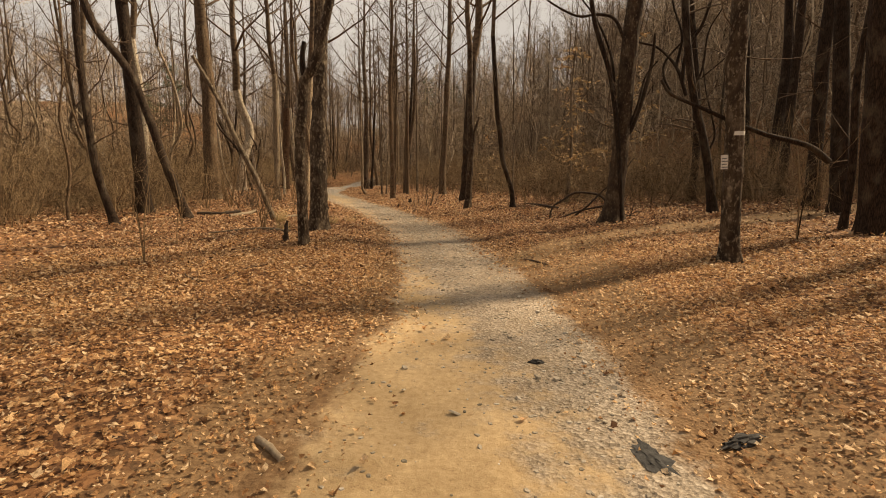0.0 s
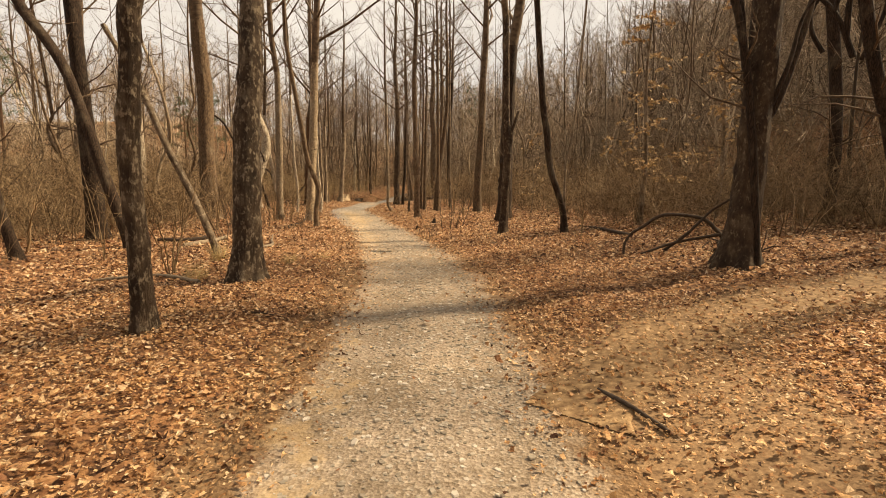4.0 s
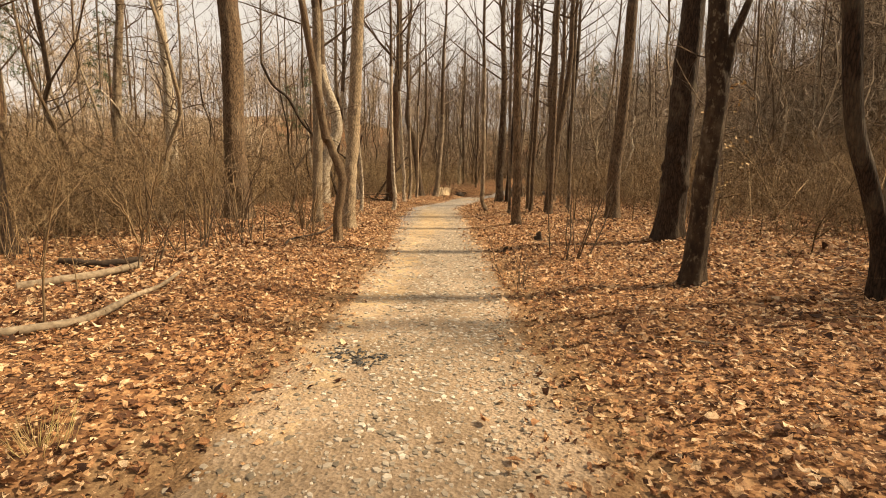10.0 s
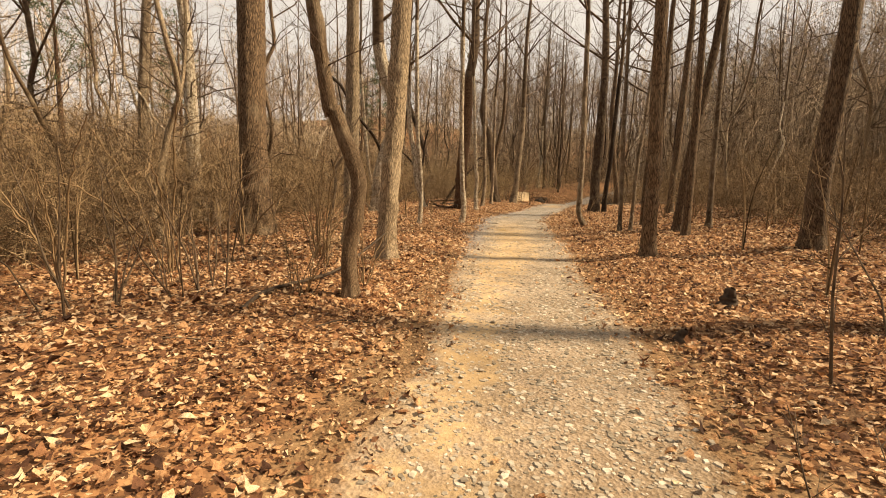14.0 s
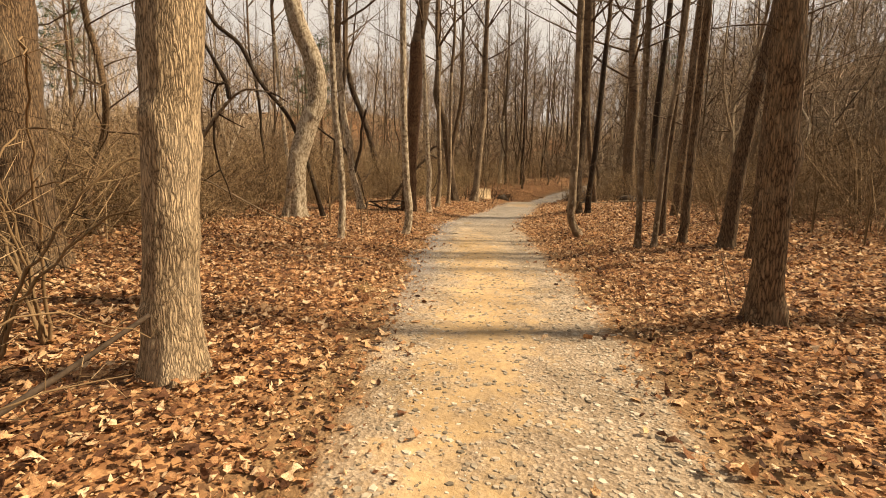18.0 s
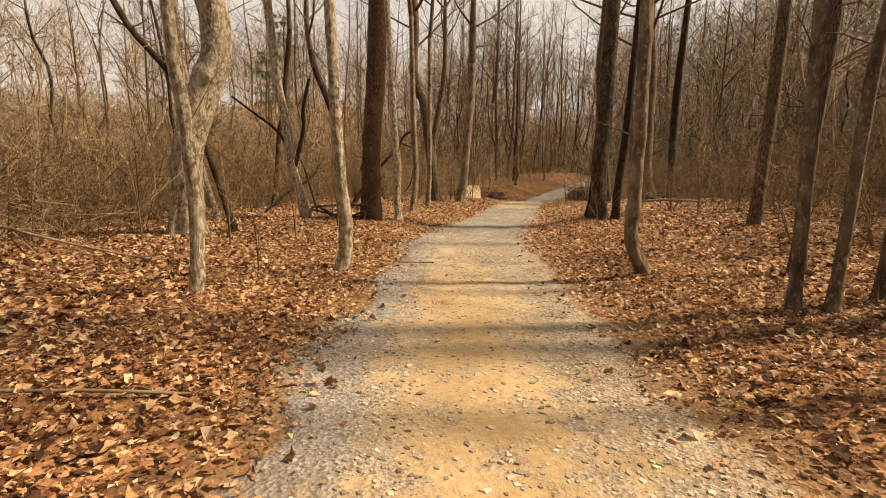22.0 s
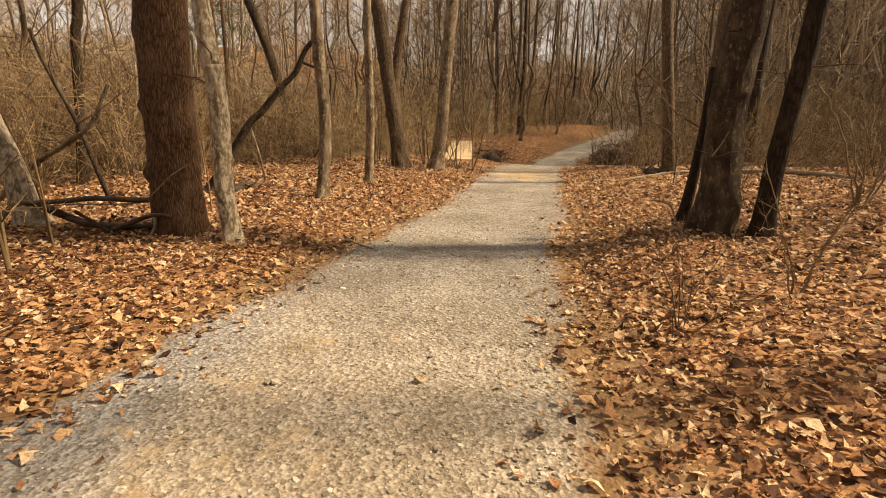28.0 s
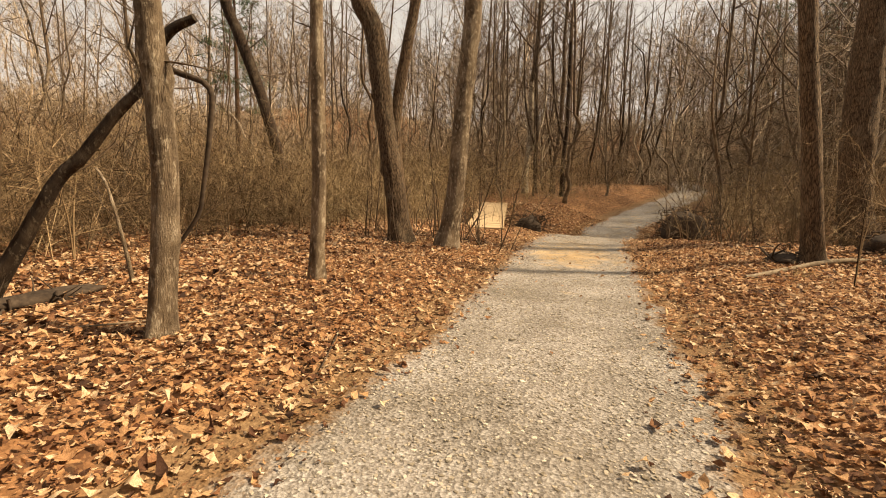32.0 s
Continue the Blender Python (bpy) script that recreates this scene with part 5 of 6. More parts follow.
def wood(count, x0, x1, y0, y1, near, far, gap, sides=(-1, 1)):
    """Random spots in a block, at the given distances from the trail."""
    out, tries = [], 0
    while len(out) < count and tries < count * 30:
        tries += 1
        x, y = place_rng.uniform(x0, x1), place_rng.uniform(y0, y1)
        d = float(lateral(x, y)[0][0])
        sd = 1 if d > 0 else -1
        if sd not in sides or not near < abs(d) < far or not free(x, y, gap):
            continue
        if math.hypot(x - SIDE[4][0], y - SIDE[4][1]) < 1.2:
            continue
        SPOTS.append((x, y, 0.2))
        out.append((x, y))
    return out


used = set()
spots = (wood(18, -30, 25, -14, 58, 7, 13, 1.2, (-1,)) + wood(13, -30, 25, 4, 58, 8, 19, 1.6, (1,)) + wood(62, -48, 10, 0, 75, 13, 34, 1.0, (-1,)) + wood(58, -25, 45, 4, 78, 19, 34, 0.8, (1,))
         + wood(40, -34, -5, 57, 84, 2.2, 15, 0.5, (-1,)) + wood(30, -12, 14, 57, 90, 3.0, 16, 0.8, (1,)) + wood(12, -14, 14, -22, -5, 3, 14, 1.5))
for x, y in spots:
    k = int(place_rng.integers(0, 8))
    m = pose(x, y, GZ(x, y), place_rng.normal(0, 2), place_rng.normal(0, 2), place_rng.uniform(0, 360))
    if k in used:
        t = copy_thing(POLES[k], m)
        t.scale = (1, 1, place_rng.uniform(0.85, 1.2))
    else:
        used.add(k)
        POLES[k].matrix_basis = m

# far woods on the slopes, beyond counting
def far_tree(seed, split=False):
    rg = np.random.default_rng(seed)
    s = Soup()
    h = rg.uniform(13, 18)
    line = np.array([(0, 0, -0.5), (*rg.normal(0, 0.8, 2), h * 0.5), (*rg.normal(0, 1.6, 2), h)])
    bend = spline([line[0], line[0] * 0.72 + line[1] * 0.28 + np.array([*rg.normal(0, 0.2, 2), 0]), (line[0] + line[1]) / 2 + np.array([*rg.normal(0, 0.45, 2), 0]), line[1], (line[1] + line[2]) / 2 + np.array([*rg.normal(0, 0.5, 2), 0]), line[2]], h / 11)
    v, f = rings(bend, np.linspace(0.105, 0.015, len(bend)) * rg.uniform(0.7, 1.15), 5)
    s.add(v, f)
    fork = line[1] * rg.uniform(0.6, 0.95)
    v, f = rings(np.array([fork, fork + np.array([*rg.normal(0, 0.8, 2), h * 0.2]), fork + np.array([*rg.normal(0, 1.6, 2), h * 0.45])]), [0.065, 0.045, 0.01], 4)
    s.add(v, f)
    stem, s = s, Soup() if split else s
    tb, tt, tr, fb, ft = [], [], [], [], []
    for k in range(24):
        u = rg.uniform(0.16, 0.98)
        p = line[1] * 2 * u if u < 0.5 else line[1] + (line[2] - line[1]) * (2 * u - 1)
        d = np.array([rg.normal(), rg.normal(), rg.uniform(0.3, 1.6)])
        d /= np.linalg.norm(d)
        ln = h * 0.26 * (1.15 - u) * rg.uniform(0.6, 1.3)
        tb.append(p), tt.append(p + d * ln), tr.append(0.030)
        for m in range(5):
            o = p + d * ln * rg.uniform(0.25, 0.95)
            e = d + rg.normal(0, 0.6, 3)
            fb.append(o), ft.append(o + e / np.linalg.norm(e) * ln * rg.uniform(0.25, 0.6))
    spikes(s, tb, tt, tr)
    slivers(s, fb, ft, np.full(len(fb), 0.020))
    tb, tt = np.array(tb + fb), np.array(tt + ft)
    k = np.repeat(np.arange(len(tb)), 2)
    o = tb[k] + (tt - tb)[k] * rg.uniform(0.2, 1.0, (len(k), 1))
    e = (tt - tb)[k] / np.linalg.norm((tt - tb)[k], axis=1)[:, None] + rg.normal(0, 0.6, (len(k), 3))
    slivers(s, o, o + e * rg.uniform(0.35, 0.9, (len(k), 1)), np.full(len(k), 0.013))
    return (stem, s) if split else s.arrays()


def spread(name, kinds, pts, low, high, mat, label, category, seed):
    rg = np.random.default_rng(seed)
    pts = np.asarray(pts, float)
    z = ground_z(pts[:, 0], pts[:, 1])
    s = Soup()
    which = rg.integers(0, len(kinds), len(pts))
    for k, (v, f) in enumerate(kinds):
        sel = which == k
        if sel.any():
            w, g = scattered(v, f, np.column_stack([pts[sel], z[sel]]), rg.uniform(0, 6.28, sel.sum()), rg.uniform(low, high, sel.sum()))
            s.add(w, g[3], g[4])
    return tagged(new(name, s.mesh(name, mat)), label, category, kind="stuff")


def ring_points(count, test, box_, seed):
    rg = np.random.default_rng(seed)
    p = rg.uniform((box_[0], box_[2]), (box_[1], box_[3]), (count * 8, 2))
    d = lateral(p[:, 0], p[:, 1])[0]
    return p[test(d, p[:, 1])][:count]


def in_view(count, test, box_, seed):
    """Spots on the slopes that the valley looks out to."""
    p = ring_points(count * 3, test, box_, seed)
    x, y = p[:, 0], p[:, 1]
    return p[(y > 0.95 * x - 6) & (y > -0.45 * x - 8)][:count]


# far stems coloured lighter than bark, distance haze put into the tone
M_FARWOOD_HAZED = plain("far_wood_bark", [(0.0, (0.028, 0.018, 0.011)), (0.45, (0.23, 0.165, 0.107)), (1.0, (0.58, 0.465, 0.335))], 3, 0.9, island=True)
FAR = [far_tree(900 + k) for k in range(6)]
spread("far_woods", FAR, np.concatenate([in_view(400, lambda d, y: (d < -30) | (y > 88), (-105, 45, 5, 150), 3), in_view(440, lambda d, y: (d > 40) & (d < 80), (2, 85, 5, 110), 2)]), 0.9, 1.25, M_FARWOOD_HAZED,
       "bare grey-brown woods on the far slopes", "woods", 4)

spread("understorey", FAR, ring_points(105, lambda d, y: (d > 13) & (d < 33), (0, 45, 17, 75), 51), 0.4, 0.68, M_FARWOOD_HAZED,
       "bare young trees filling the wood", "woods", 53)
spread("understorey", FAR, ring_points(120, lambda d, y: (d > 25) & (d < 41), (5, 55, 10, 85), 56), 0.8, 1.1, M_FARWOOD_HAZED, "bare trees filling the slope", "woods", 57)
YOUNG = []
for k in range(6):
    ob = new("young_tree")
    tagged(ob, "slender leafless young tree beyond the creek", "tree", "young trees beyond the creek")
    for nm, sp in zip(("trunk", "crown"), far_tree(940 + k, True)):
        part(nm, sp.mesh(nm, M_FARWOOD_HAZED), ob)
    YOUNG.append(ob)
spots = np.concatenate([ring_points(44, lambda d, y: (d > 4.5) & (d < 24), (-12, 16, 54, 84), 58), ring_points(30, lambda d, y: d > 3, (-14, 14, 60, 92), 52)])
for k in range(len(spots) - 1, -1, -1):
    x, y = spots[k]
    size = place_rng.uniform(0.4, 0.78)
    m = pose(x, y, GZ(x, y), place_rng.normal(0, 2), place_rng.normal(0, 2), place_rng.uniform(0, 360)) @ Matrix.Scale(size, 4)
    if k < 6:
        YOUNG[k].matrix_basis = m
    else:
        copy_thing(YOUNG[k % 6], m)
spread("understorey", FAR, ring_points(105, lambda d, y: (d > 5) | (d < -9), (-34, 22, 64, 115), 54), 0.75, 1.15, M_FARWOOD_HAZED, "bare trees filling the wood beyond the creek", "woods", 55)

# ---- brush ----
def brush_soup(seed, h, wide, stems, twigs, thick=(0.004, 0.010), each=1):
    """A bare multi-stemmed shrub."""
    rg = np.random.default_rng(seed)
    stalks, tb, tt, tr = [], [], [], []
    for k in range(stems):
        a, r = rg.uniform(0, 6.28), wide * 0.35 * math.sqrt(rg.random())
        p = np.array([r * math.cos(a), r * math.sin(a), -0.05])
        lean = rg.uniform(0.05, 0.55)
        b = a + rg.normal(0, 0.7)
        d = np.array([lean * math.cos(b), lean * math.sin(b), 1.0])
        d /= np.linalg.norm(d)
        ln = h * rg.uniform(0.45, 1.1)
        pts = [p]
        for m in range(3):
            d = d + rg.normal(0, 0.16, 3)
            d /= np.linalg.norm(d)
            pts.append(pts[-1] + d * ln / 3)
        w = rg.uniform(*thick)
        v, f = rings(np.array(pts), [w, w * 0.8, w * 0.55, w * 0.25], 5 if each < 2 else 3)
        if k % each == 0:
            stalks.append(Soup())
        stalks[-1].add(v, f)
        for m in range(twigs):
            e = rg.integers(0, 3)
            o = pts[e] + (pts[e + 1] - pts[e]) * rg.random()
            dd = d + rg.normal(0, 0.55, 3)
            tb.append(o), tt.append(o + dd / np.linalg.norm(dd) * ln * rg.uniform(0.12, 0.32)), tr.append(w * 0.42)
    twig = Soup()
    spikes(twig, tb, tt, tr)
    return stalks, twig


def sapling_soup(seed, h):
    rg = np.random.default_rng(seed)
    s = Soup()
    for _ in range(rg.integers(1, 4)):
        a = rg.uniform(0, 6.28)
        line = spline([(0, 0, -0.05), (0.06 * math.cos(a), 0.06 * math.sin(a), h * 0.4), (0.3 * math.cos(a), 0.3 * math.sin(a), h * rg.uniform(0.7, 1.0))], 0.15)
        rad = np.linspace(0.012, 0.003, len(line))
        v, f = rings(line, rad, 5)
        s.add(v, f)
        t = side_twigs(line, rad * 2, 5, rg, 0.2).arrays()
        s.add(t[0] * np.array([0.7, 0.7, 1.0]) + line[0] * 0, t[1][3], t[1][4])
    return s


def shrub_kind(name, label, group, stalks, twig, mat):
    """One shrub to be copied: its stems and its twigs are parts."""
    ob = new(name)
    tagged(ob, label, "shrub", group)
    for q in stalks:
        part("stem", q.mesh("stem", mat), ob)
    if twig is not None:
        part("crown", twig.mesh("crown", mat), ob)["kind"] = "stuff"
    return ob


BRUSH = [shrub_kind("shrub", "bare brown many-stemmed shrub", "shrubs of the understorey", *brush_soup(60 + k, 1.9 + 0.2 * (k % 3), 1.3, 22, 8, each=22), M_BRUSH) for k in range(6)]
NEAR_BRUSH = [shrub_kind("shrub", "bare dark many-stemmed shrub growing from fallen leaves", "shrubs beside the trail", *brush_soup(70 + k, 2.1, 1.1, 7, 9, (0.007, 0.017)), M_TWIG) for k in range(4)]
def arching(seed, h, stems):
    """A shrub of a few long stems that rise and bow over, with forked side twigs."""
    rg = np.random.default_rng(seed)
    stalks, tb, tt, tr = [], [], [], []
    for k in range(stems):
        a = rg.uniform(0, 6.28)
        w, up = np.array([math.cos(a), math.sin(a), 0]), np.array([0, 0, 1.0])
        hi, out = h * rg.uniform(0.55, 1.1), h * rg.uniform(0.15, 0.9)
        line = spline([w * 0.04 - up * 0.05, w * out * 0.25 + up * hi * 0.5, w * out * 0.6 + up * hi * 0.9, w * out + up * hi * rg.uniform(0.75, 1.05)], 0.12)
        line[1:] += rg.normal(0, 0.012, (len(line) - 1, 3))
        rad = np.linspace(rg.uniform(0.010, 0.020), 0.003, len(line))
        v, f = rings(line, rad, 6)
        stalks.append(Soup().add(v, f))
        for m in range(9):
            q = rg.integers(len(line) // 4, len(line))
            d = w * rg.uniform(0.2, 1.0) + rg.normal(0, 0.45, 3) + up * 0.4
            e = line[q] + d * rg.uniform(0.2, 0.6)
            tb.append(line[q]), tt.append(e), tr.append(max(rad[q] * 0.5, 0.003))
            for _ in range(2):
                o = line[q] + (e - line[q]) * rg.uniform(0.3, 0.9)
                tb.append(o), tt.append(o + (d + rg.normal(0, 0.5, 3)) * rg.uniform(0.1, 0.28)), tr.append(0.003)
    twig = Soup()
    spikes(twig, tb, tt, tr)
    return stalks, twig


ARCHING = [shrub_kind("shrub", "bare shrub with long brown stems bowing over leaves", "bowing shrubs", *arching(90 + k, 2.1, 5 + k), M_BRUSH) for k in range(3)]
SAPS = [shrub_kind("sapling", "thin bare sapling stems rising from leaves", "thin saplings", [sapling_soup(80 + k, 1.1 + 0.35 * k)], None, M_BRUSH) for k in range(5)]
shrub_rng = np.random.default_rng(21)
FIRST = {}


def shrub(kinds, x, y, k):
    """Sets a copy of one of the shrubs at a place; the first of each kind is the shrub itself, set last."""
    ob = kinds[int(shrub_rng.integers(0, len(kinds)))]
    m = pose(x, y, GZ(x, y), 0, 0, shrub_rng.uniform(0, 360)) @ Matrix.Scale(k, 4)
    if ob in FIRST:
        copy_thing(ob, m)
    else:
        FIRST[ob] = m


for x, y, k in ((-0.75, 20.1, 0.95), (-8.2, 20.1, 0.75), (-5.9, 20.05, 0.4), (-2.85, 26.5, 0.45), (-9.3, 16.9, 0.7), (-1.2, 17.9, 0.4), (1.3, 22.4, 0.6),
                (-5.5, 42.6, 0.55), (-6.9, 36.0, 0.4), (-8.0, 53.9, 1.0), (-6.9, 55.2, 1.1), (-7.2, 51.9, 0.8), (-5.0, 52.6, 1.0), (-15.6, 49.8, 0.9), (-12.6, 46.4, 0.7), (-13.9, 45.6, 0.8),
                (-8.5, 52, 1.2), (-7.5, 53, 1.4), (-6.5, 51, 1.2), (-5.5, 54, 1.4), (-7.8, 56.5, 1.4), (-6, 57, 1.5), (-13.5, 47, 1.2), (-12.3, 47.2, 1.1), (-14.8, 46.2, 1.2),
                (-6.4, 16.9, 0.8), (-7.6, 18.6, 1.0), (-7.1, 19.7, 0.9), (-8.8, 21.4, 1.1), (-11.4, 24.2, 1.2)):
    shrub(NEAR_BRUSH, x, y, k)
for x, y, k in ((-9.22, 20.62, 1.25), (-7.46, 22.0, 0.9), (-6.84, 21.5, 0.75), (-8.0, 22.7, 1.0), (-9.6, 19.3, 1.1), (-5.83, 20.06, 0.45), (-5.56, 20.81, 0.55), (-4.29, 11.26, 0.85),
                (-10.5, 23.0, 1.1), (-12.4, 27.5, 1.1), (-9.9, 14.2, 1.0), (-3.0, 34.2, 0.8), (-2.2, 33.6, 1.0), (-4.4, 40.8, 0.9), (-6.09, 36.7, 0.5), (-7.4, 52.6, 1.2), (-8.3, 51.9, 1.0), (-6.2, 50.4, 1.2), (-5.4, 46.8, 1.0)):
    shrub(ARCHING, x, y, k)
for x, y in wood(46, -22, 16, 4, 52, 2.8, 7.5, 0.25):
    shrub(SAPS, x, y, shrub_rng.uniform(0.6, 1.3))
for x, y in wood(120, -30, 22, 12, 58, 7.4, 13, 0.1):
    shrub(BRUSH, x, y, shrub_rng.uniform(0.7, 1.15))
for ob, m in FIRST.items():
    ob.matrix_basis = m


def thicket(seed, h, wide, stems, twigs, w0):
    """A clump of bent bare stems and crossing side twigs, for brush that is never near."""
    rg = np.random.default_rng(seed)
    a, r = rg.uniform(0, 6.28, stems), wide * 0.5 * np.sqrt(rg.random(stems))
    base = np.stack([r * np.cos(a), r * np.sin(a), np.full(stems, -0.1)], -1)
    ln = h * rg.uniform(0.4, 1.0, stems)
    way = np.concatenate([rg.normal(0, 0.55, (stems, 2)), np.ones((stems, 1))], 1)
    way /= np.linalg.norm(way, axis=1)[:, None]
    turn = way + rg.normal(0, 0.5, (stems, 3))
    turn /= np.linalg.norm(turn, axis=1)[:, None]
    mid = base + way * (ln * 0.55)[:, None]
    tip = mid + turn * (ln * 0.5)[:, None]
    s = Soup()
    wid = w0 * rg.uniform(0.6, 1.3, stems)
    spikes(s, base, mid + (mid - base) * 0.5, wid)
    spikes(s, mid, tip, wid * 0.7)
    k = np.repeat(np.arange(stems), twigs)
    u = rg.uniform(0.2, 1.6, len(k))[:, None]
    o = np.where(u < 1, base[k] + (mid - base)[k] * u, mid[k] + (tip - mid)[k] * (u - 1))
    d = 0.35 * way[k] + rg.normal(0, 0.7, (len(k), 3))
    d /= np.linalg.norm(d, axis=1)[:, None]
    slivers(s, o, o + d * (ln[k] * rg.uniform(0.12, 0.40, len(k)))[:, None], np.full(len(k), w0 * 0.55))
    return s.arrays()


KB = [thicket(160 + k, 3.1 + 0.5 * (k % 3), 3.2, 17, 30, 0.0072) for k in range(5)]
KF = [thicket(180 + k, 4.6, 5.5, 19, 14, 0.026) for k in range(4)]
spread("brush", KB, ring_points(560, lambda d, y: (d < np.interp(y, [14, 20], [-11.5, -7.6])) & (d > -30), (-46, 2, 0, 66), 5), 0.7, 1.35, M_BRUSH, "dense bare brown brush under the trees", "brush", 6)
spread("brush", KB, ring_points(300, lambda d, y: (d < np.interp(y, [14, 20], [-11.5, -7.6])) & (d > -15), (-30, -4, 4, 62), 14), 0.75, 1.2, M_BRUSH, "dense bare brown brush along the open wood", "brush", 15)
spread("brush", KB, ring_points(170, lambda d, y: (d > 6.5) & (d < 14), (-8, 18, 16, 62), 16), 0.55, 1.0, M_BRUSH, "dense bare brown brush on the slope", "brush", 17)
spread("brush", KB, ring_points(34, lambda d, y: (d > 4.6) & (d < 10), (-8, 3, 49, 60), 24), 0.6, 1.0, M_BRUSH, "dense bare brown brush over the creek bank", "brush", 25)
spread("brush", KB, ring_points(360, lambda d, y: (d > 8) & (d < 28), (-10, 36, 4, 66), 7), 0.6, 1.15, M_BRUSH, "dense bare brown brush under the trees", "brush", 8)
spread("brush", KB, ring_points(200, lambda d, y: (np.abs(d) > 2.8) & (np.abs(d) < 18), (-36, 14, 56, 92), 9), 0.6, 1.2, M_BRUSH, "dense bare brown brush beyond the creek", "brush", 10)
spread("far_brush", KF, np.concatenate([in_view(470, lambda d, y: (d < -26) | (y > 88), (-80, 45, 5, 130), 11), ring_points(260, lambda d, y: (d < -24) & (d > -62), (-85, -12, 8, 85), 13), in_view(480, lambda d, y: (d > 22) & (d < 72), (5, 72, 5, 95), 19)]), 0.7, 1.3, M_FARWOOD_HAZED, "bare brown undergrowth on the far slopes", "brush", 12)

spread("brush", KB, ring_points(34, lambda d, y: (d < -4.6) & (d > -13), (-24, -14, 45, 60), 34), 0.75, 1.2, M_STRAW, "dry tan brush on the creek bank", "brush", 35)
spread("brush", KB, ring_points(16, lambda d, y: (d > 3.6) & (d < 8), (-8, -2, 52, 66), 36), 0.6, 0.95, M_STRAW, "dry tan brush past the creek", "brush", 37)
spread("brush", KB, [(-7.3, 56.9), (-7.0, 58.4), (-6.7, 60.2), (-7.2, 55.7), (-6.4, 57.6), (-6.1, 62.0), (-5.9, 59.2)], 0.5, 0.75, M_BRUSH, "bare brown brush beside the far trail", "brush", 39)
spread("far_brush", KF, ring_points(150, lambda d, y: np.abs(d) > 2.0, (-48, 14, 84, 140), 41), 0.7, 1.3, M_FARWOOD_HAZED, "bare brown undergrowth on the rise ahead", "brush", 42)

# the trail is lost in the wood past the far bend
spread("far_woods", FAR, ring_points(70, lambda d, y: y > 0, (-12, 10, 74, 112), 65), 0.75, 1.15, M_FARWOOD_HAZED, "bare grey-brown woods past the far bend", "woods", 66)
spread("far_brush", KF, ring_points(70, lambda d, y: y > 0, (-13, 8, 74, 100), 67), 0.7, 1.2, M_FARWOOD_HAZED, "bare brown undergrowth past the far bend", "brush", 68)

# the wood goes on behind, out of view: added to block low sky light
spread("far_brush", KF, ring_points(150, lambda d, y: np.abs(d) > 7, (-75, 75, -75, -9), 61), 1.8, 3.0, M_FARWOOD_HAZED, "bare woods behind the start of the trail", "woods", 62)
spread("far_woods", FAR, ring_points(120, lambda d, y: np.abs(d) > 6, (-60, 60, -60, -9), 63), 0.85, 1.25, M_FARWOOD_HAZED, "bare grey-brown woods behind the start of the trail", "woods", 64)

# ---- fallen wood ----
def log(points, r0, r1, mat, name, label, lift=0.0):
    x, y = points[0][:2]
    z = GZ(x, y)
    pts = [(a - x, b - y, GZ(a, b) - z + c + lift) for a, b, c in points]
    s = Soup()
    line = spline(pts, 0.1)
    rad = np.linspace(r0, r1, len(line))
    rg = np.random.default_rng(int(abs(x * 37 + y * 11)))
    wob = 1 + 0.09 * rg.normal(0, 1, (len(line), 9))
    v, f = rings(line, rad, 9, lambda h, th: wob)
    s.add(v, f)
    for ring, c in ((np.arange(9)[::-1], line[0]), (np.arange(9) + (len(line) - 1) * 9, line[-1])):
        s.add(np.vstack([v[ring], c]), np.stack([np.arange(9), (np.arange(9) + 1) % 9, np.full(9, 9)], -1))
    ob = new(name, s.mesh(name, mat))
    ob.location = (x, y, z)
    return tagged(ob, label, "log" if r0 > 0.045 else "branch", "fallen wood")


log([(-6.97, 15.5, 0.05), (-6.75, 16.0, 0.08), (-6.72, 16.5, 0.08), (-6.71, 16.95, 0.07)], 0.06, 0.05, M_DEADWOOD, "log", "short grey log lying in leaves")
log([(-5.87, 19.24, 0.02), (-6.15, 19.85, 0.04), (-6.09, 20.8, 0.08), (-6.3, 21.7, 0.24), (-6.36, 22.38, 0.46)], 0.026, 0.014, M_DARKWOOD, "branch", "long dark fallen branch leaning on a trunk")
log([(-4.62, 13.9, 0.04), (-4.25, 14.5, 0.05), (-4.55, 15.2, 0.06), (-4.75, 15.65, 0.06), (-4.95, 16.1, 0.14)], 0.045, 0.018, M_DEADWOOD, "branch", "crooked pale branch lying in leaves")
log([(3.2, 18.9, 0.03), (3.55, 17.5, 0.04), (3.8, 15.8, 0.04)], 0.03, 0.05, M_DARKWOOD, "log", "dark rotting log lying in leaves")
log([(3.05, 13.6, 0.03), (3.08, 13.68, 0.22), (3.2, 13.7, 0.40), (3.42, 13.78, 0.50), (3.7, 13.8, 0.66), (3.95, 13.7, 0.68), (4.4, 13.6, 0.60), (4.62, 13.5, 0.40), (4.75, 13.45, 0.2)], 0.022, 0.038, M_DARKWOOD, "branch", "dark bent branch arching from the leaves")
log([(3.75, 13.6, 0.03), (4.1, 13.45, 0.35), (4.5, 13.5, 0.75), (4.8, 13.3, 1.05), (5.2, 13.3, 1.6)], 0.03, 0.012, M_DARKWOOD, "branch", "dark dead branch leaning up from the leaves")
log([(3.3, 13.4, 0.03), (3.9, 13.5, 0.18), (4.6, 13.35, 0.35)], 0.02, 0.03, M_DARKWOOD, "branch", "dark dead branch propped on leaves")
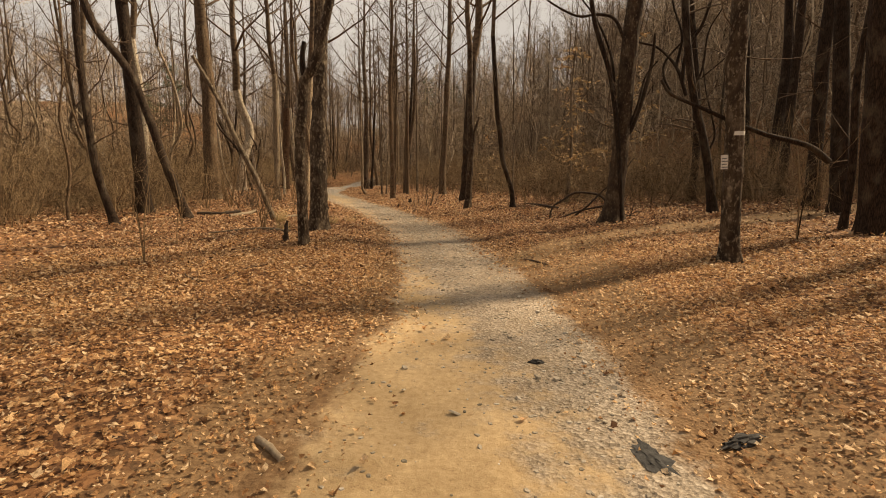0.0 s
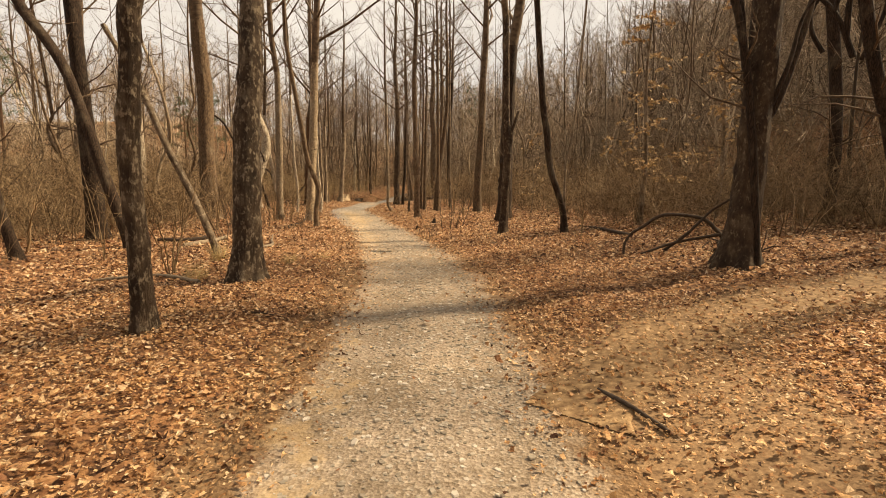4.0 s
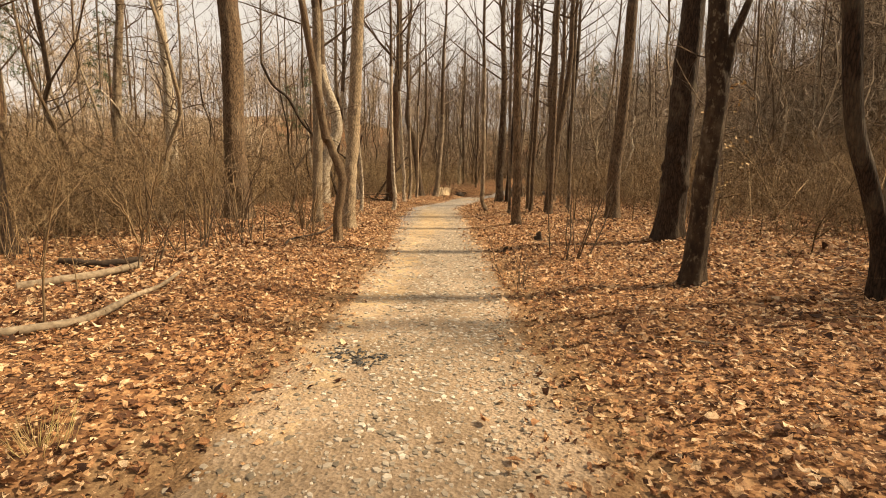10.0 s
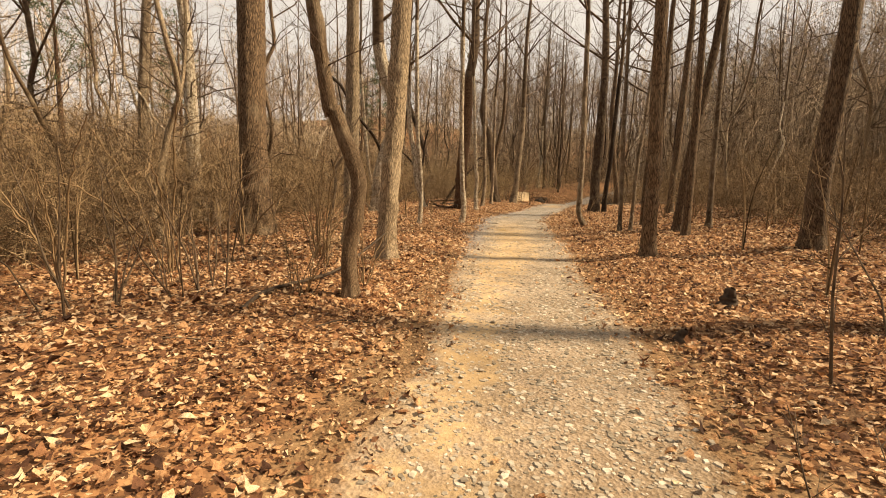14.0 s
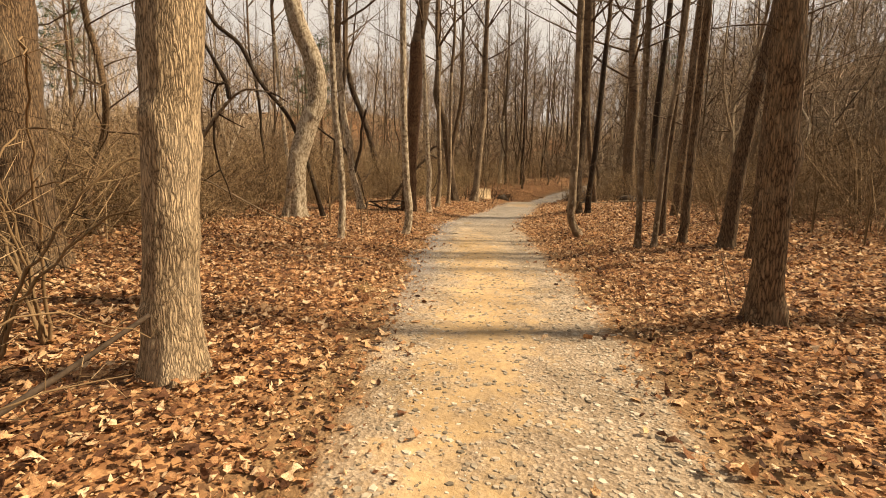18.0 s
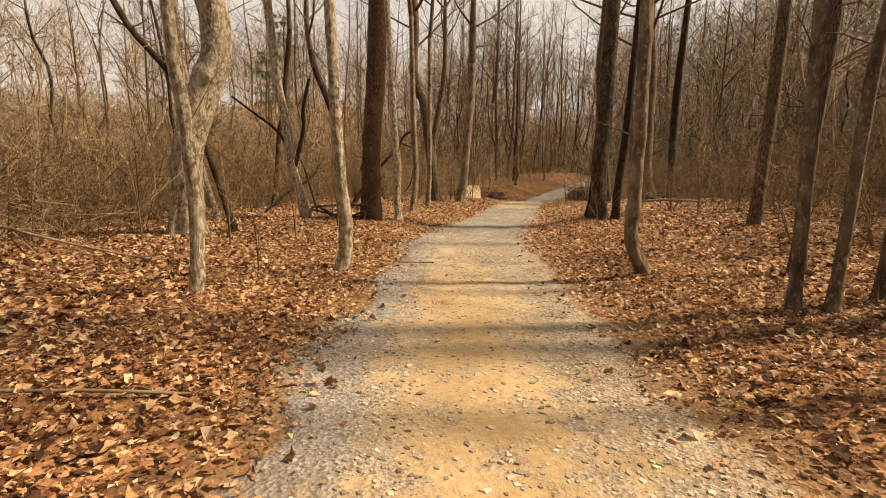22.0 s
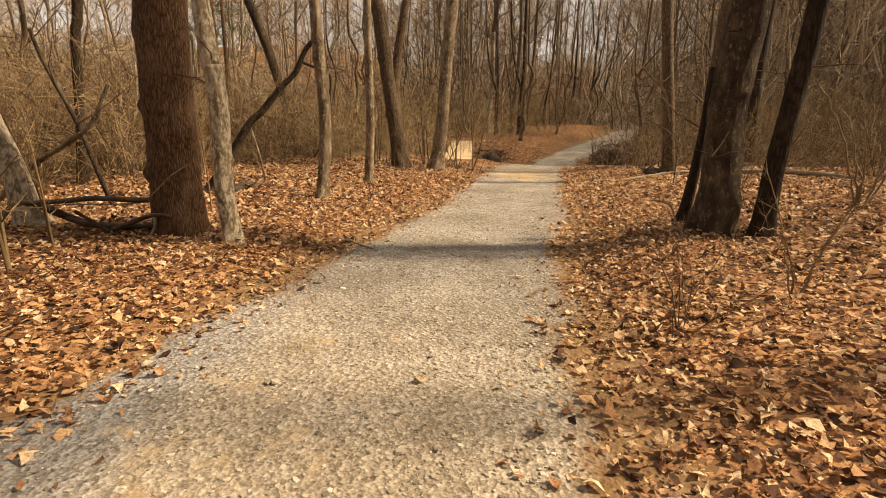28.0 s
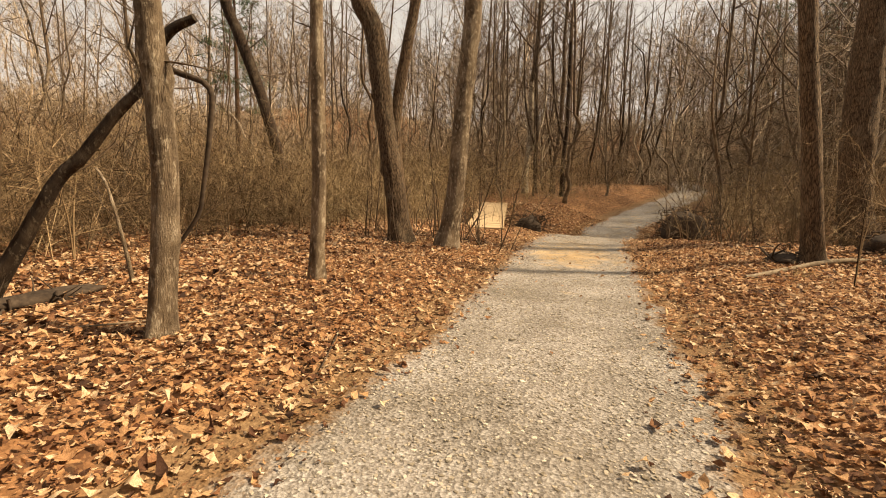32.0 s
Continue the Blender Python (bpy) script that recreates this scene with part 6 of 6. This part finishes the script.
log([(-3.5, 10.75, 0.03), (-4.3, 11.0, 0.05), (-5.6, 11.3, 0.04)], 0.03, 0.018, M_DEADWOOD, "branch", "thin grey branch lying in leaves beside a trunk")
log([(1.36, 7.8, 0.015), (1.5, 7.5, 0.03), (1.62, 7.2, 0.02)], 0.018, 0.012, M_DARKWOOD, "branch", "short dark stick lying on the trail edge")
log([(-7.65, 45.05, 0.03), (-5.9, 47.2, 0.06), (-4.1, 49.4, 0.08)], 0.035, 0.045, M_DEADWOOD, "log", "slender pale log propped on the bank")
log([(-11.48, 29.7, 0.02), (-11.28, 28.5, 0.45), (-11.02, 26.9, 1.10), (-10.88, 25.95, 1.52)], 0.017, 0.012, M_DEADWOOD, "leaning_pole", "thin pale fallen pole leaning on a sapling")
log([(-8.3, 32.05, 0.02), (-8.9, 31.8, 0.03), (-9.6, 31.5, 0.02)], 0.010, 0.007, M_DEADWOOD, "branch", "thin long stick lying in leaves")
log([(-7.75, 27.1, 0.03), (-8.1, 26.85, 0.04), (-8.65, 26.6, 0.03), (-9.2, 26.4, 0.03)], 0.009, 0.014, M_DEADWOOD, "branch", "long thin pale stick lying on leaves")
log([(-10.6, 37.65, 0.02), (-10.3, 37.4, 0.04), (-9.98, 37.3, 0.02)], 0.012, 0.008, M_DEADWOOD, "branch", "thin pale stick lying in leaves")
log([(-0.94, 2.28, 0.02), (-0.86, 2.22, 0.025), (-0.76, 2.12, 0.02)], 0.022, 0.018, M_DEADWOOD, "branch", "short pale stick lying in leaves")
log([(-7.5, 17.6, 0.05), (-8.1, 17.3, 0.06), (-8.9, 17.2, 0.05)], 0.08, 0.06, M_DARKWOOD, "log", "dark mossy log lying in leaves")
log([(-12.9, 36.0, 0.05), (-13.2, 35.6, 0.35), (-13.1, 35.2, 0.1)], 0.04, 0.025, M_DARKWOOD, "branch", "dark crooked root arching beside a trunk")
log([(-12.2, 36.3, 0.05), (-12.7, 35.9, 0.10), (-13.6, 35.9, 0.25)], 0.04, 0.02, M_DARKWOOD, "branch", "dark crooked root beside a trunk")
log([(-3.1, 44.5, 0.05), (-4.2, 45.6, 0.1), (-5.6, 46.9, 0.06)], 0.05, 0.06, M_DEADWOOD, "log", "pale fallen log on the bank")
small = np.random.default_rng(33)
for x, y in wood(46, -18, 12, 2, 50, 1.2, 6.5, 0.05):
    a, ln = small.uniform(0, 6.28), small.uniform(0.25, 1.1)
    c, q = math.cos(a) * ln / 2, math.sin(a) * ln / 2
    log([(x - c, y - q, 0.015), (x + small.normal(0, 0.05), y + small.normal(0, 0.05), 0.03), (x + c, y + q, 0.02)],
        small.uniform(0.005, 0.013), 0.004, M_DEADWOOD if small.random() < 0.6 else M_DARKWOOD, "stick", "thin dry stick lying among leaves")


def stump(x, y, h, r):
    s = Soup()
    line = spline([(0, 0, -0.04), (0.02, 0.01, h * 0.6), (0.05, 0.0, h)], 0.03)
    rg = np.random.default_rng(3)
    jag = 1 + 0.25 * rg.normal(0, 1, (len(line), 9))
    v, f = rings(line, np.linspace(r * 1.3, r * 0.4, len(line)), 9, lambda z, th: jag)
    s.add(v, f)
    ob = new("stump", s.mesh("stump", M_DARKWOOD))
    ob.location = (x, y, GZ(x, y))
    tagged(ob, "small jagged dark stump standing in leaves", "stump")


stump(-1.58, 22.3, 0.22, 0.09)
stump(-3.0, 8.98, 0.40, 0.05)
stump(-2.0, 20.9, 0.12, 0.06)
# dark scraps of rubbish lying on the trail
for x, y, l_x, l_y, h, a in ((1.6, 2.33, 0.12, 0.035, 0.03, 20), (1.07, 2.2, 0.07, 0.14, 0.012, 10), (0.72, 3.42, 0.05, 0.02, 0.02, 0)):
    s, rg = Soup(), np.random.default_rng(int(x * 10))
    bm = bmesh.new()
    bmesh.ops.create_icosphere(bm, subdivisions=3, radius=1.0)
    for w in bm.verts:
        q = w.co * 2.4 + Vector((x, y, 0))
        k = 1 + 0.75 * noise.noise(q) + 0.5 * noise.noise(q * 2.3) + 0.25 * noise.noise(q * 5)
        w.co = Vector((w.co.x * l_x * k, w.co.y * l_y * k, w.co.z * h * (0.6 + 0.5 * k)))
    me = bpy.data.meshes.new("charred_fragment")
    bm.to_mesh(me)
    bm.free()
    me.materials.append(M_DARK_BITS)
    ob = new("charred_fragment", me)
    ob.location, ob.rotation_euler = (x, y, GZ(x, y) + h * 0.5), (0, 0, radians(a))
    tagged(ob, "flat blackened fragment lying on the trail", "debris")

# ---- footbridge over the creek ----
bridge = new("footbridge")
tagged(bridge, "narrow footbridge of pale new planks over the creek", "bridge")
bridge.matrix_basis = pose(-13.96, 50.64, GZ(-13.96, 50.64) + 0.03, 4.1, 0, 18.3)
bm_plank = box(Soup(), (-0.58, 0.004, 0.0), (0.58, 0.146, 0.038)).mesh("plank", M_PLANK, False)
for k in range(50):
    p = part("plank", bm_plank, bridge)
    p.location, p.rotation_euler = (small.normal(0, 0.012), 0.15 * k, small.normal(0, 0.002)), (0, small.normal(0, 0.004), small.normal(0, 0.004))
for sx in (-0.45, 0.41):
    part("stringer", box(Soup(), (sx, 0.03, -0.17), (sx + 0.045, 7.45, -0.003)).mesh("stringer", M_DARKWOOD, False), bridge, "dark timber beam")

# dark root masses on the creek banks
def root_mass(x, y, w, h, seed, count=70):
    rg = np.random.default_rng(seed)
    s = Soup()
    bm = bmesh.new()
    bmesh.ops.create_icosphere(bm, subdivisions=3, radius=1.0)
    for q in bm.verts:
        k = 1 + 0.3 * noise.noise(q.co * 2 + Vector((seed, 0, 0)))
        q.co = Vector((q.co.x * w * 0.85 * k, q.co.y * 0.5 * k, q.co.z * h * 0.8 * k))
    vs = np.array([q.co for q in bm.verts])
    fs = np.array([[q.index for q in f.verts] for f in bm.faces])
    bm.free()
    s.add(vs, fs)
    for _ in range(count):
        a = rg.uniform(0, 6.28)
        p = np.array([rg.uniform(-w, w), rg.uniform(-0.5, 0.5), rg.uniform(-0.2, h * 0.9)])
        d = rg.normal(0, 1, 3) * np.array([1, 0.7, 0.7])
        line = spline([p, p + d * 0.2, p + d * 0.3 + rg.normal(0, 0.15, 3)], 0.1)
        v, f = rings(line, np.linspace(0.016, 0.004, len(line)), 4)
        s.add(v, f)
    ob = new("root_mass", s.mesh("root_mass", M_DARKWOOD))
    ob.location = (x, y, GZ(x, y) + 0.05)
    tagged(ob, "dark tangle of roots and broken twigs on the ground", "roots", "root tangles")


root_mass(4.85, 13.35, 0.22, 0.24, 12, 40)
root_mass(-14.0, 39.35, 0.17, 0.10, 7, 20)
root_mass(-4.9, 48.7, 0.6, 0.4, 8, 50)
root_mass(-6.9, 47.1, 0.28, 0.16, 9, 25)
root_mass(-13.85, 55.1, 0.55, 0.6, 1, 130)
root_mass(-16.6, 54.0, 0.6, 0.5, 5, 110)
root_mass(-8.45, 54.75, 0.85, 0.8, 2, 150)

# evergreen far off on the left ridge and ahead
def pine(x, y, h, seed):
    rg = np.random.default_rng(seed)
    ob = new("pine_tree")
    ob.location = (x, y, GZ(x, y))
    tagged(ob, "dark green pine standing among leafless trees", "tree", "pines")
    s = Soup()
    tube(s, spline([(0, 0, -0.2), (0.1, 0, h * 0.5), (0, 0.1, h)], 0.6), 0.2, 0.03, 8)
    part("trunk", s.mesh("trunk", BARK["red"]), ob)
    s, tb, tt, tr = Soup(), [], [], []
    for k in range(60):
        u = rg.uniform(0.45, 1.0)
        az, ln = k * 2.4, h * 0.22 * (1.1 - u) + 0.4
        o = np.array([0, 0, u * h])
        e = o + np.array([math.cos(az), math.sin(az), rg.uniform(-0.1, 0.3)]) * ln
        for m in range(26):
            p = o + (e - o) * rg.uniform(0.35, 1.0) + rg.normal(0, 0.08, 3)
            tb.append(p), tt.append(p + rg.normal(0, 1, 3) * 0.16 + (e - o) / ln * 0.12), tr.append(0.022)
    spikes(s, tb, tt, tr)
    part("crown", s.mesh("crown", M_PINE), ob, "dark green needle clusters")


for k, (x, y, h) in enumerate(((-34, 30, 13), (-40, 41, 14), (-31, 56, 13), (-3, 84, 15), (2, 90, 14), (-38, 62, 12))):
    pine(x, y, h, 700 + k)

# ---- fallen leaves ----
def leaf_shape(kind):
    """Outline of one leaf, about one unit long, with a midrib: an oval, a lobed and a broad star-shaped one, and a torn scrap."""
    if kind == 3:
        return np.array([(0, -0.5), (0.32, 0.05), (0.04, 0.5), (-0.3, -0.02)]), np.array([(0, 1, 2), (0, 2, 3)])
    if kind == 2:
        a = np.linspace(0, 2 * np.pi, 10, endpoint=False)
        r = np.where(np.arange(10) % 2 == 0, 0.58, 0.3) * np.array([1.0, 1, 0.95, 1, 0.75, 0.9, 0.75, 1, 0.95, 1])
        v = np.concatenate([[(0, 0)], np.stack([r * np.sin(a), r * np.cos(a)], -1)])
        return v, np.stack([np.zeros(10, int), 1 + np.arange(10), 1 + (np.arange(10) + 1) % 10], -1)
    wide = ((0.27, 0.24), (0.36, 0.17))[kind]
    v = np.array([(0, -0.52), (0, -0.17), (0, 0.18), (0, 0.54), (wide[0], -0.2), (wide[1], 0.17), (-wide[0], -0.18), (-wide[1], 0.2)])
    return v, np.array([(0, 4, 1), (4, 5, 2), (4, 2, 1), (5, 3, 2), (0, 1, 6), (6, 2, 7), (6, 1, 2), (7, 2, 3)])


def leaf_field(pts, seed, small_, large, kinds=(0, 1, 2), lie=0.26):
    """Leaves lying on the ground at the points, each with its own outline, turn, tilt, curl and crumple."""
    rg = np.random.default_rng(seed)
    s = Soup()
    which = rg.choice(kinds, len(pts))
    for k in sorted(set(kinds)):
        q = pts[which == k]
        if not len(q):
            continue
        v, f = leaf_shape(k)
        n, c = len(q), len(v)
        size = (small_ + (large - small_) * rg.random(n) ** 1.5) * np.interp(q[:, 1], [3, 8, 16, 24, 37], [0.56, 0.60, 0.72, 0.84, 0.84])
        x, y = v[None, :, 0] + rg.normal(0, 0.09, (n, c)), v[None, :, 1] + rg.normal(0, 0.08, (n, c))
        curl, fold, roll = rg.normal(0.2, 0.6, n)[:, None], rg.normal(0.2, 0.45, n)[:, None], rg.normal(0, 0.5, n)[:, None]
        z = curl * (y ** 2) * 1.3 + fold * np.abs(x) * 0.9 + roll * x * y + rg.normal(0, 0.055, (n, c))
        z = z - z.min(axis=1, keepdims=True)
        tx, ty, tz = rg.normal(0, lie, n)[:, None], rg.normal(0, lie, n)[:, None], rg.uniform(0, 6.28, n)[:, None]
        y, z = y * np.cos(tx) - z * np.sin(tx), y * np.sin(tx) + z * np.cos(tx)
        x, z = x * np.cos(ty) + z * np.sin(ty), -x * np.sin(ty) + z * np.cos(ty)
        x, y = x * np.cos(tz) - y * np.sin(tz), x * np.sin(tz) + y * np.cos(tz)
        w = np.stack([x, y, z], -1) * size[:, None, None]
        base = ground_z(q[:, 0], q[:, 1]) + rg.uniform(0.002, 0.030, n) - w[..., 2].min(axis=1) * 0.6
        w += np.stack([q[:, 0], q[:, 1], base], -1)[:, None, :]
        s.add(w.reshape(-1, 3), (f[None] + (np.arange(n) * c)[:, None, None]).reshape(-1, 3))
    return s


def litter_points(count, x0, x1, y0, y1, near, far, seed, clump=0.0, bare=0.7):
    rg = np.random.default_rng(seed)
    p = rg.uniform((x0, y0), (x1, y1), (count, 2))
    d = lateral(p[:, 0], p[:, 1])[0]
    over = np.abs(d) - half_width(p[:, 1])
    over = over - 0.14 * (d < 0) * smooth(22, 27, p[:, 1]) * smooth(38, 35, p[:, 1])
    keep = (over > near) & (over < far) & (rg.random(count) < smooth(-0.5, 0.5, over) ** 1.3 + 0.010)
    early = smooth(3.6, 2.2, p[:, 1]) * smooth(2.6, 1.0, np.abs(d)) * (d < 1.6)
    keep &= rg.random(count) > bare * np.maximum(trodden(p[:, 0], p[:, 1]), early)
    patch = 0.5 + 0.5 * np.sin(p[:, 0] * 1.9 + np.sin(p[:, 1] * 1.3) * 2) * np.sin(p[:, 1] * 1.6 + 0.7)
    keep &= rg.random(count) > clump * patch
    return p[keep]


LITTER = [(1700000, -0.6, 2.3, 0.018, 0.055, 9, (3, 3, 3, 3, 0)), (900000, -0.45, 2.3, 0.035, 0.115, 1, (0, 0, 0, 1, 1, 2)),
          (1150000, 2.3, 6.2, 0.045, 0.13, 3, (3, 3, 3, 3, 3, 0)), (260000, 6.2, 13.0, 0.09, 0.18, 5, (3,)), (330000, -0.5, 6.0, 0.03, 0.085, 19, (0, 3, 3, 1))]
for many, near, far, small_, large, seed, kinds in LITTER:
    pts = litter_points(many, -24, 17, 0.4, 10.5 if seed == 19 else 58, near, far, seed, 0.22, 0.10 if large < 0.06 else 0.62)
    early = pts[:, 1] + place_rng.normal(0, 1.6, len(pts)) < 8.5
    for sel, mat, look_ in ((early, M_LEAF_PALE, "bleached tan fallen leaves covering the ground"), (~early, M_LEAF, "brown and tan fallen leaves covering the ground")):
        tagged(new("leaf_litter", leaf_field(pts[sel], seed + 1, small_, large, kinds).mesh("leaf_litter", mat)), look_, "leaves", kind="stuff")
LEAF_MESHES = []
for k in range(9):
    s = leaf_field(np.array([(0.0, 0.0)]), 40 + k, 0.9, 1.2, (k % 3,))
    v, f = s.arrays()
    v[:, 2] -= v[:, 2].min()
    LEAF_MESHES.append(mesh_from("leaf", v, f, M_LEAF_PIECE))
piece = np.random.default_rng(8)
pts = litter_points(6000, -13, 6, 2.0, 49, -0.6, 1.6, 12)
on_trail = ring_points(70, lambda d, y: np.abs(d) < 0.95, (-11, 2, 2.5, 49), 13)
for x, y in np.concatenate([pts[:230], on_trail]):
    ob = part("leaf", LEAF_MESHES[int(piece.integers(0, 9))], ground)
    k = piece.uniform(0.07, 0.16)
    ob.location, ob.rotation_euler, ob.scale = (x, y, GZ(x, y) + (0.018 if abs(float(lateral(x, y)[0][0])) < 1 else 0.03)), (piece.normal(0, 0.15), piece.normal(0, 0.15), piece.uniform(0, 6.28)), (k, k, k)

# ---- trail stones ----
def chip(seed):
    rg = np.random.default_rng(seed)
    rim_ = np.array([(1, 0), (0.25, 0.9), (-0.85, 0.4), (-0.6, -0.75), (0.55, -0.75)]) * rg.uniform(0.7, 1.2, (5, 1))
    tilt = rg.normal(0, 0.10, 2)
    top = np.concatenate([rim_ * 0.78, (0.30 + rim_ @ tilt)[:, None]], 1)
    v = np.concatenate([np.concatenate([rim_, np.full((5, 1), -0.3)], 1), top]) * np.array([0.5, 0.42, 0.24])
    q = np.array([(k, (k + 1) % 5, 5 + (k + 1) % 5, 5 + k) for k in range(5)])
    return v, {3: np.array([(5, 6, 7), (5, 7, 8), (5, 8, 9)]), 4: q}


CHIPS = [chip(k) for k in range(7)]
rg = np.random.default_rng(15)
p = rg.uniform((-12.5, 1.2), (1.8, 52), (640000, 2))
d = lateral(p[:, 0], p[:, 1])[0]
hw = half_width(p[:, 1])
want = np.interp(p[:, 1], [1, 5, 8, 12, 20, 24, 34, 40, 52], [0.2, 0.28, 0.6, 0.75, 0.8, 0.7, 0.7, 1.0, 1.0]) * (1 - 0.97 * sandiness(p[:, 1], d / hw)) * np.interp(p[:, 1], [30, 38], [1.0, 0.8]) * smooth(1.08, 0.62, np.abs(d) / hw)
keep = (np.abs(d) < hw + 0.1) & (rg.random(len(p)) < want)
p, d = p[keep], d[keep]
z = ground_z(p[:, 0], p[:, 1]) + 0.0145 - RUT(d)
s = Soup()
which = rg.integers(0, 7, len(p))
for k, (v, f) in enumerate(CHIPS):
    sel = which == k
    n = int(sel.sum())
    coarse = np.interp(p[sel, 1], [1, 8, 20, 30, 36], [0.036, 0.056, 0.062, 0.044, 0.036])
    w, g = scattered(v, f, np.column_stack([p[sel], z[sel]]), rg.uniform(0, 6.28, n), coarse * (0.28 + 0.85 * rg.random(n) ** 2.2))
    s.add(w, g[3], g[4])
tagged(new("gravel", s.mesh("gravel", M_STONE, False)), "loose grey and tan gravel chips on the trail", "gravel", kind="stuff")
STONE_MESHES = [mesh_from("stone", v, f, M_STONE_PIECE, False) for v, f in CHIPS]
pts = ring_points(300, lambda d, y: np.abs(d) < 0.9, (-11, 2, 2.0, 49), 16)
for x, y in pts:
    ob = part("stone", STONE_MESHES[int(piece.integers(0, 7))], path)
    k = piece.uniform(0.035, 0.075)
    ob.location, ob.rotation_euler, ob.scale = (x, y, GZ(x, y) + 0.014), (piece.normal(0, 0.2), piece.normal(0, 0.2), piece.uniform(0, 6.28)), (k, k, k)

# tufts of dry grass
def tuft(x, y, n, h):
    rg = np.random.default_rng(int(abs(x * 91 + y * 7)))
    s = Soup()
    a, r = rg.uniform(0, 6.28, n), rg.uniform(0, 0.14, n)
    base = np.stack([r * np.cos(a), r * np.sin(a), np.full(n, -0.01)], -1)
    tip = base + np.stack([0.5 * h * np.cos(a) * rg.uniform(0.1, 1, n), 0.5 * h * np.sin(a) * rg.uniform(0.1, 1, n), h * rg.uniform(0.5, 1, n)], -1)
    spikes(s, base, tip, np.full(n, 0.0025))
    ob = new("grass_tuft", s.mesh("grass_tuft", M_GRASS))
    ob.location = (x, y, GZ(x, y))
    tagged(ob, "small tuft of dry yellowish grass among leaves", "grass", "grass tufts")


for x, y, n, h in ((-3.7, 11.0, 120, 0.35), (-3.4, 11.9, 120, 0.4), (-4.3, 12.6, 140, 0.45), (-2.9, 12.4, 80, 0.3), (-6.9, 25.4, 90, 0.12), (-7.3, 29.9, 70, 0.1),
                   (-4.9, 30.9, 70, 0.1), (-5.6, 33.6, 60, 0.1), (-6.9, 45.4, 80, 0.12), (-2.6, 13.2, 60, 0.25), (-9.1, 34.9, 60, 0.1), (-9.95, 29.3, 60, 0.1)):
    tuft(x, y, n, h)

# dark chips standing in for a dark wet spot on the trail
rg = np.random.default_rng(61)
q = rg.normal(0, 1, (120, 2)) * np.array([0.20, 0.09]) + np.array([-1.9, 15.0])
s = Soup()
for k in range(7):
    w, g = scattered(*CHIPS[k], np.column_stack([q[k::7], ground_z(q[k::7, 0], q[k::7, 1]) + 0.012]), rg.uniform(0, 6.28, len(q[k::7])), rg.uniform(0.015, 0.05, len(q[k::7])))
    s.add(w, g[3], g[4])
tagged(new("ash_patch", s.mesh("ash_patch", M_DARK_BITS, False)), "scatter of dark ash and blackened chips on the trail", "debris", kind="stuff")
